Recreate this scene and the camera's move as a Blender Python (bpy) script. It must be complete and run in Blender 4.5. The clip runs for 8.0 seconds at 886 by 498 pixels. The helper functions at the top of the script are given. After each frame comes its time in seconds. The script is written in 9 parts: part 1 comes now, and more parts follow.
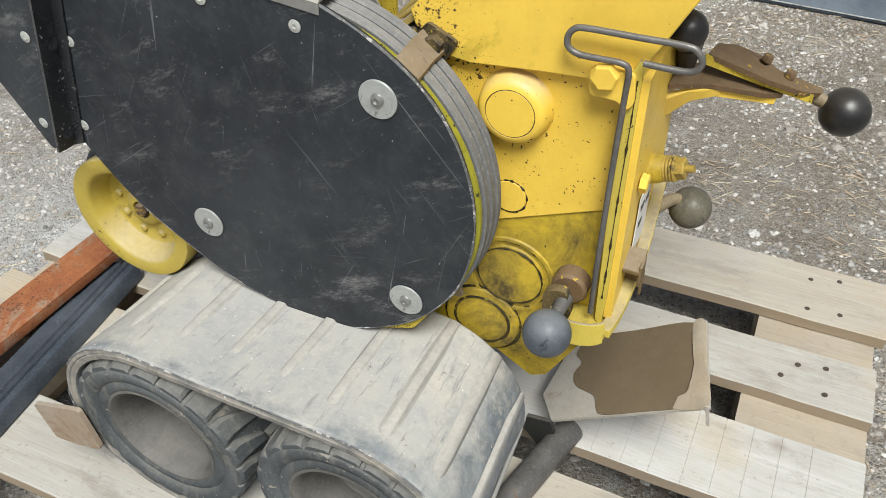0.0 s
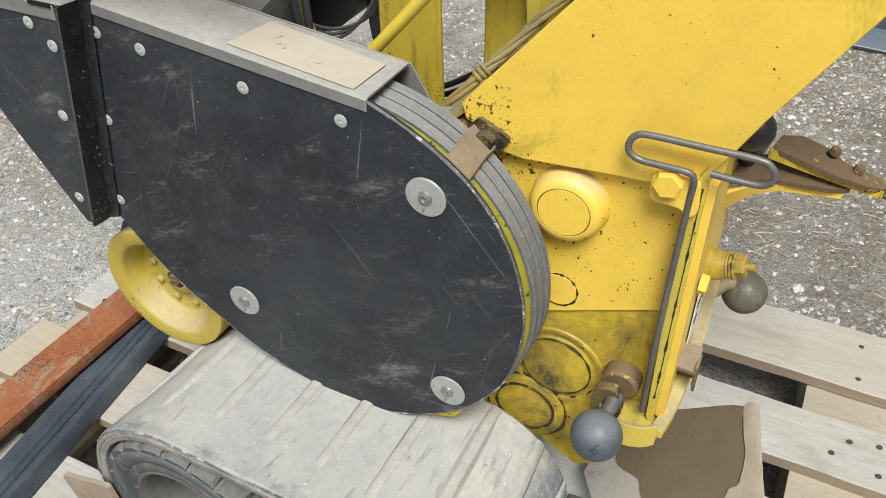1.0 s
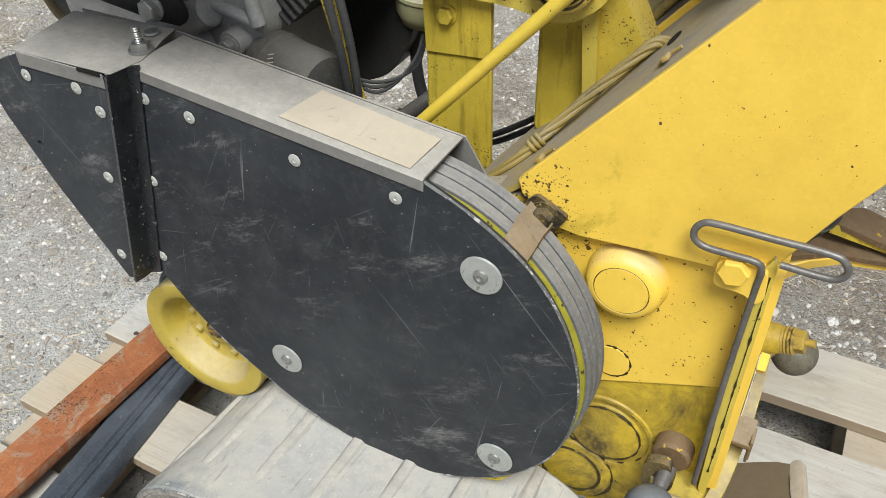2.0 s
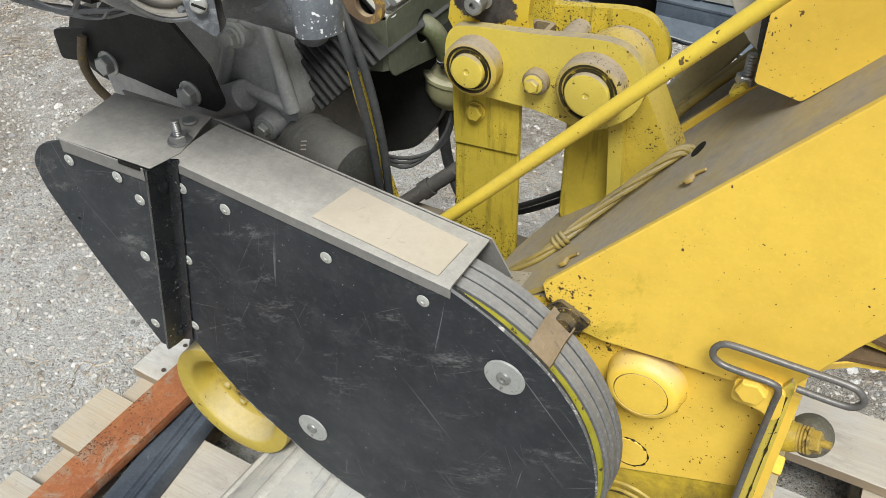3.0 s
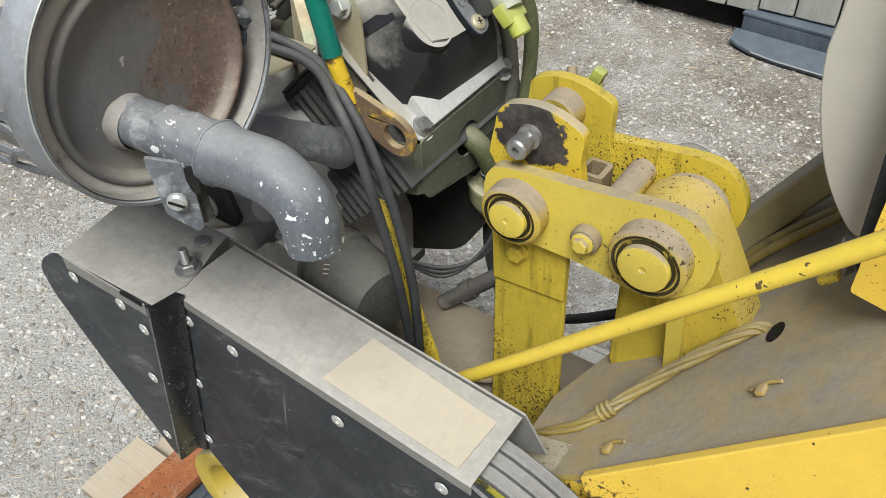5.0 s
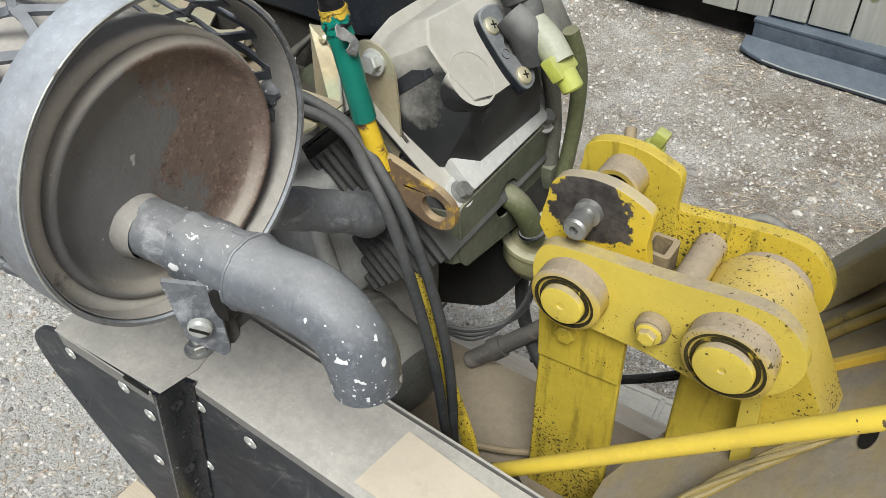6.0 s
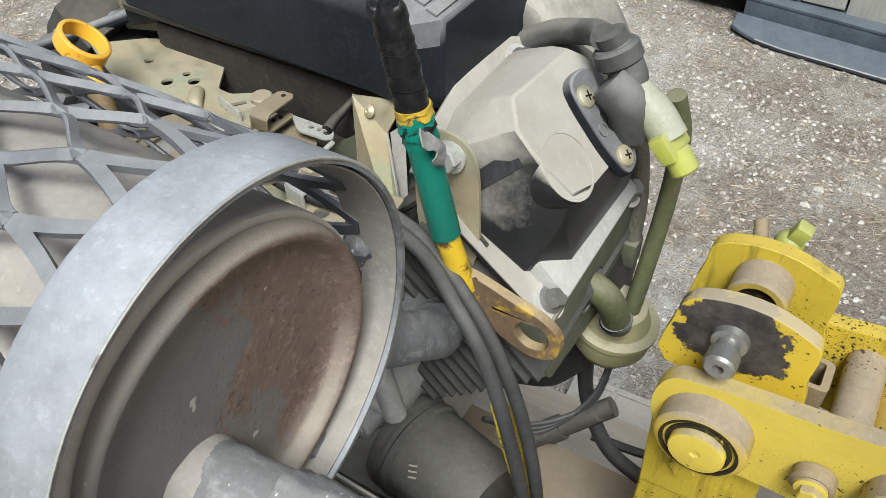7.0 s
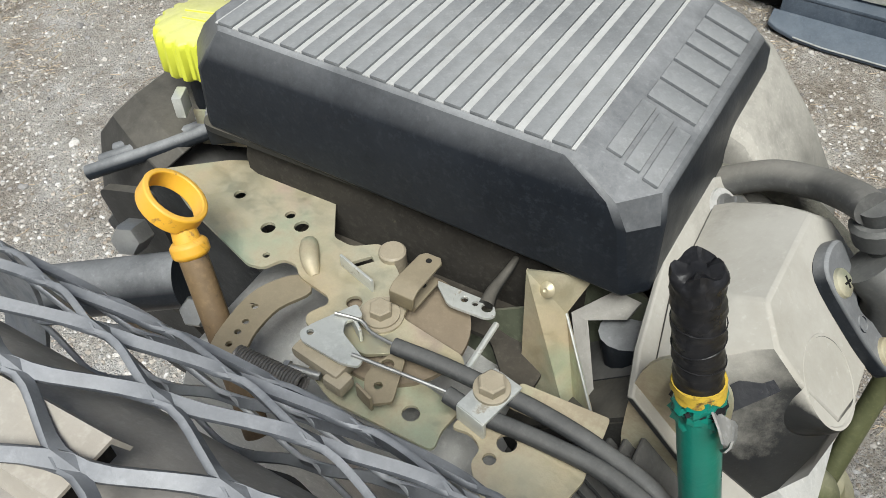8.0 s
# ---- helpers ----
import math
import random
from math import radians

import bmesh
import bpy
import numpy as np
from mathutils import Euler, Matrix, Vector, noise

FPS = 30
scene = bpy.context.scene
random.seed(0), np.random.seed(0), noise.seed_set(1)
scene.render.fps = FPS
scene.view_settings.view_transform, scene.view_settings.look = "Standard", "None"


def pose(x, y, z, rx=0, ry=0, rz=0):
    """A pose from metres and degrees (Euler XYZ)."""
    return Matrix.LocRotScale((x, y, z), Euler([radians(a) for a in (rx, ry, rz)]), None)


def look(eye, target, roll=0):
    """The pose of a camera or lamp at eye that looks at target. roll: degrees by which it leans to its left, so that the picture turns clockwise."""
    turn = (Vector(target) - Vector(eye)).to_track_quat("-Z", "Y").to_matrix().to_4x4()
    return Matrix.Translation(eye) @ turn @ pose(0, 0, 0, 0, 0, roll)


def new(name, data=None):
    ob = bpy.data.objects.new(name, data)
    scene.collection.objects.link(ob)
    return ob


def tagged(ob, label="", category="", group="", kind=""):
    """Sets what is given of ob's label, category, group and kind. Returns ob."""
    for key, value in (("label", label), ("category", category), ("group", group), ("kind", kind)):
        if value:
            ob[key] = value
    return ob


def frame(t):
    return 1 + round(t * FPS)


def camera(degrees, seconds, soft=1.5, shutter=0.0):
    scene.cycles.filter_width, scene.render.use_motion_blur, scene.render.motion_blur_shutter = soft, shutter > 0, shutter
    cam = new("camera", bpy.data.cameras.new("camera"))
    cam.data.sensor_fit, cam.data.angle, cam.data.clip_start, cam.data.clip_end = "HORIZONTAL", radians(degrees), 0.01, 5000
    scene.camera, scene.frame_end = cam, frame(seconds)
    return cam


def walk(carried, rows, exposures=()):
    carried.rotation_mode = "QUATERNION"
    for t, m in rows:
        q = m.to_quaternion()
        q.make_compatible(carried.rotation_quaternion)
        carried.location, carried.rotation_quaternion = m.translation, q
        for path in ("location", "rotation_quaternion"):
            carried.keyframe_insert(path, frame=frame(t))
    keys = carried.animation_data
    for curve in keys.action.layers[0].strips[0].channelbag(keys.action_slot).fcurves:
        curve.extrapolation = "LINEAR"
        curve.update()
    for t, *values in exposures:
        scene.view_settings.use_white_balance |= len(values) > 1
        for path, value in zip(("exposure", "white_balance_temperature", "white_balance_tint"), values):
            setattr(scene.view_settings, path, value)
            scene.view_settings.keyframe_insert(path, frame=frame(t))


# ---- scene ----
from mathutils import geometry

cam = camera(56.6, 8.0, soft=0.5)
PATH = [
    (0, (0.311, -0.538, 1.051), (-0.339, 0.849, -0.235), -0.7),
    (0.5, (0.284, -0.511, 1.067), (-0.399, 0.867, -0.211), -1.1),
    (1, (0.261, -0.48, 1.09), (-0.447, 0.897, -0.176), -1.1),
    (1.5, (0.237, -0.467, 1.109), (-0.487, 0.898, -0.161), -1.1),
    (1.7, (0.222, -0.459, 1.118), (-0.503, 0.903, -0.154), -1.3),
    (2.8, (0.191, -0.425, 1.197), (-0.568, 0.909, -0.086), -1.3),
    (3, (0.184, -0.415, 1.216), (-0.584, 0.911, -0.069), -1.3),
    (3.5, (0.171, -0.377, 1.257), (-0.635, 0.926, -0.028), -1.4),
    (4, (0.17, -0.341, 1.27), (-0.675, 0.913, -0.039), -2.1),
    (4.5, (0.154, -0.299, 1.272), (-0.72, 0.911, -0.059), -2.7),
    (4.7, (0.142, -0.281, 1.272), (-0.74, 0.922, -0.06), -2.7),
    (5.8, (0.063, -0.211, 1.276), (-0.807, 0.986, -0.069), -2.2),
    (6, (0.041, -0.201, 1.275), (-0.818, 1.0, -0.074), -2.2),
    (6.5, (-0.023, -0.167, 1.273), (-0.839, 1.038, -0.099), -2.2),
    (7, (-0.102, -0.118, 1.269), (-0.855, 1.084, -0.142), -2.0),
    (7.3, (-0.146, -0.086, 1.263), (-0.906, 1.108, -0.149), -2.6),
    (7.5, (-0.193, -0.065, 1.27), (-0.898, 1.125, -0.175), -1.8),
    (7.6, (-0.208, -0.056, 1.27), (-0.921, 1.14, -0.165), -1.9),
    (7.8, (-0.242, -0.04, 1.276), (-0.943, 1.142, -0.178), -2.1),
    (8, (-0.27, -0.03, 1.277), (-0.975, 1.142, -0.183), -2.2),
]
EXPOSURES = [(0, 0.56), (4.5, 0.60), (6.0, 0.63), (7.0, 0.70), (7.5, 0.70), (8.0, 0.66)]
walk(cam, [(t, look(eye, target, roll)) for t, eye, target, roll in PATH], exposures=EXPOSURES)

# ---- world and sun: bright overcast day ----
world = bpy.data.worlds.new("world")
scene.world = world
world.use_nodes = True
wn = world.node_tree.nodes
sky = wn.new("ShaderNodeTexSky")
sky.sky_type = "NISHITA"
sky.sun_disc = False
sky.sun_elevation, sky.sun_rotation = radians(58), radians(150)
sky.air_density, sky.dust_density = 1.0, 4.0
wn["Background"].inputs["Strength"].default_value = 0.050
world.node_tree.links.new(sky.outputs["Color"], wn["Background"].inputs["Color"])
sun_data = bpy.data.lights.new("sun", "SUN")
sun_data.energy, sun_data.angle, sun_data.color = 3.42, radians(26), (0.97, 1.0, 0.975)
sun = new("sun", sun_data)
sun.matrix_world = look((0.9, -1.6, 3.0), (0, 0, 0))


# ---- materials ----
def rgb(c):
    return (c[0], c[1], c[2], 1.0)


class Nodes:
    """A small node builder for one material."""

    def __init__(self, name):
        self.m = bpy.data.materials.new(name)
        self.m.use_nodes = True
        self.n, self.l = self.m.node_tree.nodes, self.m.node_tree.links
        self.b = self.n["Principled BSDF"]
        self.co = self.n.new("ShaderNodeTexCoord").outputs["Object"]

    def put(self, socket, value):
        if isinstance(value, bpy.types.NodeSocket):
            self.l.new(value, socket)
        else:
            socket.default_value = rgb(value) if isinstance(value, tuple) and len(value) == 3 and socket.type == "RGBA" else value

    def noise(self, scale, detail=4, rough=0.6, stretch=None, turn=(0, 0, 0), distort=0.0):
        t = self.n.new("ShaderNodeTexNoise")
        t.inputs["Scale"].default_value, t.inputs["Detail"].default_value = scale, detail
        t.inputs["Roughness"].default_value, t.inputs["Distortion"].default_value = rough, distort
        if stretch or turn != (0, 0, 0):
            spin = self.n.new("ShaderNodeMapping")
            spin.inputs["Rotation"].default_value = [radians(a) for a in turn]
            self.l.new(self.co, spin.inputs["Vector"])
            mp = self.n.new("ShaderNodeMapping")
            mp.inputs["Scale"].default_value = stretch or (1, 1, 1)
            self.l.new(spin.outputs["Vector"], mp.inputs["Vector"])
            self.l.new(mp.outputs["Vector"], t.inputs["Vector"])
        else:
            self.l.new(self.co, t.inputs["Vector"])
        return t.outputs["Fac"]

    def voronoi(self, scale, feature="F1"):
        t = self.n.new("ShaderNodeTexVoronoi")
        t.feature = feature
        t.inputs["Scale"].default_value = scale
        self.l.new(self.co, t.inputs["Vector"])
        return t

    def step(self, x, lo, hi, a=0.0, b=1.0):
        t = self.n.new("ShaderNodeMapRange")
        self.put(t.inputs["Value"], x)
        for k, v in (("From Min", lo), ("From Max", hi), ("To Min", a), ("To Max", b)):
            t.inputs[k].default_value = v
        return t.outputs["Result"]

    def mix(self, f, a, b):
        t = self.n.new("ShaderNodeMix")
        t.data_type = "RGBA"
        self.put(t.inputs[0], f)
        self.put(t.inputs[6], a)
        self.put(t.inputs[7], b)
        return t.outputs[2]

    def math(self, op, a, b=0.0):
        t = self.n.new("ShaderNodeMath")
        t.operation, t.use_clamp = op, True
        self.put(t.inputs[0], a)
        self.put(t.inputs[1], b)
        return t.outputs[0]

    def up(self):
        g = self.n.new("ShaderNodeNewGeometry")
        x = self.n.new("ShaderNodeSeparateXYZ")
        self.l.new(g.outputs["Normal"], x.inputs[0])
        return x.outputs["Z"]

    def bump(self, h, strength, distance=0.002):
        t = self.n.new("ShaderNodeBump")
        t.inputs["Strength"].default_value, t.inputs["Distance"].default_value = strength, distance
        self.l.new(h, t.inputs["Height"])
        self.l.new(t.outputs["Normal"], self.b.inputs["Normal"])

    def done(self, colour, rough=0.6, metal=0.0, spec=0.5):
        for k, v in (("Base Color", colour), ("Roughness", rough), ("Metallic", metal), ("Specular IOR Level", spec)):
            self.put(self.b.inputs[k], v)
        return self.m


DUST = (0.36, 0.31, 0.255)


def surface(name, base, alt, rough=0.6, metal=0.0, dust=0.0, chips=None, chip_cut=0.64, chip_scale=120, stain=None, stain_cut=0.6, stain_scale=9, grain=260, relief=0.15, side_dust=0.0, dust_colour=DUST, mottle=0.45, dust_from=0.25, dust_to=0.8, runs=None, spec=None, stain_soft=0.06, patch_low=0.45, grit=None, spatter=None):
    """Paint, metal or plastic with two scales of variation, stains, runs, chipped specks and settled dust."""
    q = Nodes(name)
    c = q.mix(q.step(q.noise(7, 5), 0.38, 0.62), base, alt)
    c = q.mix(q.step(q.noise(60, 8, 0.75), 0.45, 0.70, 0.0, mottle), c, tuple(v * 0.5 for v in base))
    c = q.mix(q.step(q.noise(grain, 3, 0.7), 0.52, 0.72, 0.0, mottle), c, tuple(min(1.0, v * 1.4 + 0.008) for v in alt))
    r = q.step(q.noise(40, 4), 0.3, 0.7, rough * 0.8, min(1.0, rough * 1.2))
    me = metal
    if runs:
        f = q.step(q.noise(3.0, 5, 0.7, stretch=(26, 26, 3)), 0.53, 0.66, 0.0, 0.85)
        c = q.mix(f, c, runs)
    if stain:
        f = q.step(q.noise(stain_scale, 7, 0.72, distort=0.6), stain_cut, stain_cut + stain_soft)
        c, r = q.mix(f, c, stain), q.math("MAXIMUM", r, q.math("MULTIPLY", f, 0.85))
        if metal:
            me = q.math("SUBTRACT", metal, f)
    if dust or side_dust:
        patch = q.step(q.noise(18, 7, 0.7), 0.30, 0.60, patch_low, 1.0)
        f = q.math("MULTIPLY", q.step(q.up(), dust_from, dust_to, side_dust, max(dust, side_dust)), patch)
        fine = q.mix(q.step(q.noise(110, 6, 0.8), 0.42, 0.66, 0.0, 0.6), dust_colour, tuple(v * 0.66 for v in dust_colour))
        fine = q.mix(q.step(q.noise(340, 2), 0.60, 0.74, 0.0, 0.4), fine, tuple(min(1.0, v * 1.4) for v in dust_colour))
        c, r = q.mix(f, c, fine), q.math("MAXIMUM", r, q.math("MULTIPLY", f, 0.9))
        if metal:
            me = q.math("SUBTRACT", me, f)
    if chips:
        region = q.step(q.noise(8, 4), 0.40, 0.66, -0.06, 0.12)
        if spatter:
            far = q.n.new("ShaderNodeVectorMath")
            far.operation = "DISTANCE"
            q.l.new(q.co, far.inputs[0])
            far.inputs[1].default_value = spatter[:3]
            region = q.math("ADD", region, q.step(far.outputs["Value"], 0.0, spatter[3], 0.11, 0.0))
        f = q.step(q.math("ADD", q.noise(chip_scale, 2, 0.5), region), chip_cut, chip_cut + 0.015)
        f2 = q.step(q.math("ADD", q.noise(chip_scale * 3, 1, 0.5), region), chip_cut + 0.06, chip_cut + 0.075)
        f = q.math("MAXIMUM", f, f2)
        c, r = q.mix(f, c, chips), q.math("MAXIMUM", r, q.math("MULTIPLY", f, 0.8))
    if grit:
        f = q.step(q.noise(190, 1, 0.5), 0.73, 0.76, 0.0, 0.8)
        c = q.mix(f, c, grit)
        f = q.step(q.noise(210, 1, 0.5, turn=(40, 20, 0)), 0.70, 0.73, 0.0, 0.8)
        c = q.mix(f, c, tuple(v * 0.3 for v in grit))
    q.bump(q.noise(grain * 1.3, 4), relief, 0.001)
    return q.done(c, r, me, spec if spec is not None else (0.16 if max(base) < 0.06 else 0.3))


def track_dust():
    """Rubber under pale caked dust, rubbed blue-grey along the edges and where the belt bends down."""
    q = Nodes("dusty_track_rubber")
    dust = q.mix(q.step(q.noise(9, 6, 0.65), 0.38, 0.62), (0.43, 0.405, 0.355), (0.35, 0.348, 0.33))
    dust = q.mix(q.step(q.noise(40, 7, 0.75), 0.48, 0.64, 0.0, 0.7), dust, (0.30, 0.305, 0.295))
    dust = q.mix(q.step(q.noise(230, 3, 0.7), 0.56, 0.70, 0.0, 0.5), dust, (0.47, 0.45, 0.40))
    rubber = q.mix(q.step(q.noise(14, 6, 0.7), 0.36, 0.64), (0.085, 0.10, 0.112), (0.24, 0.26, 0.27))
    rubber = q.mix(q.step(q.noise(60, 6, 0.8), 0.52, 0.66, 0.0, 0.6), rubber, (0.34, 0.33, 0.30))
    sep = q.n.new("ShaderNodeSeparateXYZ")
    q.l.new(q.co, sep.inputs[0])
    clear = q.step(q.up(), 0.30, 0.92, 1.0, 0.0)
    wear = q.step(sep.outputs["Y"], -0.136, -0.112, 0.52, 0.0)
    ragged = q.step(q.noise(16, 7, 0.75), 0.34, 0.66, -0.35, 0.35)
    f = q.math("MULTIPLY", q.step(q.math("ADD", q.math("MAXIMUM", clear, wear), ragged), 0.25, 0.75), 0.92)
    c = q.mix(f, dust, rubber)
    side = q.step(sep.outputs["Y"], -0.1448, -0.1428, 0.85, 0.0)
    c = q.mix(side, c, q.mix(q.step(q.noise(45, 6, 0.75), 0.42, 0.62), (0.30, 0.27, 0.225), (0.12, 0.115, 0.105)))
    worn = q.step(q.noise(2.0, 6, 0.75, stretch=(60, 7, 7)), 0.57, 0.66, 0.0, 0.7)
    c = q.mix(worn, c, (0.19, 0.195, 0.19))
    pits = q.math("MULTIPLY", q.step(q.noise(120, 4, 0.7), 0.62, 0.66, 0.0, 0.8), q.step(q.noise(13, 4), 0.50, 0.62))
    c = q.mix(pits, c, (0.16, 0.15, 0.13))
    c = q.mix(q.step(q.noise(170, 1, 0.5), 0.765, 0.785, 0.0, 0.85), c, (0.62, 0.60, 0.56))
    q.bump(q.math("ADD", q.noise(40, 6, 0.7), q.math("MULTIPLY", q.noise(260, 3), 0.3)), 0.35, 0.003)
    return q.done(c, 0.9, 0.0, 0.2)


YELLOW, YELLOW2 = (0.79, 0.535, 0.075), (0.71, 0.470, 0.065)
yellow_paint = surface("yellow_paint", YELLOW, YELLOW2, 0.42, dust=0.12, chips=(0.12, 0.075, 0.02), chip_cut=0.775, chip_scale=240, spec=0.4, stain=(0.52, 0.37, 0.05), stain_cut=0.60, stain_scale=6, relief=0.12, mottle=0.14)
yellow_dusted = surface("yellow_paint_dust_on_top", YELLOW, YELLOW2, 0.45, dust=1.8, dust_from=0.3, dust_to=0.6, dust_colour=(0.25, 0.22, 0.165), chips=(0.09, 0.055, 0.015), chip_cut=0.72, chip_scale=240, stain=(0.54, 0.385, 0.05), stain_cut=0.58, stain_scale=7, relief=0.12, mottle=0.14, spatter=(0.05, 0.07, 0.70, 0.09))
yellow_worn = surface("worn_yellow_paint", (0.56, 0.415, 0.045), (0.45, 0.345, 0.042), 0.5, dust=0.35, dust_colour=(0.30, 0.23, 0.11), chips=(0.04, 0.032, 0.015), chip_cut=0.672, chip_scale=480, runs=(0.24, 0.185, 0.025), stain=(0.10, 0.075, 0.03), stain_cut=0.66, stain_scale=16, relief=0.2, mottle=0.25)
yellow_grime = surface("oily_yellow_paint", (0.58, 0.41, 0.03), (0.44, 0.31, 0.03), 0.5, dust=0.3, dust_colour=(0.24, 0.18, 0.09), chips=(0.05, 0.04, 0.02), chip_cut=0.735, chip_scale=200, stain=(0.085, 0.063, 0.025), stain_cut=0.44, stain_soft=0.20, stain_scale=8, relief=0.35, mottle=0.4)
pulley_paint = surface("greenish_yellow_pulley", (0.28, 0.26, 0.025), (0.20, 0.19, 0.03), 0.5, stain=(0.10, 0.09, 0.04), stain_cut=0.60, stain_scale=14, chips=(0.05, 0.045, 0.02), chip_cut=0.66)
dusty_yellow = surface("dust_covered_yellow", (0.45, 0.32, 0.05), (0.38, 0.29, 0.10), 0.7, dust=1.0, side_dust=0.3, dust_from=0.05, dust_to=0.45, dust_colour=(0.31, 0.275, 0.225))
dusty_floor = surface("dust_covered_floor", (0.17, 0.14, 0.10), (0.20, 0.165, 0.12), 0.85, dust=0.7, dust_colour=(0.25, 0.205, 0.15))
bearing = surface("greasy_bearing_ring", (0.022, 0.018, 0.01), (0.05, 0.04, 0.015), 0.45, stain=(0.30, 0.22, 0.03), stain_cut=0.6, stain_scale=60)
dirty_collar = surface("dusty_steel_collar", (0.19, 0.145, 0.085), (0.25, 0.20, 0.125), 0.75, dust=0.6, dust_colour=(0.30, 0.245, 0.165), stain=(0.42, 0.29, 0.03), stain_cut=0.60, stain_scale=22)
rust = surface("red_rust", (0.25, 0.085, 0.035), (0.36, 0.14, 0.055), 0.85, stain=(0.27, 0.225, 0.165), stain_cut=0.50, stain_soft=0.14, stain_scale=16, chips=(0.12, 0.05, 0.025), chip_cut=0.68, chip_scale=260, relief=0.5, mottle=0.5)
nail_iron = surface("dark_nail", (0.05, 0.04, 0.035), (0.09, 0.07, 0.055), 0.7)
brown_mud = surface("dried_brown_mud", (0.135, 0.10, 0.06), (0.16, 0.12, 0.075), 0.85, relief=0.15, mottle=0.2, stain=(0.24, 0.19, 0.13), stain_cut=0.70)
slab_grey = surface("dusty_grey_slab", (0.40, 0.385, 0.345), (0.46, 0.445, 0.405), 0.9, mottle=0.3, stain=(0.33, 0.31, 0.27), stain_cut=0.58, stain_scale=10, relief=0.4)
dusty_plate = surface("dusty_steel_plate", (0.34, 0.31, 0.265), (0.40, 0.375, 0.33), 0.8, mottle=0.25, stain=(0.27, 0.225, 0.165), stain_cut=0.62)
light_soil = surface("caked_light_soil", (0.40, 0.345, 0.27), (0.33, 0.27, 0.195), 0.95, relief=0.9, grain=120)
cover_sheet = surface("dusty_grey_sheet", (0.17, 0.165, 0.155), (0.21, 0.205, 0.19), 0.6, dust=0.9, dust_colour=(0.375, 0.358, 0.322), relief=0.15, mottle=0.3)
sticker = surface("faded_sticker", (0.47, 0.415, 0.33), (0.43, 0.38, 0.30), 0.75, dust=0.2, relief=0.08, mottle=0.15, stain=(0.40, 0.36, 0.30), stain_cut=0.6)
worn_print = surface("worn_print", (0.445, 0.393, 0.312), (0.43, 0.38, 0.30), 0.8, mottle=0.2)
black_edge = surface("black_folded_steel", (0.010, 0.011, 0.013), (0.018, 0.019, 0.021), 0.28, stain=(0.20, 0.20, 0.20), stain_cut=0.635, stain_scale=50, spec=0.6)
strip_steel = surface("scratched_folded_steel", (0.010, 0.011, 0.013), (0.018, 0.019, 0.021), 0.28, stain=(0.20, 0.20, 0.20), stain_cut=0.635, stain_scale=50, spec=0.6, chips=(0.34, 0.345, 0.35), chip_cut=0.715, chip_scale=170)
edge_wear_glint = surface("worn_sheet_edge", (0.08, 0.082, 0.085), (0.17, 0.172, 0.17), 0.6, stain=(0.42, 0.41, 0.39), stain_cut=0.52, stain_scale=60, relief=0.4)
zinc = surface("zinc_plated_steel", (0.56, 0.57, 0.535), (0.46, 0.47, 0.44), 0.36, 0.45, stain=(0.24, 0.22, 0.18), stain_cut=0.57, stain_scale=60)
worn_washer = surface("dull_plated_washer", (0.44, 0.45, 0.43), (0.36, 0.37, 0.355), 0.42, 0.35, stain=(0.20, 0.19, 0.17), stain_cut=0.56, stain_scale=70, mottle=0.5)
steel = surface("bare_steel", (0.40, 0.40, 0.385), (0.31, 0.31, 0.295), 0.42, 0.8, stain=(0.20, 0.17, 0.13), stain_cut=0.60, stain_scale=50)
dark_rod = surface("dark_steel_rod", (0.11, 0.105, 0.10), (0.17, 0.162, 0.152), 0.45, 0.4, stain=(0.14, 0.095, 0.06), stain_cut=0.6, stain_scale=40)
belt_rubber = surface("grey_belt_rubber", (0.13, 0.13, 0.13), (0.19, 0.19, 0.185), 0.75, dust=0.45, relief=0.3, dust_colour=(0.34, 0.33, 0.31))
track_rubber = track_dust()
lug_rubber = surface("dusty_lug_rubber", (0.16, 0.165, 0.165), (0.20, 0.20, 0.195), 0.85, dust=1.0, side_dust=0.35, dust_from=0.3, dust_to=0.85, dust_colour=(0.41, 0.39, 0.35), relief=0.3, patch_low=0.7)
tyre_rubber = surface("dusty_tyre_rubber", (0.040, 0.047, 0.052), (0.085, 0.095, 0.102), 0.75, dust=0.6, side_dust=0.10, relief=0.4, stain=(0.20, 0.18, 0.145), stain_cut=0.56, stain_soft=0.14, stain_scale=11, dust_colour=(0.27, 0.255, 0.225), runs=(0.13, 0.13, 0.12), chips=(0.26, 0.245, 0.21), chip_cut=0.70, chip_scale=90)
hub_dirt = surface("dusty_wheel_hub", (0.085, 0.082, 0.077), (0.135, 0.128, 0.115), 0.85, dust=0.5, dust_colour=(0.21, 0.20, 0.18), stain=(0.075, 0.072, 0.068), stain_cut=0.56, stain_soft=0.14, stain_scale=10)
rusty_plate = surface("rusty_dusty_plate", (0.30, 0.235, 0.17), (0.36, 0.31, 0.25), 0.85, stain=(0.235, 0.15, 0.085), stain_cut=0.50, stain_soft=0.14, stain_scale=13, dust=0.5, mottle=0.3)
ball_black = surface("black_ball_knob", (0.010, 0.010, 0.011), (0.022, 0.022, 0.022), 0.36, relief=0.03, dust=0.10, spec=0.5)
ball_grey = surface("scuffed_grey_ball_knob", (0.045, 0.055, 0.068), (0.085, 0.098, 0.113), 0.45, dust=0.35, stain=(0.03, 0.033, 0.037), stain_cut=0.6, stain_scale=45, dust_colour=(0.27, 0.28, 0.29))
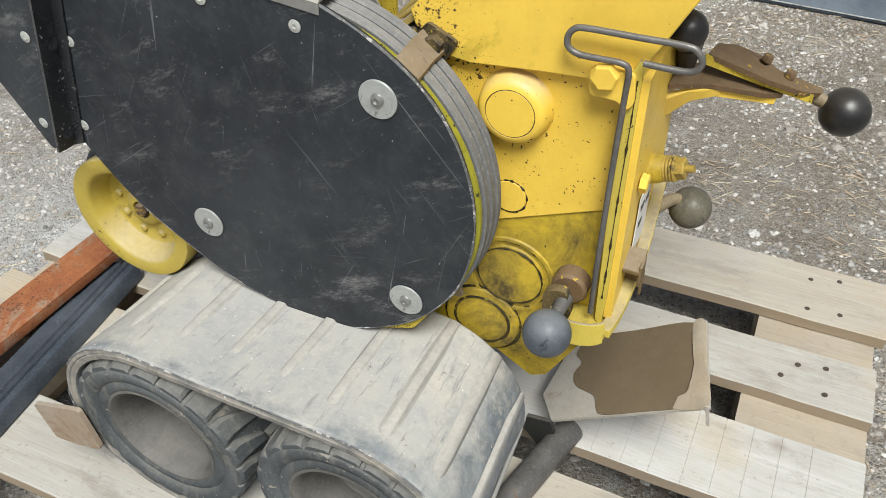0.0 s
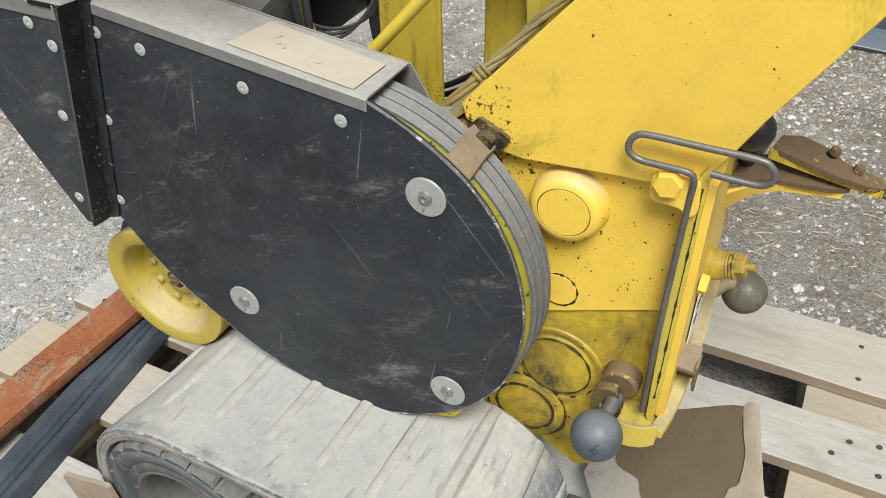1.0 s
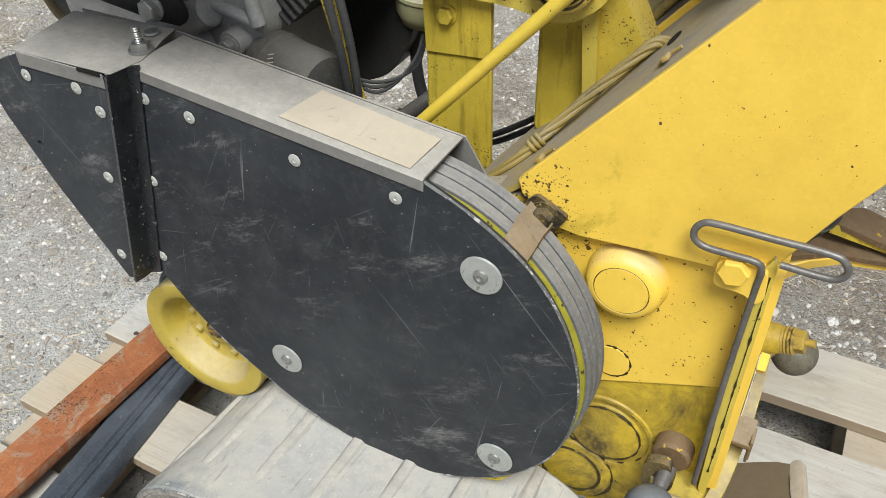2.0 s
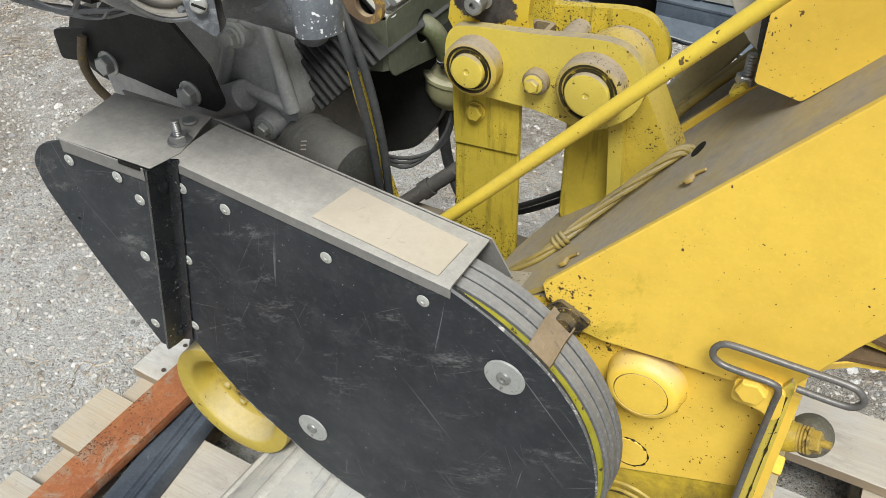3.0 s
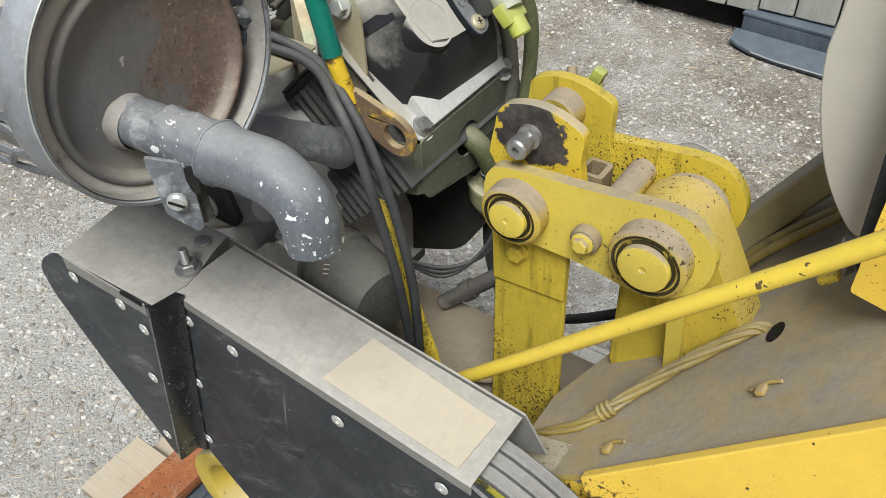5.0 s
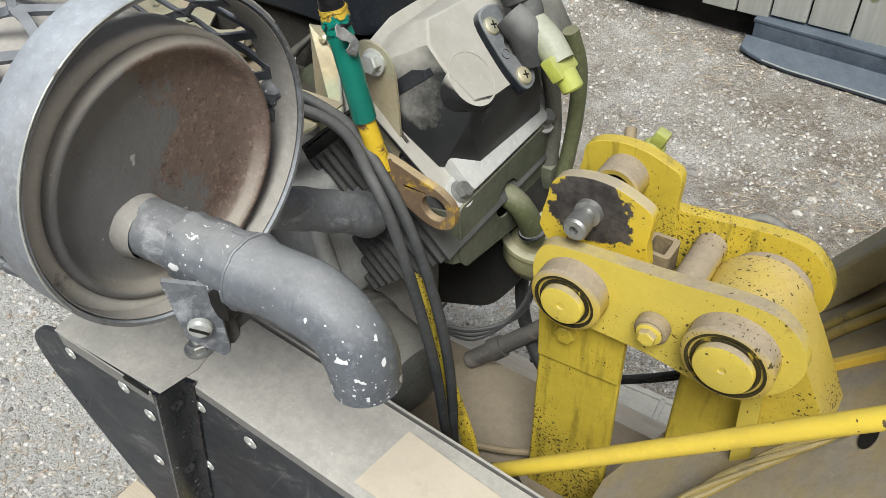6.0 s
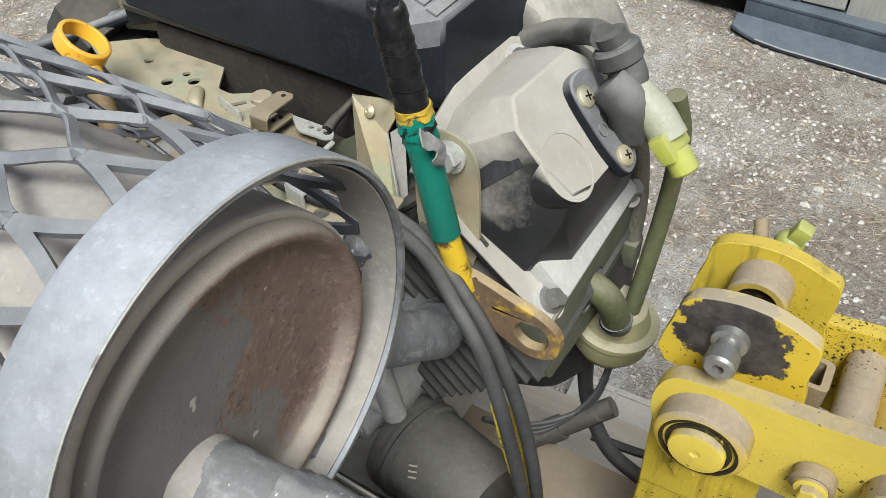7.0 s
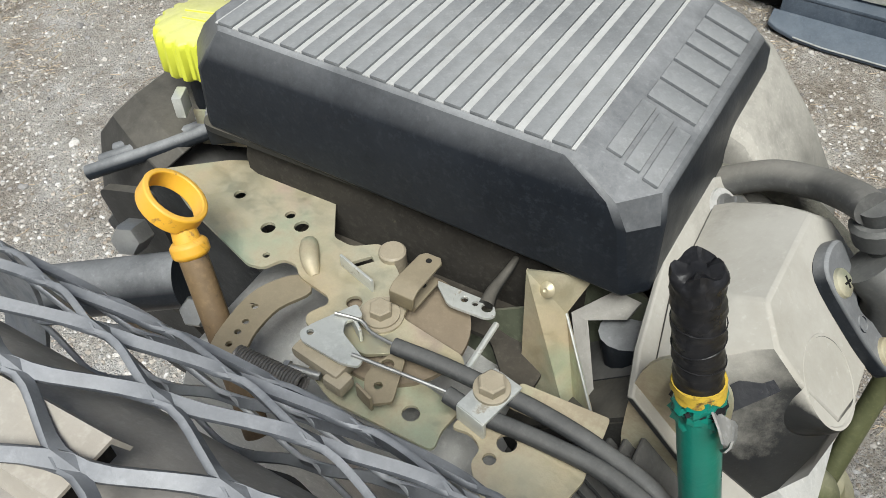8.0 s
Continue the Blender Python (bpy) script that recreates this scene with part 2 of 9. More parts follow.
ball_dusty = surface("dusty_ball_knob", (0.10, 0.092, 0.068), (0.165, 0.15, 0.11), 0.5, stain=(0.022, 0.021, 0.018), stain_cut=0.60, stain_scale=28)
# pale dust term on up-facing strands paints light on their tops
mesh_steel = surface("dull_mesh_lit_tops", (0.105, 0.113, 0.126), (0.17, 0.18, 0.196), 0.42, 0.3, dust=0.42, dust_from=0.5, dust_to=1.0, relief=0.15, dust_colour=(0.48, 0.485, 0.49), mottle=0.3)
flap_grey = surface("grey_tape_adhesive", (0.20, 0.205, 0.20), (0.30, 0.305, 0.30), 0.6, dust=0.2)
grimy_casting = surface("grimy_dark_casting", (0.026, 0.024, 0.021), (0.048, 0.044, 0.037), 0.7, dust=0.22, dust_colour=(0.17, 0.145, 0.11), relief=0.3, stain=(0.10, 0.085, 0.06), stain_cut=0.62, stain_scale=22)
sooty_steel = surface("sooty_inner_steel", (0.05, 0.047, 0.045), (0.085, 0.08, 0.075), 0.7, dust=0.6, relief=0.4, stain=(0.16, 0.145, 0.13), stain_cut=0.55, stain_scale=26, dust_colour=(0.25, 0.235, 0.21))
# the blue-grey dust term paints the lit top; the dark base paints shaded sides
galvanised = surface("weathered_galvanised_lit_top", (0.145, 0.148, 0.155), (0.205, 0.212, 0.222), 0.5, 0.25, dust=0.85, dust_from=0.25, dust_to=0.95, patch_low=0.45, stain=(0.17, 0.182, 0.20), stain_cut=0.50, stain_soft=0.10, stain_scale=22, relief=0.25, mottle=0.6, dust_colour=(0.41, 0.44, 0.48))
pipe_metal = surface("sooty_grey_pipe", (0.11, 0.119, 0.132), (0.17, 0.18, 0.195), 0.5, 0.15, dust=0.25, stain=(0.36, 0.37, 0.385), stain_soft=0.14, stain_cut=0.53, stain_scale=30, chips=(0.50, 0.505, 0.51), chip_cut=0.73, chip_scale=170, dust_colour=(0.33, 0.31, 0.28), relief=0.3)
shoulder_dust = surface("pale_caked_dust_on_steel", (0.40, 0.38, 0.345), (0.46, 0.44, 0.40), 0.85, dust=0.6, dust_colour=(0.44, 0.415, 0.375), mottle=0.25, stain=(0.19, 0.18, 0.17), stain_cut=0.62, stain_scale=20)
muffler_skin = surface("dusty_muffler_skin", (0.21, 0.20, 0.185), (0.27, 0.26, 0.24), 0.75, 0.1, dust=0.75, side_dust=0.2, dust_colour=(0.38, 0.355, 0.32))
alloy = surface("dirty_aluminium_casting", (0.43, 0.437, 0.428), (0.50, 0.505, 0.49), 0.5, 0.3, dust=0.5, side_dust=0.08, relief=0.35, dust_colour=(0.32, 0.30, 0.265))
black_metal = surface("black_painted_bracket", (0.014, 0.0145, 0.015), (0.026, 0.026, 0.025), 0.45, dust=0.45, side_dust=0.06, dust_colour=(0.20, 0.185, 0.155))
fins_dark = surface("dark_cooling_fin", (0.026, 0.028, 0.030), (0.055, 0.057, 0.058), 0.45, 0.3, dust=0.4, dust_colour=(0.24, 0.23, 0.21))
black_plastic = surface("black_plastic_cover", (0.008, 0.0105, 0.0145), (0.015, 0.0185, 0.024), 0.40, dust=0.80, dust_from=0.30, dust_to=0.9, side_dust=0.015, stain=(0.06, 0.065, 0.07), stain_cut=0.69, stain_scale=40, dust_colour=(0.30, 0.307, 0.31), relief=0.12)
grey_plastic = surface("dusty_black_fitting", (0.022, 0.024, 0.026), (0.035, 0.037, 0.038), 0.5, dust=0.7, side_dust=0.2, dust_from=0.1, dust_to=0.7, dust_colour=(0.24, 0.24, 0.225))
rib_plastic = surface("scuffed_black_rib", (0.085, 0.092, 0.098), (0.17, 0.178, 0.182), 0.6, dust=0.7, dust_colour=(0.265, 0.27, 0.268), relief=0.3, stain=(0.17, 0.17, 0.165), stain_cut=0.6, stain_scale=24)
groove_dust = surface("dust_filled_groove", (0.45, 0.45, 0.435), (0.36, 0.363, 0.352), 0.9, mottle=0.35)


def dusted_shroud():
    """Black moulded plastic with pale dust in broad soft drifts, thick on upper faces."""
    q = Nodes("dusty_black_shroud")
    black = q.mix(q.step(q.noise(9, 5), 0.4, 0.62), (0.013, 0.014, 0.015), (0.024, 0.025, 0.025))
    drift = q.step(q.noise(11, 3, 0.5, distort=0.4), 0.34, 0.66, -0.24, 0.24)
    fine = q.step(q.noise(90, 8, 0.8), 0.3, 0.7, -0.12, 0.12)
    f = q.math("ADD", q.math("ADD", q.step(q.up(), 0.22, 0.66, 0.14, 1.15), drift), fine)
    f = q.step(f, 0.22, 0.95)
    dust = q.mix(q.step(q.noise(16, 6, 0.7), 0.38, 0.66), (0.39, 0.375, 0.335), (0.31, 0.295, 0.255))
    dust = q.mix(q.step(q.noise(260, 3), 0.60, 0.74, 0.0, 0.4), dust, (0.46, 0.44, 0.40))
    c = q.mix(f, black, dust)
    c = q.mix(q.step(q.noise(70, 9, 0.9, stretch=(1, 1, 2.4), turn=(20, 0, 30)), 0.64, 0.70, 0.0, 0.55), c, (0.30, 0.29, 0.27))
    q.bump(q.noise(320, 4), 0.12, 0.001)
    return q.done(c, q.step(f, 0, 0.8, 0.36, 0.9), 0.0, 0.3)


shroud_plastic = dusted_shroud()
rear_plastic = surface("dusty_rear_shroud", (0.022, 0.023, 0.023), (0.035, 0.036, 0.035), 0.5, dust=1.3, side_dust=0.4, dust_from=0.2, dust_to=0.75, dust_colour=(0.35, 0.335, 0.295), relief=0.1)
olive_sheet = surface("olive_dusty_sheet", (0.055, 0.065, 0.042), (0.10, 0.11, 0.075), 0.55, dust=0.6, side_dust=0.12, dust_colour=(0.27, 0.26, 0.20))
rubber_hose = surface("black_rubber_hose", (0.028, 0.030, 0.033), (0.05, 0.052, 0.053), 0.55, dust=0.35, relief=0.1, dust_colour=(0.23, 0.225, 0.21))
grey_hose = surface("dusty_grey_hose", (0.07, 0.07, 0.068), (0.10, 0.10, 0.095), 0.65, dust=0.6, relief=0.1, dust_colour=(0.29, 0.275, 0.24))
olive_hose = surface("dusty_olive_hose", (0.075, 0.085, 0.04), (0.12, 0.125, 0.065), 0.6, dust=0.5, dust_colour=(0.28, 0.26, 0.19))
filter_paint = surface("dusty_oil_filter_can", (0.055, 0.055, 0.052), (0.09, 0.088, 0.082), 0.45, dust=0.5, dust_colour=(0.21, 0.20, 0.175))
dipstick_yellow = surface("orange_yellow_plastic", (0.74, 0.40, 0.035), (0.66, 0.34, 0.03), 0.45, mottle=0.12, dust=0.3, dust_colour=(0.50, 0.38, 0.18), stain=(0.30, 0.16, 0.04), stain_cut=0.60, stain_scale=40)
lime_plastic = surface("lime_yellow_plastic", (0.62, 0.66, 0.05), (0.50, 0.52, 0.06), 0.45, dust=0.6, dust_from=0.6, dust_to=0.95, dust_colour=(0.52, 0.48, 0.36), mottle=0.15)
dull_lime = surface("dusty_lime_plastic", (0.42, 0.46, 0.07), (0.33, 0.36, 0.07), 0.5, dust=0.6, side_dust=0.15, dust_colour=(0.33, 0.32, 0.20))
green_tape = surface("green_tape", (0.004, 0.17, 0.125), (0.006, 0.12, 0.09), 0.32, mottle=0.2, stain=(0.012, 0.04, 0.035), stain_cut=0.66, stain_scale=40)
black_tape = surface("black_tape", (0.012, 0.012, 0.013), (0.022, 0.022, 0.024), 0.3, stain=(0.085, 0.085, 0.085), stain_cut=0.67, stain_scale=60)
chipped_lever = surface("chipped_yellow_lever", (0.72, 0.50, 0.03), (0.62, 0.42, 0.03), 0.5, mottle=0.2, stain=(0.12, 0.065, 0.03), stain_cut=0.57, stain_scale=38)
rusty_lever = surface("rusted_yellow_eye", (0.10, 0.066, 0.042), (0.17, 0.115, 0.07), 0.6, dust=0.6, dust_from=0.6, dust_to=0.95, dust_colour=(0.46, 0.37, 0.22), stain=(0.46, 0.29, 0.03), stain_cut=0.52, stain_soft=0.08, stain_scale=34, chips=(0.05, 0.03, 0.02), chip_cut=0.68)
beam_dust = surface("dusty_pale_yellow_beam", (0.50, 0.42, 0.20), (0.44, 0.36, 0.15), 0.7, dust=1.0, side_dust=0.3, dust_from=0.1, dust_to=0.6, dust_colour=(0.42, 0.39, 0.33))
beige_panel = surface("dusty_beige_panel", (0.50, 0.475, 0.41), (0.45, 0.425, 0.36), 0.7, relief=0.05, mottle=0.06)
filter_plastic = surface("yellowed_filter_plastic", (0.30, 0.29, 0.15), (0.36, 0.345, 0.20), 0.5, dust=0.7, dust_colour=(0.44, 0.41, 0.31), mottle=0.25)
braid = surface("braided_steel_hose", (0.07, 0.068, 0.055), (0.15, 0.145, 0.115), 0.6, grain=500, relief=0.9)
rail_plastic = surface("black_ribbed_rail", (0.045, 0.054, 0.068), (0.085, 0.097, 0.115), 0.38, stain=(0.17, 0.175, 0.18), stain_cut=0.66, stain_scale=70, relief=0.3)
blue_beam = surface("blue_grey_beam", (0.05, 0.065, 0.085), (0.085, 0.105, 0.13), 0.5, dust=0.25, dust_colour=(0.20, 0.225, 0.25), stain=(0.2, 0.2, 0.2), stain_cut=0.68)
# near-black that paints shade into openings and gaps; also colours hidden supports
soft_dark = surface("shade_dark", (0.012, 0.0115, 0.0105), (0.02, 0.019, 0.017), 0.9)
cap_paint = surface("yellow_cap_pink_dust", YELLOW, YELLOW2, 0.45, dust=0.65, dust_from=0.25, dust_to=0.75, dust_colour=(0.46, 0.38, 0.29), chips=(0.10, 0.06, 0.03), chip_cut=0.71, mottle=0.14)
link_paint = surface("dusty_yellow_link", (0.59, 0.457, 0.065), (0.50, 0.392, 0.065), 0.45, dust=1.1, dust_from=0.4, side_dust=0.06, dust_colour=(0.29, 0.24, 0.16), chips=(0.09, 0.06, 0.02), chip_cut=0.715, chip_scale=260, stain=(0.42, 0.30, 0.06), stain_cut=0.58, stain_scale=10, spec=0.4, mottle=0.2)
greasy_steel = surface("greasy_brown_steel", (0.085, 0.062, 0.028), (0.16, 0.115, 0.04), 0.5, stain=(0.022, 0.018, 0.012), stain_cut=0.50, stain_soft=0.10, stain_scale=60, chips=(0.38, 0.27, 0.04), chip_cut=0.70, chip_scale=160, dust=0.25, dust_colour=(0.26, 0.21, 0.14))
pin_collar = surface("dusty_yellow_collar", (0.44, 0.32, 0.06), (0.36, 0.27, 0.075), 0.6, dust=1.3, dust_from=0.10, dust_to=0.65, patch_low=0.75, dust_colour=(0.29, 0.24, 0.175), stain=(0.46, 0.33, 0.04), stain_cut=0.56, stain_scale=26, chips=(0.06, 0.045, 0.02), chip_cut=0.69, chip_scale=300)
rod_paint = surface("scuffed_yellow_rod", (0.70, 0.52, 0.06), (0.62, 0.45, 0.06), 0.45, dust=0.35, dust_from=0.5, dust_to=1.0, dust_colour=(0.55, 0.48, 0.28), chips=(0.12, 0.08, 0.03), chip_cut=0.71, chip_scale=150, stain=(0.34, 0.28, 0.14), stain_cut=0.60, stain_scale=7, spec=0.4, mottle=0.2)
arm_paint = surface("speckled_yellow_arm", YELLOW, YELLOW2, 0.42, dust=0.3, dust_colour=(0.45, 0.38, 0.22), chips=(0.085, 0.05, 0.018), chip_cut=0.738, chip_scale=210, stain=(0.56, 0.39, 0.045), stain_cut=0.56, stain_scale=5, relief=0.12, mottle=0.16, spec=0.4, spatter=(0.045, 0.06, 0.735, 0.14))
groove_brown = surface("grimy_groove", (0.10, 0.07, 0.02), (0.05, 0.035, 0.015), 0.7)
cable_paint = surface("dirty_yellow_cable", (0.30, 0.22, 0.05), (0.20, 0.155, 0.06), 0.6, dust=0.7, dust_colour=(0.27, 0.23, 0.15), stain=(0.12, 0.10, 0.05), stain_cut=0.58, stain_scale=30)
wheel_paint = surface("dusty_yellow_wheel", (0.46, 0.34, 0.03), (0.38, 0.29, 0.06), 0.55, dust=0.75, dust_from=0.2, dust_to=0.7, dust_colour=(0.42, 0.36, 0.24), chips=(0.12, 0.08, 0.03), chip_cut=0.75, chip_scale=200, side_dust=0.12, stain=(0.30, 0.22, 0.06), stain_cut=0.60, stain_scale=14, mottle=0.25)
weld_paint = surface("dusty_weld_tab", (0.40, 0.27, 0.05), (0.30, 0.22, 0.10), 0.7, dust=0.6, dust_colour=(0.30, 0.25, 0.18), stain=(0.14, 0.10, 0.06), stain_cut=0.55, stain_scale=60)
torn_tape = surface("grimy_yellow_tape", (0.50, 0.34, 0.04), (0.34, 0.22, 0.04), 0.5, mottle=0.4, stain=(0.10, 0.06, 0.03), stain_cut=0.50, stain_soft=0.1, stain_scale=60)
valve_clear = surface("dusty_greenish_valve", (0.24, 0.255, 0.15), (0.33, 0.34, 0.24), 0.5, dust=0.7, side_dust=0.2, dust_from=0.0, dust_to=0.7, dust_colour=(0.42, 0.42, 0.37), mottle=0.2)
disc_brown = surface("dusty_brown_disc", (0.17, 0.135, 0.095), (0.215, 0.175, 0.125), 0.7, dust=0.35, dust_colour=(0.23, 0.185, 0.13), mottle=0.3)
dusty_nut = surface("dusty_plated_nut", (0.27, 0.235, 0.17), (0.33, 0.295, 0.23), 0.5, 0.3, dust=0.5, dust_colour=(0.30, 0.255, 0.185), mottle=0.3)
nut_brass = surface("greasy_brass_nut", (0.42, 0.30, 0.07), (0.26, 0.18, 0.05), 0.4, 0.3, stain=(0.05, 0.035, 0.015), stain_cut=0.52, stain_soft=0.12, stain_scale=60, mottle=0.5)
string_white = surface("white_string", (0.75, 0.73, 0.68), (0.6, 0.58, 0.54), 0.8)


def chromate():
    """Yellow zinc chromate: gold with faint green and pink sheen under dust."""
    q = Nodes("yellow_chromate_steel")
    c = q.mix(q.step(q.noise(11, 4), 0.38, 0.62), (0.54, 0.46, 0.29), (0.50, 0.50, 0.38))
    c = q.mix(q.step(q.noise(16, 3, turn=(10, 40, 0)), 0.54, 0.66, 0.0, 0.6), c, (0.36, 0.50, 0.36))
    c = q.mix(q.step(q.noise(19, 3, turn=(60, 10, 0)), 0.58, 0.68, 0.0, 0.5), c, (0.56, 0.40, 0.36))
    f = q.step(q.noise(16, 7, 0.75), 0.40, 0.62, 0.05, 0.85)
    c = q.mix(f, c, (0.26, 0.21, 0.145))
    q.bump(q.noise(300, 3), 0.1, 0.001)
    return q.done(c, q.step(f, 0, 1, 0.34, 0.8), q.step(f, 0.1, 0.7, 0.65, 0.05))


def scuffed_sheet():
    """Matt black plastic sheet with soft smudges, a few pale scratches and scuffs."""
    q = Nodes("scuffed_black_sheet")
    c = q.mix(q.step(q.noise(4, 6, 0.6), 0.38, 0.64), (0.013, 0.0157, 0.0195), (0.029, 0.033, 0.038))
    c = q.mix(q.step(q.noise(26, 8, 0.8), 0.48, 0.72, 0.0, 0.5), c, (0.062, 0.066, 0.07))
    where = q.step(q.noise(5, 5, 0.6), 0.40, 0.56)
    for turn, size, cut in (((0, 35, 0), (2.5, 1, 150), 0.665), ((0, -50, 0), (2, 1, 130), 0.665), ((0, 80, 0), (3, 1, 160), 0.665), ((0, 14, 0), (2, 1, 190), 0.675), ((0, 62, 0), (2, 1, 230), 0.665), ((0, -75, 0), (3, 1, 200), 0.665)):
        f = q.step(q.noise(1.6, 4, 0.6, stretch=size, turn=turn), cut, cut + 0.035, 0.0, 0.8)
        c = q.mix(q.math("MULTIPLY", f, where), c, (0.16, 0.165, 0.167))
    f = q.step(q.noise(13, 10, 0.85, stretch=(0.7, 1, 2.2), turn=(0, 25, 0)), 0.54, 0.66, 0.0, 0.7)
    c = q.mix(q.math("MULTIPLY", f, where), c, (0.23, 0.225, 0.22))
    f = q.step(q.noise(75, 10, 0.9), 0.56, 0.68, 0.0, 0.4)
    c = q.mix(f, c, (0.13, 0.135, 0.138))
    for turn in ((0, 28, 0), (0, -48, 0), (0, 81, 0)):
        f = q.step(q.noise(6, 3, 0.6, stretch=(1.3, 1, 60), turn=turn), 0.70, 0.74, 0.0, 0.6)
        c = q.mix(f, c, (0.20, 0.20, 0.197))
    f = q.step(q.noise(230, 2), 0.70, 0.73, 0.0, 0.8)
    c = q.mix(f, c, (0.30, 0.29, 0.28))
    f = q.step(q.noise(38, 10, 0.88), 0.57, 0.66, 0.0, 0.35)
    c = q.mix(f, c, (0.10, 0.10, 0.098))
    q.bump(q.noise(220, 4), 0.2, 0.001)
    return q.done(c, q.step(q.noise(14, 5), 0.3, 0.7, 0.42, 0.66), 0.0, 0.35)


def rubbed_ear():
    """Yellow paint rubbed down to black grease in a ragged ring round the pin."""
    q = Nodes("yellow_paint_rubbed_black")
    sub = q.n.new("ShaderNodeVectorMath")
    sub.operation = "DISTANCE"
    q.l.new(q.co, sub.inputs[0])
    sub.inputs[1].default_value = (-0.119, 0.181, 0.932)
    near = q.math("ADD", q.step(sub.outputs["Value"], 0.012, 0.042, 1.0, 0.0), q.step(q.noise(45, 6, 0.7), 0.3, 0.7, -0.30, 0.30))
    paint = q.mix(q.step(q.noise(9, 5), 0.38, 0.62), (0.64, 0.45, 0.035), (0.52, 0.38, 0.04))
    paint = q.mix(q.step(q.noise(300, 3), 0.64, 0.68, 0.0, 0.9), paint, (0.08, 0.05, 0.02))
    black = q.mix(q.step(q.noise(60, 6, 0.7), 0.40, 0.64), (0.028, 0.025, 0.025), (0.085, 0.075, 0.066))
    c = q.mix(q.step(near, 0.40, 0.45), paint, black)
    c = q.mix(q.step(q.up(), 0.3, 0.8, 0.0, 0.85), c, (0.36, 0.31, 0.22))
    q.bump(q.noise(240, 4), 0.25, 0.001)
    return q.done(c, 0.5, 0.0, 0.35)


def rusty_cap():
    """Muffler end cap: grey scale on one half, red-brown rust on the other."""
    q = Nodes("rusty_muffler_cap")
    x = q.n.new("ShaderNodeSeparateXYZ")
    q.l.new(q.co, x.inputs[0])
    side = q.math("ADD", q.step(x.outputs["Y"], -0.066, 0.026), q.step(q.noise(26, 8, 0.7), 0.3, 0.7, -0.28, 0.28))
    rusty = q.step(side, 0.50, 0.58)
    grey = q.mix(q.step(q.noise(11, 6, 0.65), 0.38, 0.65), (0.125, 0.122, 0.122), (0.175, 0.170, 0.165))
    grey = q.mix(q.step(q.noise(70, 6, 0.8), 0.62, 0.70, 0.0, 0.6), grey, (0.12, 0.085, 0.07))
    red = q.mix(q.step(q.noise(14, 6, 0.7), 0.40, 0.65), (0.115, 0.077, 0.064), (0.155, 0.115, 0.095))
    red = q.mix(q.step(q.noise(190, 5, 0.85), 0.54, 0.62, 0.0, 0.85), red, (0.23, 0.165, 0.135))
    red = q.mix(q.step(q.noise(240, 5, 0.85, turn=(20, 30, 0)), 0.56, 0.63, 0.0, 0.8), red, (0.06, 0.036, 0.03))
    c = q.mix(rusty, grey, red)
    c = q.mix(q.step(q.noise(32, 7, 0.75), 0.65, 0.68, 0.0, 0.9), c, (0.085, 0.04, 0.028))
    c = q.mix(q.step(q.noise(120, 2), 0.72, 0.74, 0.0, 0.8), c, (0.42, 0.40, 0.38))
    c = q.mix(q.step(q.up(), 0.1, 0.7, 0.0, 0.8), c, (0.34, 0.31, 0.265))
    q.bump(q.noise(240, 5, 0.7), 0.8, 0.001)
    return q.done(c, 0.72, 0.0, 0.35)


def pallet_wood(name, base, alt):
    q = Nodes(name)
    info = q.n.new("ShaderNodeObjectInfo").outputs["Random"]
    g = q.noise(2.2, 6, 0.65, stretch=(1.5, 14, 14), distort=1.2)
    c = q.mix(q.step(g, 0.35, 0.65), base, alt)
    c = q.mix(q.step(q.noise(1.0, 4, 0.6, stretch=(6, 240, 60)), 0.52, 0.7, 0.0, 0.2), c, tuple(v * 0.55 for v in base))
    c = q.mix(q.step(q.noise(5, 5, 0.6), 0.50, 0.72, 0.0, 0.75), c, (0.34, 0.32, 0.295))
    c = q.mix(q.step(q.noise(6, 8, 0.75, stretch=(0.6, 1.6, 1.6)), 0.52, 0.66, 0.0, 0.7), c, (0.19, 0.165, 0.135))
    c = q.mix(q.step(q.noise(3.2, 5, 0.6), 0.50, 0.66, 0.0, 0.6), c, (0.40, 0.30, 0.17))
    c = q.mix(q.step(q.noise(1.0, 5, 0.7, stretch=(9, 330, 90)), 0.58, 0.70, 0.0, 0.3), c, (0.20, 0.165, 0.125))
    c = q.mix(q.step(q.noise(90, 7, 0.8), 0.58, 0.66, 0.0, 0.6), c, (0.16, 0.14, 0.115))
    knots = q.voronoi(4.5).outputs["Distance"]
    c = q.mix(q.step(knots, 0.0, 0.07, 0.75, 0.0), c, (0.13, 0.085, 0.05))
    c = q.mix(q.step(info, 0, 1, 0.0, 0.25), c, (0.45, 0.42, 0.37))
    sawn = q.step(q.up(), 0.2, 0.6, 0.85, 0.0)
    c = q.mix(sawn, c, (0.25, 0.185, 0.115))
    q.bump(q.noise(1.0, 4, 0.6, stretch=(8, 220, 80)), 0.5, 0.002)
    return q.done(c, 0.85)


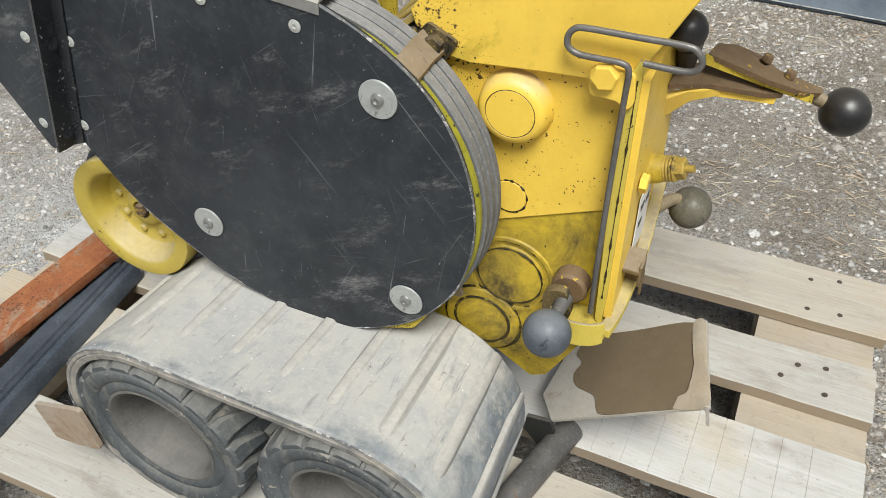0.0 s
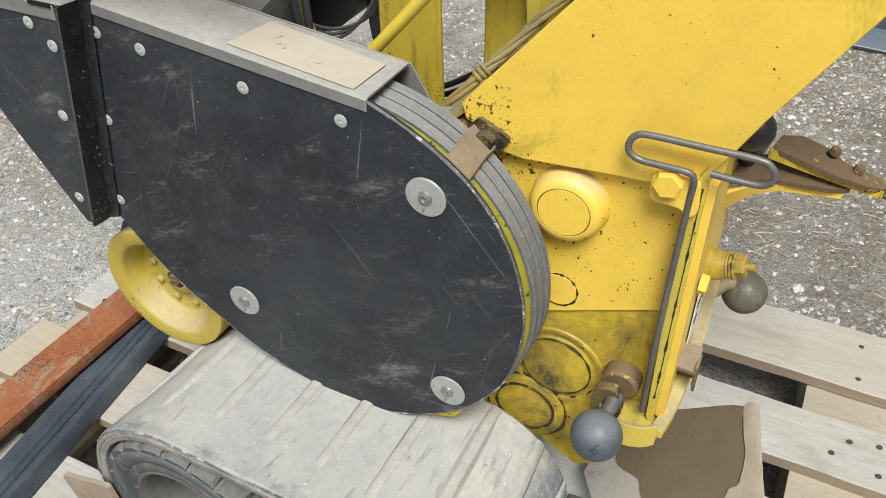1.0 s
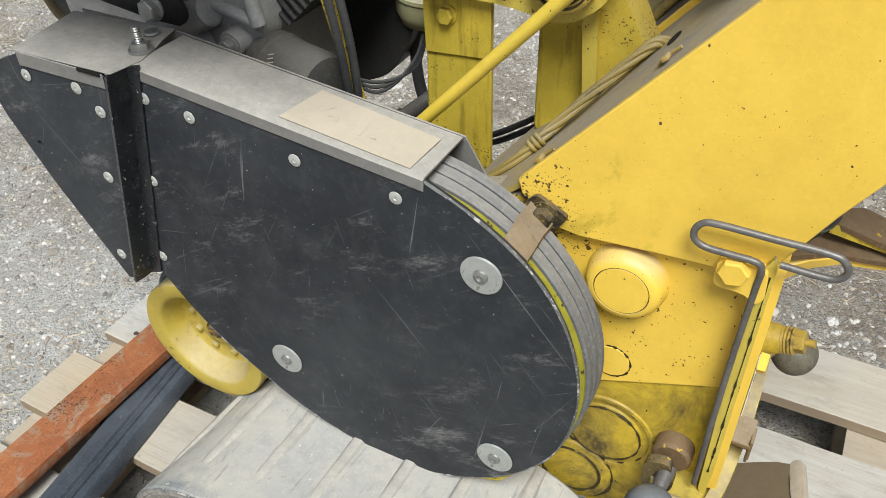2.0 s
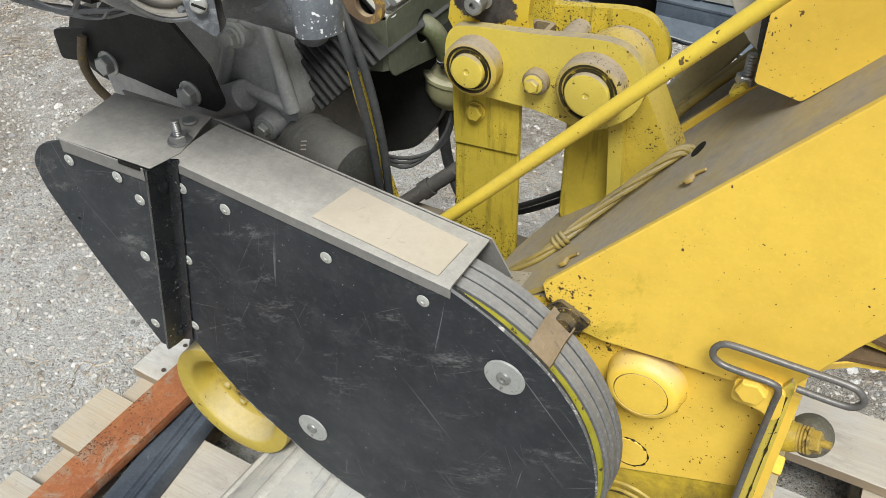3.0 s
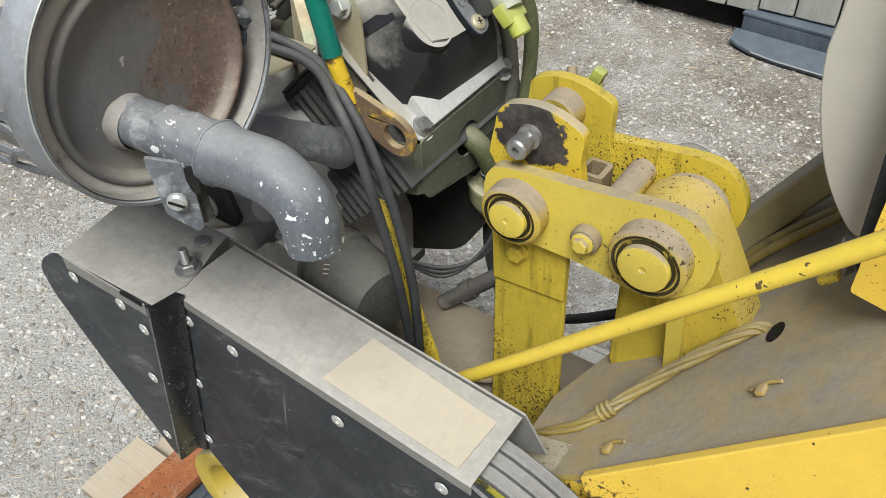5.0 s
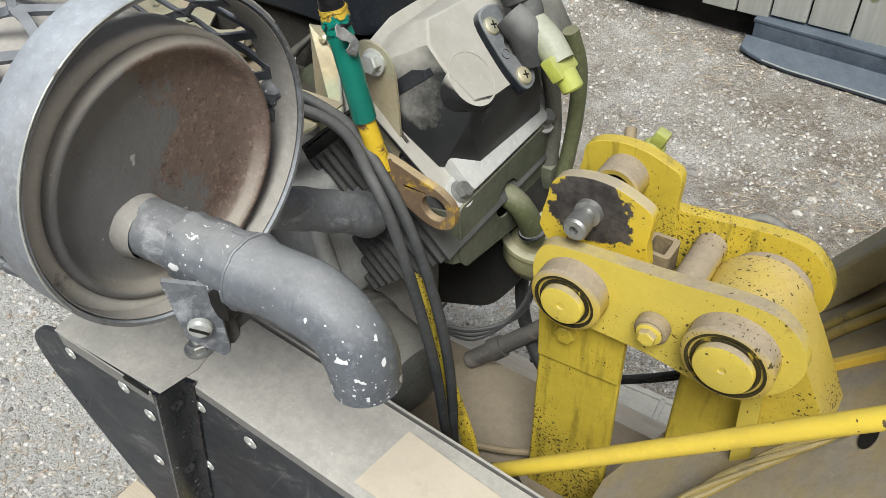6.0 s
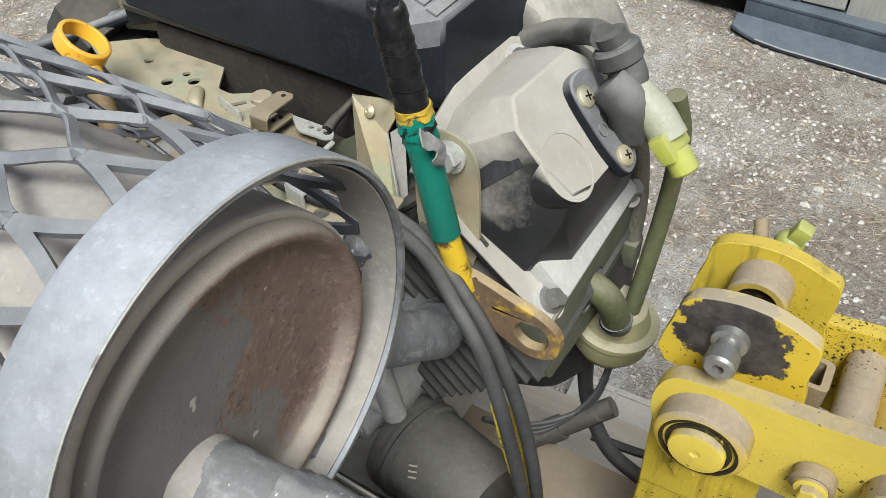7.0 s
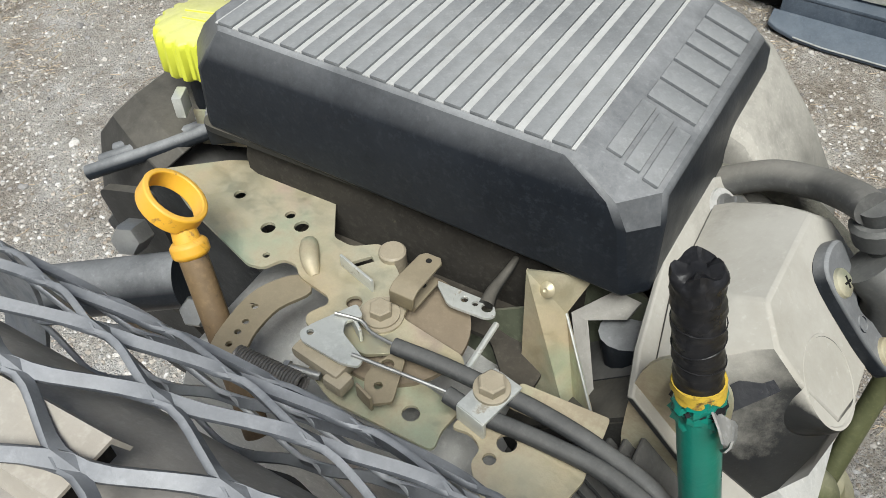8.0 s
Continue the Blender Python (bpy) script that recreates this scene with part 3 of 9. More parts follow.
def gravel_ground():
    """Trodden grey gravel with pale sandy and brown patches and fine grit."""
    q = Nodes("grey_gravel_ground")
    c = q.mix(q.step(q.noise(1.7, 6, 0.6), 0.40, 0.58), (0.35, 0.312, 0.258), (0.58, 0.54, 0.475))
    x = q.n.new("ShaderNodeSeparateXYZ")
    q.l.new(q.co, x.inputs[0])
    sand = q.math("MULTIPLY", q.step(q.math("ADD", q.step(x.outputs["X"], 0.2, -1.2), q.step(q.noise(2.4, 6, 0.65), 0.3, 0.7, -0.5, 0.5)), 0.15, 0.45), 0.8)
    c = q.mix(q.step(q.noise(3.4, 8, 0.72), 0.50, 0.62, 0.0, 0.8), c, (0.24, 0.185, 0.125))
    c = q.mix(q.step(q.noise(7, 9, 0.78), 0.52, 0.60, 0.0, 0.75), c, (0.25, 0.20, 0.145))
    c = q.mix(q.step(q.noise(24, 8, 0.8), 0.52, 0.60, 0.0, 0.85), c, (0.57, 0.565, 0.54))
    c = q.mix(q.step(q.noise(48, 8, 0.85), 0.55, 0.60, 0.0, 0.8), c, (0.12, 0.10, 0.08))
    c = q.mix(q.step(q.noise(130, 5, 0.8), 0.54, 0.60, 0.0, 0.9), c, (0.66, 0.655, 0.63))
    c = q.mix(q.step(q.noise(170, 5, 0.8, turn=(30, 0, 20)), 0.57, 0.62, 0.0, 0.8), c, (0.085, 0.075, 0.062))
    v = q.voronoi(150)
    sep = q.n.new("ShaderNodeSeparateColor")
    q.l.new(v.outputs["Color"], sep.inputs[0])
    inside = q.step(v.outputs["Distance"], 0.30, 0.42, 1.0, 0.0)
    c = q.mix(q.math("MULTIPLY", inside, q.step(sep.outputs["Red"], 0.62, 0.9, 0.0, 0.45)), c, (0.52, 0.51, 0.485))
    c = q.mix(q.math("MULTIPLY", inside, q.step(sep.outputs["Green"], 0.60, 0.9, 0.0, 0.7)), c, (0.17, 0.155, 0.135))
    c = q.mix(q.math("MULTIPLY", sand, 0.92), c, (0.66, 0.645, 0.61))
    c = q.mix(q.math("MULTIPLY", sand, q.step(q.noise(5, 8, 0.75, turn=(0, 10, 40)), 0.52, 0.60, 0.0, 0.9)), c, (0.80, 0.80, 0.79))
    ragged = q.step(q.noise(1.3, 6, 0.65), 0.36, 0.64, -0.3, 0.3)
    beyond = q.math("MAXIMUM", q.step(q.math("ADD", q.step(x.outputs["Y"], 0.5, 1.6), ragged), 0.25, 0.65), q.math("MULTIPLY", q.step(x.outputs["X"], -0.85, -1.3), q.step(x.outputs["Y"], 0.25, 0.6)))
    soil = q.math("MULTIPLY", beyond, q.step(q.noise(2.6, 7, 0.7), 0.36, 0.56, 0.25, 0.85))
    c = q.mix(soil, c, q.mix(q.step(q.noise(60, 7, 0.8), 0.42, 0.60), (0.17, 0.135, 0.10), (0.42, 0.375, 0.315)))
    h = q.math("ADD", q.noise(150, 6, 0.75), q.math("MULTIPLY", inside, 0.35))
    q.bump(h, 1.0, 0.014)
    return q.done(c, 0.95)


def by_island(name, colours, rough=0.9):
    q = Nodes(name)
    g = q.n.new("ShaderNodeNewGeometry").outputs["Random Per Island"]
    ramp = q.n.new("ShaderNodeValToRGB")
    q.l.new(g, ramp.inputs[0])
    e = ramp.color_ramp.elements
    e[0].color, e[1].color = rgb(colours[0]), rgb(colours[-1])
    for i, k in enumerate(colours[1:-1]):
        e.new((i + 1) / (len(colours) - 1)).color = rgb(k)
    c = q.mix(q.step(q.noise(180, 4), 0.35, 0.7, 0.0, 0.4), ramp.outputs[0], (0.22, 0.19, 0.16))
    q.bump(q.noise(300, 3), 0.3, 0.001)
    return q.done(c, rough)


def camo_board():
    q = Nodes("flaking_painted_board")
    info = q.n.new("ShaderNodeObjectInfo").outputs["Random"]
    c = q.mix(q.step(q.noise(2, 5, stretch=(10, 10, 1.2)), 0.4, 0.6), (0.33, 0.33, 0.30), (0.45, 0.445, 0.42))
    c = q.mix(q.step(q.noise(7, 3), 0.56, 0.60), c, (0.13, 0.165, 0.075))
    c = q.mix(q.step(info, 0, 1, 0.0, 0.4), c, (0.26, 0.27, 0.22))
    q.bump(q.noise(2, 5, stretch=(60, 60, 3)), 0.5, 0.003)
    return q.done(c, 0.85)


chromate_steel = chromate()
black_sheet = scuffed_sheet()
rusty_tube = surface("rusty_brown_tube", (0.13, 0.085, 0.045), (0.20, 0.13, 0.06), 0.6, dust=0.3, stain=(0.07, 0.05, 0.035), stain_cut=0.58, stain_scale=30)
dull_chromate = surface("dusty_gold_steel", (0.216, 0.184, 0.122), (0.259, 0.223, 0.155), 0.5, 0.45, dust=0.55, dust_colour=(0.209, 0.173, 0.122), mottle=0.2)
cap_rust = rusty_cap()
scorched_yellow = rubbed_ear()
riser_paint = surface("dusty_yellow_casting", (0.50, 0.37, 0.045), (0.42, 0.315, 0.05), 0.5, dust=0.8, dust_from=0.2, dust_to=0.9, patch_low=0.4, dust_colour=(0.40, 0.31, 0.17), chips=(0.05, 0.04, 0.015), chip_cut=0.665, chip_scale=420, stain=(0.56, 0.42, 0.06), stain_cut=0.56, stain_scale=12, mottle=0.25)
elbow_metal = surface("scuffed_grey_pipe", (0.095, 0.105, 0.12), (0.155, 0.166, 0.182), 0.5, 0.1, dust=0.45, dust_from=0.5, dust_to=1.0, dust_colour=(0.40, 0.39, 0.37), stain=(0.56, 0.57, 0.575), stain_soft=0.03, stain_cut=0.635, stain_scale=30, chips=(0.60, 0.605, 0.61), chip_cut=0.695, chip_scale=170, relief=0.35)
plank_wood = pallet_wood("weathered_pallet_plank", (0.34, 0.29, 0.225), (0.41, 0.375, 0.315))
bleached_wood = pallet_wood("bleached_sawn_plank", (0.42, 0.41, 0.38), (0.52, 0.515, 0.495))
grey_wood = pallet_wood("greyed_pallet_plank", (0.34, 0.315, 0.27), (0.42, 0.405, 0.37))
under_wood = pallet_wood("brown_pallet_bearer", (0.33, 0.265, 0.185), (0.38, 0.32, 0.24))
gravel = gravel_ground()
stone_mix = by_island("mixed_grey_stones", [(0.10, 0.095, 0.09), (0.44, 0.43, 0.41), (0.24, 0.20, 0.155), (0.60, 0.59, 0.565), (0.17, 0.17, 0.17), (0.40, 0.36, 0.31), (0.54, 0.52, 0.485), (0.17, 0.145, 0.115), (0.66, 0.65, 0.63)])
straw_mix = by_island("dry_needles", [(0.36, 0.28, 0.185), (0.48, 0.39, 0.27), (0.24, 0.175, 0.115), (0.56, 0.49, 0.36)])
camo_paint = camo_board()


# ---- mesh builders ----
def V(*a):
    return Vector(a)


def frame_of(axis):
    """A rotation whose z axis is the given direction."""
    return Vector(axis).normalized().to_track_quat("Z", "Y").to_matrix()


def box(bm, c, s, turn=None, bevel=0.0):
    m = Matrix.Translation(c) @ (turn.to_4x4() if turn else Matrix()) @ Matrix.Diagonal((*s, 1))
    made = bmesh.ops.create_cube(bm, size=1, matrix=m)["verts"]
    if bevel:
        edges = list({e for v in made for e in v.link_edges})
        bmesh.ops.bevel(bm, geom=edges, offset=bevel, segments=2, affect="EDGES", profile=0.6)
    return bm


def ring_sweep(bm, rings, close=True, caps=True):
    """Faces between rings of points with equal counts."""
    rows = [[bm.verts.new(p) for p in r] for r in rings]
    n = len(rows[0])
    for a, b in zip(rows, rows[1:]):
        for i in range(n if close else n - 1):
            bm.faces.new((a[i], a[(i + 1) % n], b[(i + 1) % n], b[i]))
    if caps and close:
        bm.faces.new(rows[0][::-1])
        bm.faces.new(rows[-1])
    return bm


def lathe(bm, profile, at, axis, seg=40, squash=(1, 1), caps=True):
    """Turns (radius, height) pairs about an axis through the point at."""
    f = frame_of(axis)
    rings = []
    for r, h in profile:
        r = max(r, 0.00005)
        rings.append([Vector(at) + f @ V(r * squash[0] * math.cos(2 * math.pi * i / seg), r * squash[1] * math.sin(2 * math.pi * i / seg), h) for i in range(seg)])
    return ring_sweep(bm, rings, True, caps)


def rod(bm, a, b, r, r2=None, seg=20, bevel=0.0):
    a, b = Vector(a), Vector(b)
    h = (b - a).length
    r2 = r if r2 is None else r2
    prof = [(r, 0), (r2, h)] if not bevel else [(r - bevel, 0), (r, bevel), (r2, h - bevel), (r2 - bevel, h)]
    return lathe(bm, prof, a, b - a, seg)


def spline(pts, steps=6):
    """Points along a smooth curve through pts."""
    p = [Vector(q) for q in pts]
    p = [2 * p[0] - p[1]] + p + [2 * p[-1] - p[-2]]
    out = []
    for i in range(1, len(p) - 2):
        for k in range(steps):
            t = k / steps
            a, b, c, d = p[i - 1:i + 3]
            out.append(0.5 * (2 * b + (c - a) * t + (2 * a - 5 * b + 4 * c - d) * t * t + (3 * b - a - 3 * c + d) * t ** 3))
    return out + [p[-2]]


def tube(bm, pts, r, seg=12, steps=6, smooth=True, caps=True, flat=1.0):
    """A tube along pts; r is a number or a function of the share of the way."""
    path = spline(pts, steps) if smooth else [Vector(q) for q in pts]
    rings, up = [], None
    for i, p in enumerate(path):
        d = (path[min(i + 1, len(path) - 1)] - path[max(i - 1, 0)]).normalized()
        if up is None:
            up = d.orthogonal().normalized() if abs(d.z) > 0.9 else d.cross(V(0, 0, 1)).normalized()
        up = (up - d * up.dot(d)).normalized()
        side = d.cross(up)
        rr = r(i / (len(path) - 1)) if callable(r) else r
        rings.append([p + rr * (math.cos(2 * math.pi * k / seg) * up + flat * math.sin(2 * math.pi * k / seg) * side) for k in range(seg)])
    return ring_sweep(bm, rings, True, caps)


def plate(bm, outline, thick, at=(0, 0, 0), u=(1, 0, 0), v=(0, 0, 1), holes=()):
    """A flat plate: outline and holes in the plane of u and v through at, thickened along u x v."""
    at, u, v = Vector(at), Vector(u).normalized(), Vector(v).normalized()
    n = u.cross(v).normalized()
    n = -n if n.y < -0.5 else n
    loops = [list(outline)] + [list(h) for h in holes]
    flat3 = [[V(a, b, 0) for a, b in lp] for lp in loops]
    tris = geometry.tessellate_polygon(flat3)
    front = [bm.verts.new(at + u * a + v * b) for lp in loops for a, b in lp]
    back = [bm.verts.new(at + u * a + v * b + n * thick) for lp in loops for a, b in lp]
    for t in tris:
        bm.faces.new([front[i] for i in t])
        bm.faces.new([back[i] for i in reversed(t)])
    k = 0
    for lp in loops:
        m = len(lp)
        for i in range(m):
            j = (i + 1) % m
            bm.faces.new((front[k + i], front[k + j], back[k + j], back[k + i]))
        k += m
    bmesh.ops.recalc_face_normals(bm, faces=bm.faces)
    return bm


def circle(x, y, r, n=20, turn=0.0):
    return [(x + r * math.cos(2 * math.pi * i / n + turn), y + r * math.sin(2 * math.pi * i / n + turn)) for i in range(n)]


def rounded(pts, r=0.004, n=4):
    """An outline with rounded corners."""
    out = []
    m = len(pts)
    for i in range(m):
        a, b, c = (Vector(pts[(i + k) % m]).to_2d() for k in (-1, 0, 1))
        d1, d2 = (a - b), (c - b)
        k = min(r, d1.length * 0.45, d2.length * 0.45)
        p, q = b + d1.normalized() * k, b + d2.normalized() * k
        for j in range(n + 1):
            t = j / n
            w = (1 - t) ** 2 * p + 2 * t * (1 - t) * b + t * t * q
            out.append((w.x, w.y))
    return out


def smooth_outline(pts, steps=4):
    """A closed smooth outline through pts."""
    m, out = len(pts), []
    for i in range(m):
        a, b, c, d = (Vector(pts[(i + k) % m]) for k in (-1, 0, 1, 2))
        for k in range(steps):
            t = k / steps
            w = 0.5 * (2 * b + (c - a) * t + (2 * a - 5 * b + 4 * c - d) * t * t + (3 * b - a - 3 * c + d) * t ** 3)
            out.append((w.x, w.y))
    return out


def ball(bm, c, r, seg=28, rings=16, squash=1.0):
    prof = [(r * math.sin(math.pi * i / rings), -r * squash * math.cos(math.pi * i / rings)) for i in range(rings + 1)]
    return lathe(bm, prof, c, (0, 0, 1), seg, caps=False)


def hex_bolt(bm, at, axis, r=0.009, h=0.007, washer=0.0, turn=0.0):
    """A hexagon head with a chamfered crown, on a washer where one shows."""
    a = Vector(axis).normalized()
    base = Vector(at)
    if washer:
        lathe(bm, [(washer, 0), (washer, 0.0018), (washer * 0.9, 0.0022)], base, a, 24)
        base = base + a * 0.002
    f = frame_of(a) @ Matrix.Rotation(turn, 3, "Z")
    rings = [[base + f @ V(k * r * math.cos(math.pi / 3 * i), k * r * math.sin(math.pi / 3 * i), z) for i in range(6)] for k, z in ((1, 0), (1, h * 0.85), (0.86, h))]
    return ring_sweep(bm, rings)


def mesh_of(name, bm, material, smooth=38):
    bmesh.ops.remove_doubles(bm, verts=bm.verts, dist=1e-6)
    bmesh.ops.recalc_face_normals(bm, faces=bm.faces)
    me = bpy.data.meshes.new(name)
    bm.to_mesh(me)
    bm.free()
    me.materials.append(material)
    if smooth:
        me.shade_smooth()
        me.set_sharp_from_angle(angle=radians(smooth))
    return me


def thing(name, at, label, category, group="", kind=""):
    ob = new(name)
    ob.location = at
    ob.empty_display_size = 0.05
    return tagged(ob, label, category, group, kind)


def part(name, bm, material, parent, label="", bevel=0.0, smooth=38):
    """One mesh object, built in world coordinates, under a thing or a part."""
    ob = new(name, mesh_of(name, bm, material, smooth))
    if bevel:
        mod = ob.modifiers.new("bevel", "BEVEL")
        mod.width, mod.segments, mod.limit_method, mod.angle_limit = bevel, 2, "ANGLE", radians(40)
    if parent is not None:
        ob.parent = parent
        base = parent.location.copy()
        if parent.parent is not None:
            base = base + parent.parent.location if parent.type == "EMPTY" else V(0, 0, 0)
        if parent.type == "EMPTY":
            ob.matrix_parent_inverse = Matrix.Translation(-base)
    return tagged(ob, label)


def piece(name, me, parent, m):
    """A repeat that shares its mesh, placed by m in world coordinates."""
    ob = new(name, me)
    ob.parent = parent
    if parent.type == "EMPTY":
        ob.matrix_parent_inverse = Matrix.Translation(-parent.location)
    ob.matrix_basis = m
    return ob


B = bmesh.new


# ---- ground ----
def ground_height(x, y):
    return 0.012 * noise.noise(V(x * 1.3, y * 1.3, 0.3)) + 0.006 * noise.noise(V(x * 5, y * 5, 2.0)) - 0.006


def make_ground():
    """One sheet: fine round the machine, coarse out to the horizon."""
    bm = B()
    near = [-4 + 0.07 * i for i in range(115)]
    xs = [-600, -120, -30, -10] + near + [6, 12, 40, 150, 600]
    ys = [-600, -120, -30, -10] + near + [6, 12, 40, 150, 600]
    grid = [[bm.verts.new((x, y, ground_height(x, y) if abs(x) < 5 and abs(y) < 5 else -0.006)) for x in xs] for y in ys]
    for j in range(len(ys) - 1):
        for i in range(len(xs) - 1):
            bm.faces.new((grid[j][i], grid[j][i + 1], grid[j + 1][i + 1], grid[j + 1][i]))
    ob = new("ground", mesh_of("ground", bm, gravel, 180))
    return tagged(ob, "grey compacted gravel yard with dry needles", "ground", kind="structure")


make_ground()


def scatter_stones():
    """Loose gravel, many small faceted stones in one mesh."""
    rnd = random.Random(4)
    verts, faces = [], []
    shape = [(1, 0, 0), (-1, 0, 0), (0, 1, 0), (0, -1, 0), (0, 0, 1), (0.6, 0.6, 0.55), (-0.6, 0.55, 0.6), (0.55, -0.6, 0.6), (-0.6, -0.6, 0.5)]
    tri = [(0, 5, 7), (2, 6, 5), (1, 8, 6), (3, 7, 8), (4, 5, 6), (4, 6, 8), (4, 8, 7), (4, 7, 5), (0, 2, 5), (2, 1, 6), (1, 3, 8), (3, 0, 7)]
    for i in range(150000):
        x, y = rnd.uniform(-3.4, 1.6), rnd.uniform(-0.5, 2.6)
        if -0.78 < x < 0.54 and -0.2 < y < 0.65 and rnd.random() < 0.8:
            continue
        if y > 0.9 and noise.noise(V(x * 2.0, y * 2.0, 4.0)) < 0.12 and rnd.random() < 0.6:
            continue
        s = 0.0018 + 0.0058 * rnd.random() ** 3.0 if rnd.random() < 0.9965 else rnd.uniform(0.007, 0.016)
        a = rnd.uniform(0, 6.28)
        ca, sa = math.cos(a), math.sin(a)
        sx, sy, sz = s * rnd.uniform(0.7, 1.4), s * rnd.uniform(0.6, 1.2), s * rnd.uniform(0.6, 1.1)
        z = ground_height(x, y) - 0.2 * sz
        k = len(verts)
        for p in shape:
            px, py, pz = (p[0] * sx * rnd.uniform(0.8, 1.2), p[1] * sy * rnd.uniform(0.8, 1.2), p[2] * sz * rnd.uniform(0.8, 1.2))
            verts.append((x + ca * px - sa * py, y + sa * px + ca * py, z + pz))
        faces += [tuple(k + t for t in f) for f in tri]
    me = bpy.data.meshes.new("gravel")
    me.from_pydata(verts, [], faces)
    me.materials.append(stone_mix)
    tagged(new("gravel", me), "loose pale grey and brown gravel stones", "gravel", kind="stuff")


def scatter_needles():
    """Dry needles and straw lying on the gravel in drifts."""
    rnd = random.Random(9)
    verts, faces = [], []
    for i in range(34000):
        x, y = rnd.uniform(-3.2, 1.5), rnd.uniform(-0.4, 2.5)
        if noise.noise(V(x * 2.2, y * 2.2, 7.0)) < 0.06 and rnd.random() < 0.90:
            continue
        a, n, w = rnd.uniform(0, 6.28), rnd.uniform(0.010, 0.042), rnd.uniform(0.0003, 0.0007)
        bend = rnd.uniform(-0.5, 0.5)
        z, k = ground_height(x, y) + rnd.uniform(0.0012, 0.0035), len(verts)
        for j in range(4):
            t = j / 3 - 0.5
            b = a + bend * t
            px, py = x + n * t * math.cos(b), y + n * t * math.sin(b)
            verts += [(px - w * math.sin(b), py + w * math.cos(b), z), (px + w * math.sin(b), py - w * math.cos(b), z + 0.0012)]
        faces += [(k + 2 * j, k + 2 * j + 1, k + 2 * j + 3, k + 2 * j + 2) for j in range(3)]
    me = bpy.data.meshes.new("dry_needles")
    me.from_pydata(verts, [], faces)
    me.materials.append(straw_mix)
    tagged(new("dry_needles", me), "scattered dry brown needles and straw", "needles", kind="stuff")


scatter_stones()
scatter_needles()


# ---- shed wall and beam at the far side of the yard ----
def make_shed():
    shed = thing("shed", (0, 2.22, 0), "shed wall of flaking pale and olive painted boards", "shed")
    along, out = V(1, -0.03, 0).normalized(), V(0.03, 1, 0).normalized()
    turn = Matrix.Rotation(math.atan2(along.y, along.x), 3, "Z")
    base = V(-0.9, 2.235, 0)
    rnd = random.Random(3)
    t = -1.2
    while t < 3.2:
        w = rnd.uniform(0.085, 0.125)
        low = 0.10 + rnd.uniform(-0.012, 0.012)
        bm = box(B(), V(0, 0, 0), (w - 0.006, 0.022, 1.9), None, 0.003)
        me = mesh_of("board", bm, camo_paint)
        piece("board", me, shed, Matrix.Translation(base + along * (t + w / 2) + out * rnd.uniform(-0.006, 0.006) + V(0, 0, low + 0.95)) @ turn.to_4x4())
        t += w
    # dark sheet that paints the shade seen between the boards
    part("gap_shade", box(B(), base + along * 1.0 + out * 0.06 + V(0, 0, 1.05), (4.5, 0.05, 1.8), turn), soft_dark, shed)
    # dark strip added for the black shadow below the boards
    part("underside_shade", box(B(), base + along * 1.0 + out * 0.10 + V(0, 0, 0.05), (4.5, 0.08, 0.1), turn), soft_dark, shed, "dark strip painted as the shade under the boards")
    part("roof", box(B(), base + along * 1.0 + out * 0.7 + V(0, 0, 2.04), (4.8, 1.9, 0.06), turn), black_metal, shed)


def make_far_beam():
    beam = thing("beam", (0.3, 2.2, 0), "blue-grey weathered steel beam lying before the shed", "beam")
    a, b = V(-0.505, 2.165, 0.04), V(1.9, 1.98, 0.04)
    d = (b - a).normalized()
    turn = Matrix.Rotation(math.atan2(d.y, d.x), 3, "Z")
    back = V(-d.y, d.x, 0)
    part("web", box(B(), (a + b) / 2 + back * 0.030 + V(0, 0, 0.006), ((b - a).length - 0.03, 0.016, 0.090), turn, 0.003), blue_beam, beam)
    part("flange", box(B(), (a + b) / 2 + back * 0.065 + V(0, 0, 0.056), ((b - a).length - 0.02, 0.09, 0.010), turn, 0.003), blue_beam, beam)
    rings = []
    for t, reach, drop in ((0.0, 0.018, 0.012), (0.03, 0.034, 0.006), (0.08, 0.052, 0.002), (0.16, 0.062, 0.0), ((b - a).length, 0.062, 0.0)):
        p = a + d * t
        top, low = p + back * 0.014 + V(0, 0, 0.006), p - back * reach * 0.8 + V(0, 0, drop - 0.028)
        rings.append([top, low, low + V(0, 0, -0.010), p + back * 0.026 + V(0, 0, -0.036), top + back * 0.008])
    part("lip", ring_sweep(B(), rings), blue_beam, beam, "sloping lower lip with a painted highlight on its edge", 0.002)
    # thin pale tube that paints a highlight along the lip's lower edge
    edge_line = [r[1] - back * 0.0005 for r in rings[2:]]
    part("edge_wear_glint", tube(B(), edge_line, 0.0022, 6, 1), worn_washer, beam)


make_shed()
make_far_beam()


# ---- pallet ----
PALLET_TOP = 0.146


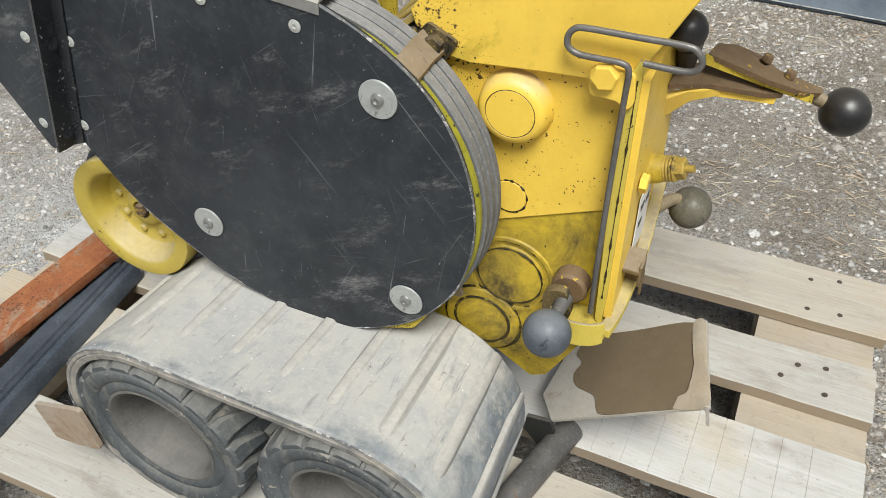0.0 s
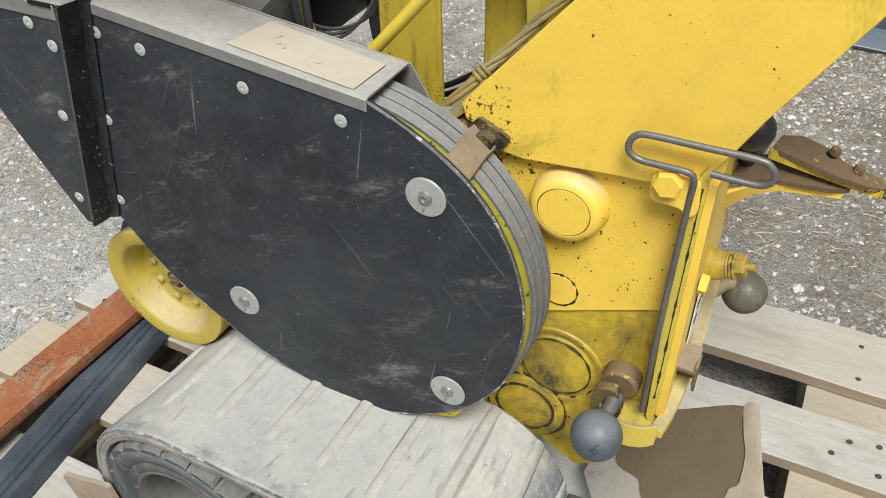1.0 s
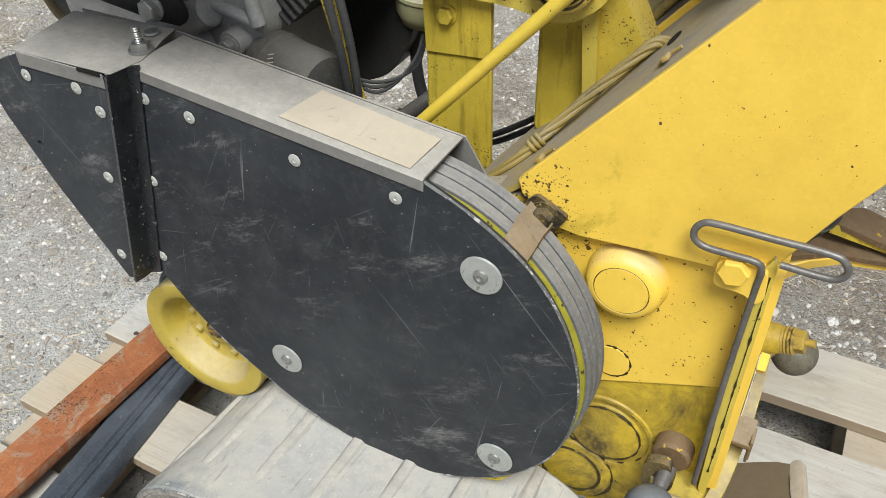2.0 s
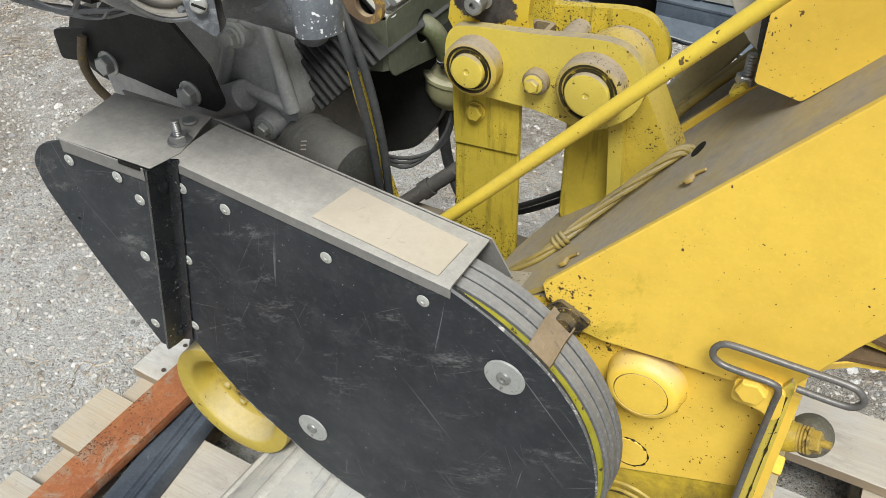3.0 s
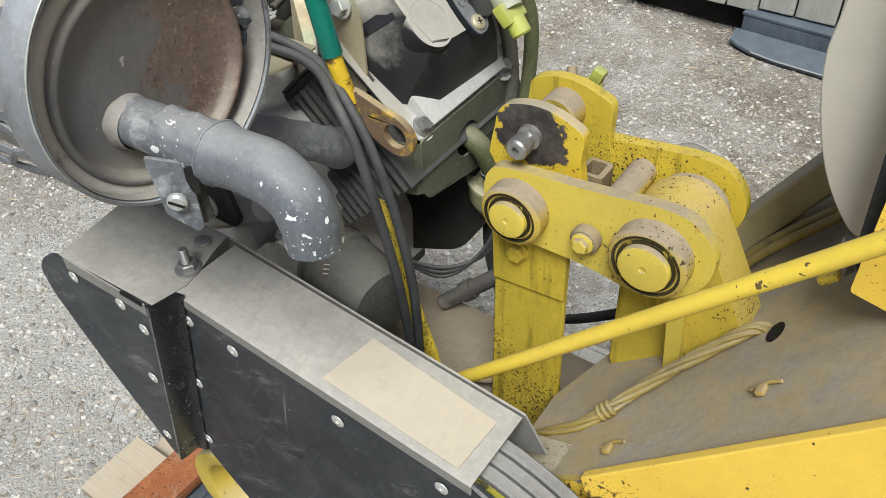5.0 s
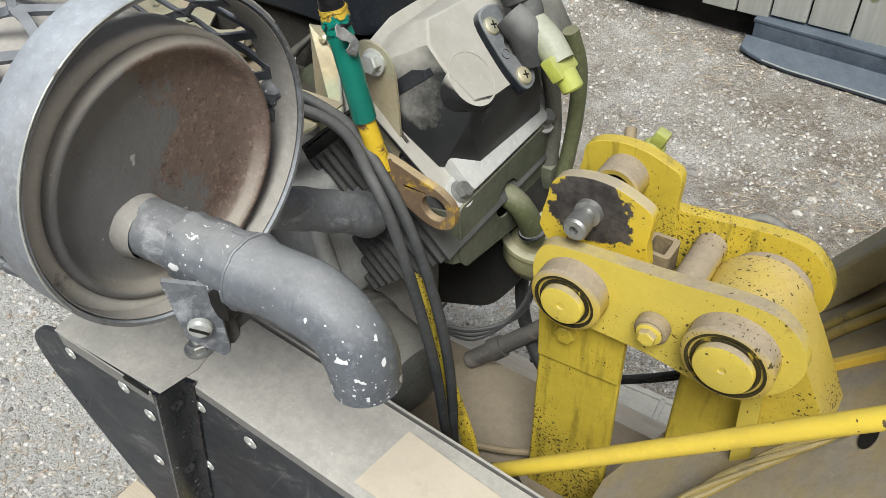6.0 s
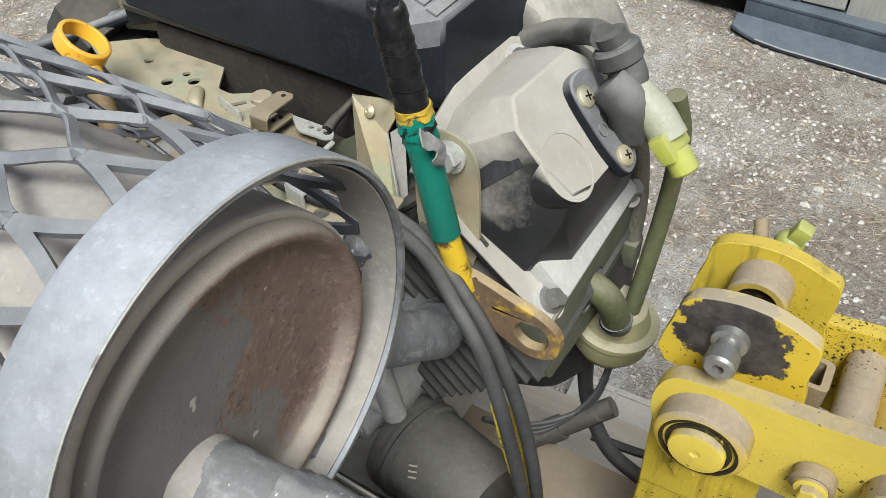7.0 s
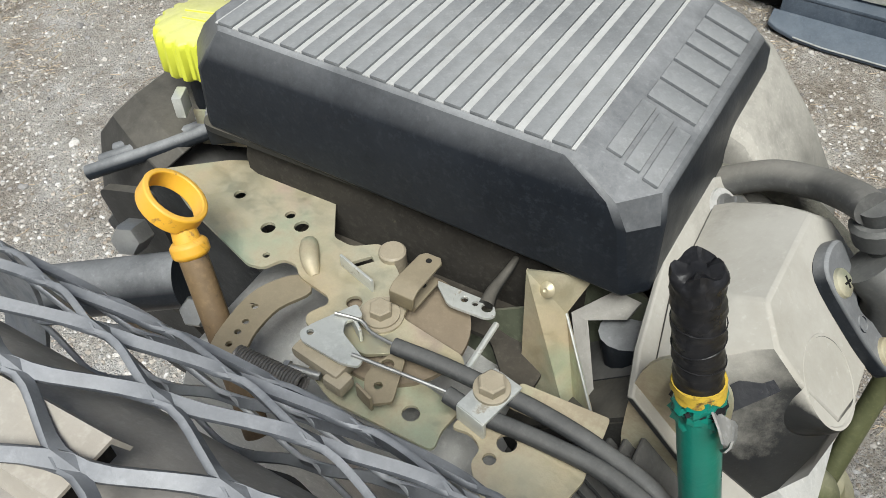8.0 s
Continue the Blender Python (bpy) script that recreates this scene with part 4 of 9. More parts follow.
def make_pallet():
    pallet = thing("pallet", (-0.1, 0.22, 0), "weathered wooden pallet carrying the tracked machine", "pallet")
    rnd = random.Random(12)
    rows = [(0.515, 0.648, 0.55, -0.79), (0.342, 0.446, 0.542, -0.77), (0.138, 0.270, 0.534, -0.78), (-0.024, 0.091, 0.528, -0.785), (-0.205, -0.085, 0.53, -0.78)]
    planks = []
    for k, (y0, y1, x1, x0) in enumerate(rows):
        bm = B()
        n = 40
        stops = [(x0 + (x1 - x0) * i / n, 0.0) for i in range(n + 1)]
        if k == 2:
            # old saw kerfs across the third plank
            for i in range(10):
                x = 0.135 + 0.037 * i + rnd.uniform(-0.004, 0.004)
                stops += [(x - 0.0007, 0.0), (x, 0.0007), (x + 0.0007, 0.0)]
            stops.sort()
        rings = []
        for i, (x, kerf) in enumerate(stops):
            j = 0.0015 * noise.noise(V(x * 4, y0 * 9, 1))
            w = 0.0018 + 0.0012 * noise.noise(V(x * 30, y0 * 9, 5))
            e = 0.004 * noise.noise(V(0.3, y0 * 40, i)) if i in (0, len(stops) - 1) else 0.0
            f = 0.0022 * noise.noise(V(x * 9, y0 * 50, 8))
            rings.append([V(x + e, a, b + j) for a, b in ((y0 + f, -0.020), (y1, -0.020), (y1, -w - kerf), (y1 - w, -kerf), (y0 + f + w, -kerf), (y0 + f, -w - kerf))])
        ring_sweep(bm, rings)
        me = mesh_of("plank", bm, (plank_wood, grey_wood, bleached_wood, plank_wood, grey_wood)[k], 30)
        skew = Matrix.Translation((0.3, 0.2, 0)) @ Matrix.Rotation(radians((0, 0, -0.96, -0.5, 0)[k]), 4, "Z") @ Matrix.Translation((-0.3, -0.2, 0))
        ob = piece("plank", me, pallet, Matrix.Translation((0, 0, PALLET_TOP)) @ skew @ Matrix.Rotation(radians(rnd.uniform(-0.25, 0.25)), 4, "Y"))
        planks.append(ob)
    for x, w in ((0.455, 0.17), (-0.12, 0.10), (-0.70, 0.13)):
        me = mesh_of("bearer", box(B(), (0, 0, 0), (w, 0.86, 0.020), None, 0.0015), under_wood)
        piece("bearer", me, pallet, Matrix.Translation((x, 0.22, PALLET_TOP - 0.0315)))
        block = mesh_of("block", box(B(), (0, 0, 0), (0.095, 0.10, 0.078), None, 0.002), under_wood)
        for y in (0.58, 0.22, -0.15):
            piece("block", block, pallet, Matrix.Translation((x, y, PALLET_TOP - 0.082)))
        low = mesh_of("bottom_board", box(B(), (0, 0, 0), (w, 0.86, 0.018), None, 0.0015), under_wood)
        piece("bottom_board", low, pallet, Matrix.Translation((x, 0.22, 0.0145)))
    nail = mesh_of("nail", lathe(B(), [(0.0042, 0), (0.0040, 0.0006), (0.001, 0.0004)], (0, 0, 0), (0, 0, 1), 10), nail_iron)
    for y0, y1, *_ in rows[:3]:
        for x in (0.425, 0.478, -0.735):
            for y in (y0 + 0.03, y1 - 0.03):
                piece("nail", nail, pallet, Matrix.Translation((x + rnd.uniform(-0.012, 0.012), y + rnd.uniform(-0.008, 0.008), PALLET_TOP + 0.0006)))
    return pallet


make_pallet()


# ---- loose bars on the pallet ----
def make_rusty_bar():
    bar = thing("steel_bar", (-0.64, 0.05, PALLET_TOP), "orange rusted flat steel bar lying on the pallet", "steel bar")
    a, b = V(-0.6575, -0.42, 0.1905), V(-0.640, 0.20, 0.1905)
    d = (b - a).normalized()
    turn = Matrix.Rotation(math.atan2(d.y, d.x), 3, "Z")
    bm = box(B(), (a + b) / 2, ((b - a).length, 0.066, 0.008), turn, 0.0015)
    part("web", bm, rust, bar)
    side = V(d.y, -d.x, 0)
    part("flange", box(B(), (a + b) / 2 + side * 0.0305 - V(0, 0, 0.0075), ((b - a).length, 0.006, 0.015), turn, 0.001), rust, bar)
    part("flange", box(B(), (a + b) / 2 - side * 0.0305 - V(0, 0, 0.0245), ((b - a).length, 0.006, 0.0405), turn, 0.001), rust, bar)


def make_black_rail():
    rail = thing("ribbed_rail", (-0.54, 0.0, PALLET_TOP), "black ribbed rubber rail lying beside the rusty bar", "rail")
    a, b = V(-0.529, -0.45, 0.0), V(-0.602, 0.165, 0.0)
    d = (b - a).normalized()
    side = V(d.y, -d.x, 0)
    prof = [(-0.034, 0.1475), (-0.034, 0.1635), (-0.030, 0.1675), (-0.003, 0.1690), (-0.001, 0.1650), (0.004, 0.1650), (0.007, 0.1735), (0.010, 0.1760), (0.016, 0.1765), (0.0175, 0.1725), (0.021, 0.1725), (0.0225, 0.1760), (0.031, 0.1760), (0.034, 0.1720), (0.0345, 0.1475)]
    rings = [[p + side * u + V(0, 0, w) for u, w in prof] for p in (a, b)]
    body = part("rail_body", ring_sweep(B(), rings), rail_plastic, rail)
    rib = mesh_of("rib", box(B(), (0, 0, 0), (0.0150, 0.0016, 0.0010), Matrix.Rotation(radians(24), 3, "Z")), rail_plastic)
    turn = Matrix.Rotation(math.atan2(d.y, d.x) - math.pi / 2, 4, "Z")
    for i in range(160):
        p = a + d * (0.010 + i * 0.0037) + side * -0.0245 + V(0, 0, 0.1675)
        piece("rib", rib, body, Matrix.Translation(p) @ turn)


def make_string():
    bm = tube(B(), [(-1.02, -0.16, 0.012), (-0.93, -0.13, 0.006), (-0.86, -0.10, 0.012), (-0.815, -0.02, 0.03), (-0.80, 0.06, 0.10), (-0.785, 0.10, 0.148)], 0.0011, 6)
    part("string", bm, string_white, None)
    tagged(bpy.data.objects["string"], "loose white plastic string on the ground", "string")


def make_slab():
    """Grey slab with pressed ridges, flat on the ground behind the pallet."""
    slab = thing("slab", (-0.22, 0.74, 0), "dusty grey slab with raised ridges on the ground", "slab")
    turn = Matrix.Rotation(radians(3), 3, "Z")
    at = V(-0.172, 0.732, 0)
    part("plate", box(B(), at + V(0, 0, 0.012), (0.42, 0.130, 0.026), turn, 0.004), slab_grey, slab)
    ridge = mesh_of("ridge", box(B(), (0, 0, 0), (0.010, 0.112, 0.006), None, 0.002), slab_grey)
    for u in (-0.13, 0.0, 0.13):
        piece("ridge", ridge, slab, Matrix.Translation(at + turn @ V(u, 0, 0) + V(0, 0, 0.0262)) @ turn.to_4x4())
    rim = mesh_of("ridge", box(B(), (0, 0, 0), (0.40, 0.010, 0.006), None, 0.002), slab_grey)
    piece("ridge", rim, slab, Matrix.Translation(at + turn @ V(0, 0.054, 0) + V(0, 0, 0.0262)) @ turn.to_4x4())


make_slab()
make_rusty_bar()
make_black_rail()
make_string()


# ---- track unit ----
def make_track():
    unit = thing("track_unit", (-0.12, -0.04, PALLET_TOP), "dusty rubber track stretched over two small tyres", "track")
    x0, x1, zc, r = -0.234, 0.013, 0.281, 0.123
    y0, y1 = -0.145, 0.060
    foot = PALLET_TOP + 0.0008

    def swell(x, y):
        """The belt stands prouder towards its outer edge, most over the front wheel."""
        f = max(0.0, min(1.0, -y / 0.145)) ** 1.3
        return f * (0.0135 if x < -0.1 else 0.0085)

    def loop(y, inward=0.0, n=22):
        pts = []
        ra, rb = r + swell(x0, y) - inward, r + swell(x1, y) - inward

        def low(z):
            return z if z > zc else zc - (zc - z) * (zc - foot - inward) / rb

        for i in range(n + 1):
            a = -math.pi / 2 + math.pi * i / n
            pts.append((x1 + rb * math.cos(a), low(zc + rb * math.sin(a))))
        for i in range(1, 12):
            t = i / 12
            pts.append((x1 + (x0 - x1) * t, zc + rb + (ra - rb) * t - 0.0045 * math.sin(math.pi * t) * max(0.0, 1 + y / 0.145)))
        for i in range(n + 1):
            a = math.pi / 2 + math.pi * i / n
            z = zc + ra * math.sin(a)
            pts.append((x0 + ra * math.cos(a), z if z > zc else zc - (zc - z) * (zc - foot - inward) / ra))
        for i in range(1, 12):
            pts.append((x0 + (x1 - x0) * i / 12, foot + inward))
        return pts

    rows = [(y0 + 0.003, 0.0175), (y0 + 0.0005, 0.0165), (y0, 0.0100), (y0 + 0.0012, 0.0088), (y0, 0.0075), (y0 + 0.001, 0.003), (y0 + 0.004, 0.0004), (y0 + 0.010, 0.0)]
    rows += [(y, 0.0) for y in (-0.125, -0.105, -0.085, -0.06, -0.03, 0.0, 0.03)] + [(y1 - 0.004, 0.0), (y1, 0.0035), (y1, 0.0165)]
    loops = [loop(y, d) for y, d in rows]
    rings = []
    for k in range(len(loops[0])):
        ragged = 0.0012 * noise.noise(V(loops[0][k][0] * 60, loops[0][k][1] * 60, 3))
        rings.append([V(lp[k][0], y + (ragged if y < -0.14 else 0.0), lp[k][1]) for (y, d), lp in zip(rows, loops)])
    rings.append(rings[0])
    belt = part("track_belt", ring_sweep(B(), rings, True, False), track_rubber, unit, "dust-covered rubber track belt")
    # torn canvas threads along the outer edge
    edge = loop(y0 + 0.002, 0.002)
    for i0, i1 in ((20, 30), (31, 42), (44, 52), (10, 19)):
        pts = [V(x, y0 + 0.0005 + 0.0008 * noise.noise(V(i, i0, 2)), z + 0.0006 * noise.noise(V(i, i1, 6))) for i, (x, z) in list(enumerate(edge))[i0:i1]]
        part("frayed_edge", tube(B(), pts, lambda t: 0.0007 + 0.0005 * abs(math.sin(23 * t)), 5, 3), edge_wear_glint, belt, "pale frayed canvas edge")
    lug = B()
    prof = [(-0.0095, -0.002), (-0.0068, -0.0004), (-0.0056, 0.0018), (-0.0034, 0.0028), (0.0034, 0.0028), (0.0056, 0.0018), (0.0068, -0.0004), (0.0095, -0.002)]
    rings = [[V(u, y, w * f - g) for u, w in prof] for y, f, g in ((-0.078, 0.1, 0.0025), (-0.068, 0.5, 0.0012), (-0.056, 0.85, 0.0004), (-0.045, 1, 0), (0.0, 1, 0.0), (0.093, 1, 0), (0.098, 0.9, 0.0))]
    lug_mesh = mesh_of("lug", ring_sweep(lug, rings), lug_rubber)
    total = 2 * (x1 - x0) + 2 * math.pi * (r + 0.004)
    n = 20
    for i in range(n):
        s = (total * i / n + 0.024) % total
        top, rr = x1 - x0, r + 0.004
        if s < top:
            p, a = (x0 + s, zc + rr - 0.0035 * math.sin(math.pi * s / top) - 0.0012), 0.0
        elif s < top + math.pi * rr:
            a = -(s - top) / rr
            p = (x1 + rr * math.sin(-a), zc + rr * math.cos(a))
        elif s < 2 * top + math.pi * rr:
            p, a = (x1 - (s - top - math.pi * rr), foot + 0.003), math.pi
        else:
            a = -(s - 2 * top - math.pi * rr) / rr + math.pi
            p = (x0 + rr * math.sin(-a), zc + rr * math.cos(a))
        if abs(a) > 1.9:
            continue
        tip = 0.058 if a == 0.0 else 0.05
        piece("lug", lug_mesh, belt, Matrix.Translation((p[0], -0.042, p[1])) @ Matrix.Rotation(-a, 4, "Y") @ Matrix.Rotation(-tip, 4, "X"))
    for cx, k in ((x0, 1.0), (x1, 0.985)):
        c = V(cx, y0 - 0.001, zc)
        prof = [(0.070, 0.020), (0.0705, 0.008), (0.073, 0.0015), (0.0765, -0.0005), (0.083, 0.0), (0.0865, 0.0015), (0.090, -0.0015), (0.098, -0.0042), (0.105, -0.0035), (0.1095, 0.0005), (0.1085, 0.012), (0.1085, 0.16), (0.095, 0.168), (0.07, 0.166)]
        tyre = part("tyre", lathe(B(), [(u * k, v) for u, v in prof], c, (0, 1, 0), 88, caps=False), tyre_rubber, unit, "worn dusty black tyre")
        lump = B()
        rings = [[V(u * f + lean, y, h * k) for u, h in ((-0.0158, 0.104), (-0.0150, 0.1125 + up), (-0.010, 0.1155 + up), (0.010, 0.1155 + up), (0.0142, 0.1125 + up), (0.0150, 0.104))] for y, f, lean, up in ((-0.0022, 0.96, 0.0, -0.004), (0.001, 1.0, 0.0, -0.001), (0.010, 0.98, 0.0, 0.0), (0.028, 0.72, 0.006, 0.001), (0.046, 0.46, 0.014, 0.0))]
        ring_sweep(lump, rings)
        rings = [[V(u * f + lean, y, h * k) for u, h in ((-0.014, 0.106), (-0.011, 0.1155), (0.011, 0.1155), (0.014, 0.106))] for y, f, lean in ((0.052, 0.5, -0.012), (0.075, 0.8, -0.004), (0.11, 1.0, 0.004), (0.15, 1.0, 0.004))]
        ring_sweep(lump, rings)
        block = mesh_of("tread_block", lump, tyre_rubber, 30)
        m = 20
        for i in range(m):
            piece("tread_block", block, tyre, Matrix.Translation(c) @ Matrix.Rotation(2 * math.pi * (i + 0.3) / m, 4, "Y"))
        hub = [(0.0715, 0.004), (0.0735, 0.0008), (0.0700, 0.0002), (0.0665, 0.0035), (0.0640, 0.010), (0.0620, 0.058), (0.0632, 0.060), (0.0605, 0.0625), (0.056, 0.098), (0.024, 0.104), (0.0, 0.104)]
        part("rim", lathe(B(), [(u * k, v) for u, v in hub], c, (0, 1, 0), 56, caps=False), hub_dirt, unit, "deep dusty wheel rim")
    wedge = B()
    plate(wedge, rounded([(-0.138, 0.356), (-0.112, 0.392), (-0.066, 0.392), (-0.090, 0.354)], 0.003), 0.040, (0, -0.118, 0))
    part("scraper_block", wedge, dusty_plate, unit, "dusty slanted scraper plate")
    tab = plate(B(), rounded([(-0.4275, 0.258), (-0.345, 0.286), (-0.333, 0.218), (-0.372, 0.206), (-0.412, 0.200)], 0.006), 0.006, (0, -0.158, 0))
    part("mud_tab", tab, rusty_plate, unit, "bent rusty steel tab")
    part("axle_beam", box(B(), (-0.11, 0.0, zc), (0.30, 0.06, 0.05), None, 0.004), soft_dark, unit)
    return unit


make_track()


# ---- belt guard ----
def make_belt_guard():
    guard = thing("belt_guard", (-0.2, 0.03, 0.60), "scratched black belt guard with riveted sheet cover", "guard")
    edge = [(-0.053, 0.774), (-0.015, 0.757), (0.022, 0.733), (0.050, 0.706), (0.072, 0.670), (0.086, 0.627), (0.090, 0.585), (0.085, 0.545), (0.072, 0.505), (0.050, 0.471), (0.022, 0.442), (-0.012, 0.419), (-0.045, 0.404), (-0.080, 0.396), (-0.129, 0.396), (-0.195, 0.413), (-0.245, 0.438), (-0.314, 0.484), (-0.352, 0.522)]
    curve = []
    for i in range(len(edge) - 1):
        a, b, c, d = (Vector(edge[max(0, min(len(edge) - 1, i + k))]) for k in (-1, 0, 1, 2))
        for k in range(3):
            t = k / 3
            w = 0.5 * (2 * b + (c - a) * t + (2 * a - 5 * b + 4 * c - d) * t * t + (3 * b - a - 3 * c + d) * t ** 3)
            curve.append((w.x, w.y))
    outline = [(-0.328, 0.805)] + curve + [(-0.352, 0.522), (-0.382, 0.560), (-0.378, 0.572)]
    face = part("guard_sheet", plate(B(), outline, 0.006, (0, 0.0, 0), holes=()), black_sheet, guard, "matt black plastic sheet with pale scratches", 0.0012)
    rim = [V(x + 0.0004 * noise.noise(V(x * 300, z * 300, 1)), 0.0012, z + 0.0004 * noise.noise(V(x * 300, z * 300, 7))) for x, z in curve]
    part("worn_rim", tube(B(), rim, lambda t: 0.0014 + 0.0004 * math.sin(97 * t) * math.sin(31 * t), 6, 2), edge_wear_glint, face, "pale frayed cut edge")
    left = rounded([(-0.345, 0.806), (-0.400, 0.808), (-0.452, 0.806), (-0.492, 0.790), (-0.512, 0.765), (-0.508, 0.735), (-0.470, 0.660), (-0.405, 0.556), (-0.396, 0.558)], 0.012, 5)
    side = part("front_sheet", plate(B(), left, 0.005, (0, -0.022, 0), holes=[circle(-0.470, 0.706, 0.0035, 10)]), black_sheet, guard, "black plastic sheet with rounded end", 0.001)
    # folded joint strip between the two sheets
    rings = []
    for t in (0, 0.25, 0.5, 0.75, 1):
        top, bot = V(-0.345, 0, 0.808), V(-0.398, 0, 0.554)
        p = top.lerp(bot, t)
        rings.append([p + V(0.000, -0.0235, 0), p + V(0.004, -0.0245, 0), p + V(0.006, -0.016, 0), p + V(0.007, -0.004, 0), p + V(0.020, -0.0025, 0.004), p + V(0.020, 0.0, 0.004), p + V(0.004, 0.0, 0), p + V(0.001, -0.014, 0)])
    strip = part("joint_strip", ring_sweep(B(), rings), strip_steel, guard, "folded black steel strip with dents")
    for t in (0.10, 0.50, 0.93):
        p = V(-0.345, -0.012, 0.808).lerp(V(-0.398, -0.012, 0.554), t)
        part("pressed_rivet", lathe(B(), [(0.0055, 0), (0.005, 0.001), (0.003, 0.0012), (0.0, 0.0004)], p + V(0.0066, 0.002, 0), (0.95, -0.2, 0), 16), black_edge, strip)
    # top sheets
    u = V(0.276, 0, -0.032).normalized()
    top = B()
    a, b = V(-0.338, 0.0, 0.8076), V(-0.050, 0.0, 0.7755)
    rings = []
    for p in (a, b):
        rings.append([p + V(0, -0.0015, -0.010), p + V(0, -0.0015, 0.0), p + V(0, 0.001, 0.0018), p + V(0, 0.068, 0.0005), p + V(0, 0.0695, -0.004), p + V(0, 0.0685, -0.004), p + V(0, 0.067, -0.0012), p + V(0, 0.001, -0.0002)])
    top_sheet = part("top_sheet", ring_sweep(top, rings), cover_sheet, guard, "dusty grey folded sheet-metal top")
    lab = [(-0.187, 0.006), (-0.180, 0.059), (-0.062, 0.052), (-0.064, 0.004)]
    bm = B()
    lift = lambda x: 0.8065 + (x + 0.328) * (-0.031 / 0.278) + 0.0026
    vs = [bm.verts.new((x, y, lift(x))) for x, y in lab]
    vs2 = [bm.verts.new((x, y, lift(x) + 0.0004)) for x, y in lab]
    bm.faces.new(vs2)
    for i in range(4):
        bm.faces.new((vs[i], vs[(i + 1) % 4], vs2[(i + 1) % 4], vs2[i]))
    label = part("label_plate", bm, sticker, top_sheet, "faded beige sticker with worn marks")
    for x, y, sx, sy, t in ((-0.162, 0.034, 0.020, 0.003, 60), (-0.148, 0.034, 0.020, 0.003, -62), (-0.155, 0.030, 0.010, 0.003, 0), (-0.120, 0.030, 0.003, 0.022, 5), (-0.112, 0.022, 0.014, 0.003, 3)):
        part("worn_mark", box(B(), (x, y, lift(x) + 0.0004), (sx, sy, 0.0001), Matrix.Rotation(radians(t), 3, "Z")), worn_print, label)
    q = B()
    base = [(-0.457, -0.024), (-0.3405, -0.021), (-0.334, 0.010), (-0.339, 0.032), (-0.346, 0.052), (-0.350, 0.072), (-0.470, 0.062)]
    plate(q, base, 0.0015, (0, 0, 0.8085), (1, 0, 0), (0, 1, 0))
    box(q, (-0.40, -0.0235, 0.802), (0.106, 0.0012, 0.014))
    front_top = part("front_top_sheet", q, cover_sheet, guard, "dusty flat sheet over the front pulley", 0.0006)
    # solid dark strip painting the shade of a gap under the sheet edge
    part("gap", box(B(), (-0.362, -0.0245, 0.8085), (0.026, 0.002, 0.003)), soft_dark, front_top)
    box_side = plate(B(), [(-0.470, 0.808), (-0.345, 0.808), (-0.050, 0.774), (-0.030, 0.740), (-0.34, 0.60), (-0.40, 0.62)], 0.002, (0, 0.0715, 0))
    part("rear_sheet", box_side, cover_sheet, guard)
    # stud and screw on the top
    s = B()
    for i in range(9):
        lathe(s, [(0.0034, 0), (0.0042, 0.0011), (0.0034, 0.0022)], (-0.347, 0.024, 0.8125 + i * 0.0023), (0, 0, 1), 12)
    hex_bolt(s, (-0.347, 0.024, 0.8105), (0, 0, 1), 0.0085, 0.006, 0.011)
    part("stud", s, steel, front_top, "threaded steel stud with nut")
    part("screw", lathe(B(), [(0.0075, 0), (0.0068, 0.002), (0.003, 0.0032), (0, 0.0026)], (-0.362, 0.054, 0.8115), (0, 0, 1), 18), steel, front_top)
    rivet = mesh_of("rivet", lathe(B(), [(0.0060, 0), (0.0058, 0.0006), (0.0045, 0.0010), (0.0021, 0.0011), (0.0018, -0.0002), (0.0, -0.0002)], (0, 0, 0), (0, -1, 0), 20), zinc)
    for x, z in ((-0.331, 0.7785), (-0.281, 0.772), (-0.172, 0.759), (-0.076, 0.751), (-0.351, 0.684), (-0.370, 0.582)):
        piece("rivet", rivet, face, Matrix.Translation((x, -0.0006, z)))
    for x, z in ((-0.451, 0.785), (-0.387, 0.7865), (-0.365, 0.768), (-0.384, 0.692), (-0.404, 0.589)):
        piece("rivet", rivet, side, Matrix.Translation((x, -0.0226, z)))
    washer = mesh_of("washer", lathe(B(), [(0.0185, 0), (0.0186, 0.0012), (0.018, 0.0018), (0.004, 0.0018), (0.004, 0.0)], (0, 0, 0), (0, -1, 0), 36), worn_washer)
    screw = mesh_of("screw", lathe(B(), [(0.0065, 0), (0.006, 0.002), (0.003, 0.0034), (0.0016, 0.0022), (0, 0.0016)], (0, -0.0016, 0), (0, -1, 0), 18), steel)
    for x, z in ((0.0, 0.699), (-0.224, 0.495), (0.017, 0.471)):
        w = piece("washer", washer, face, Matrix.Translation((x, -0.0006, z)))
        piece("screw", screw, face, Matrix.Translation((x, -0.0006, z)))
    return guard


make_belt_guard()


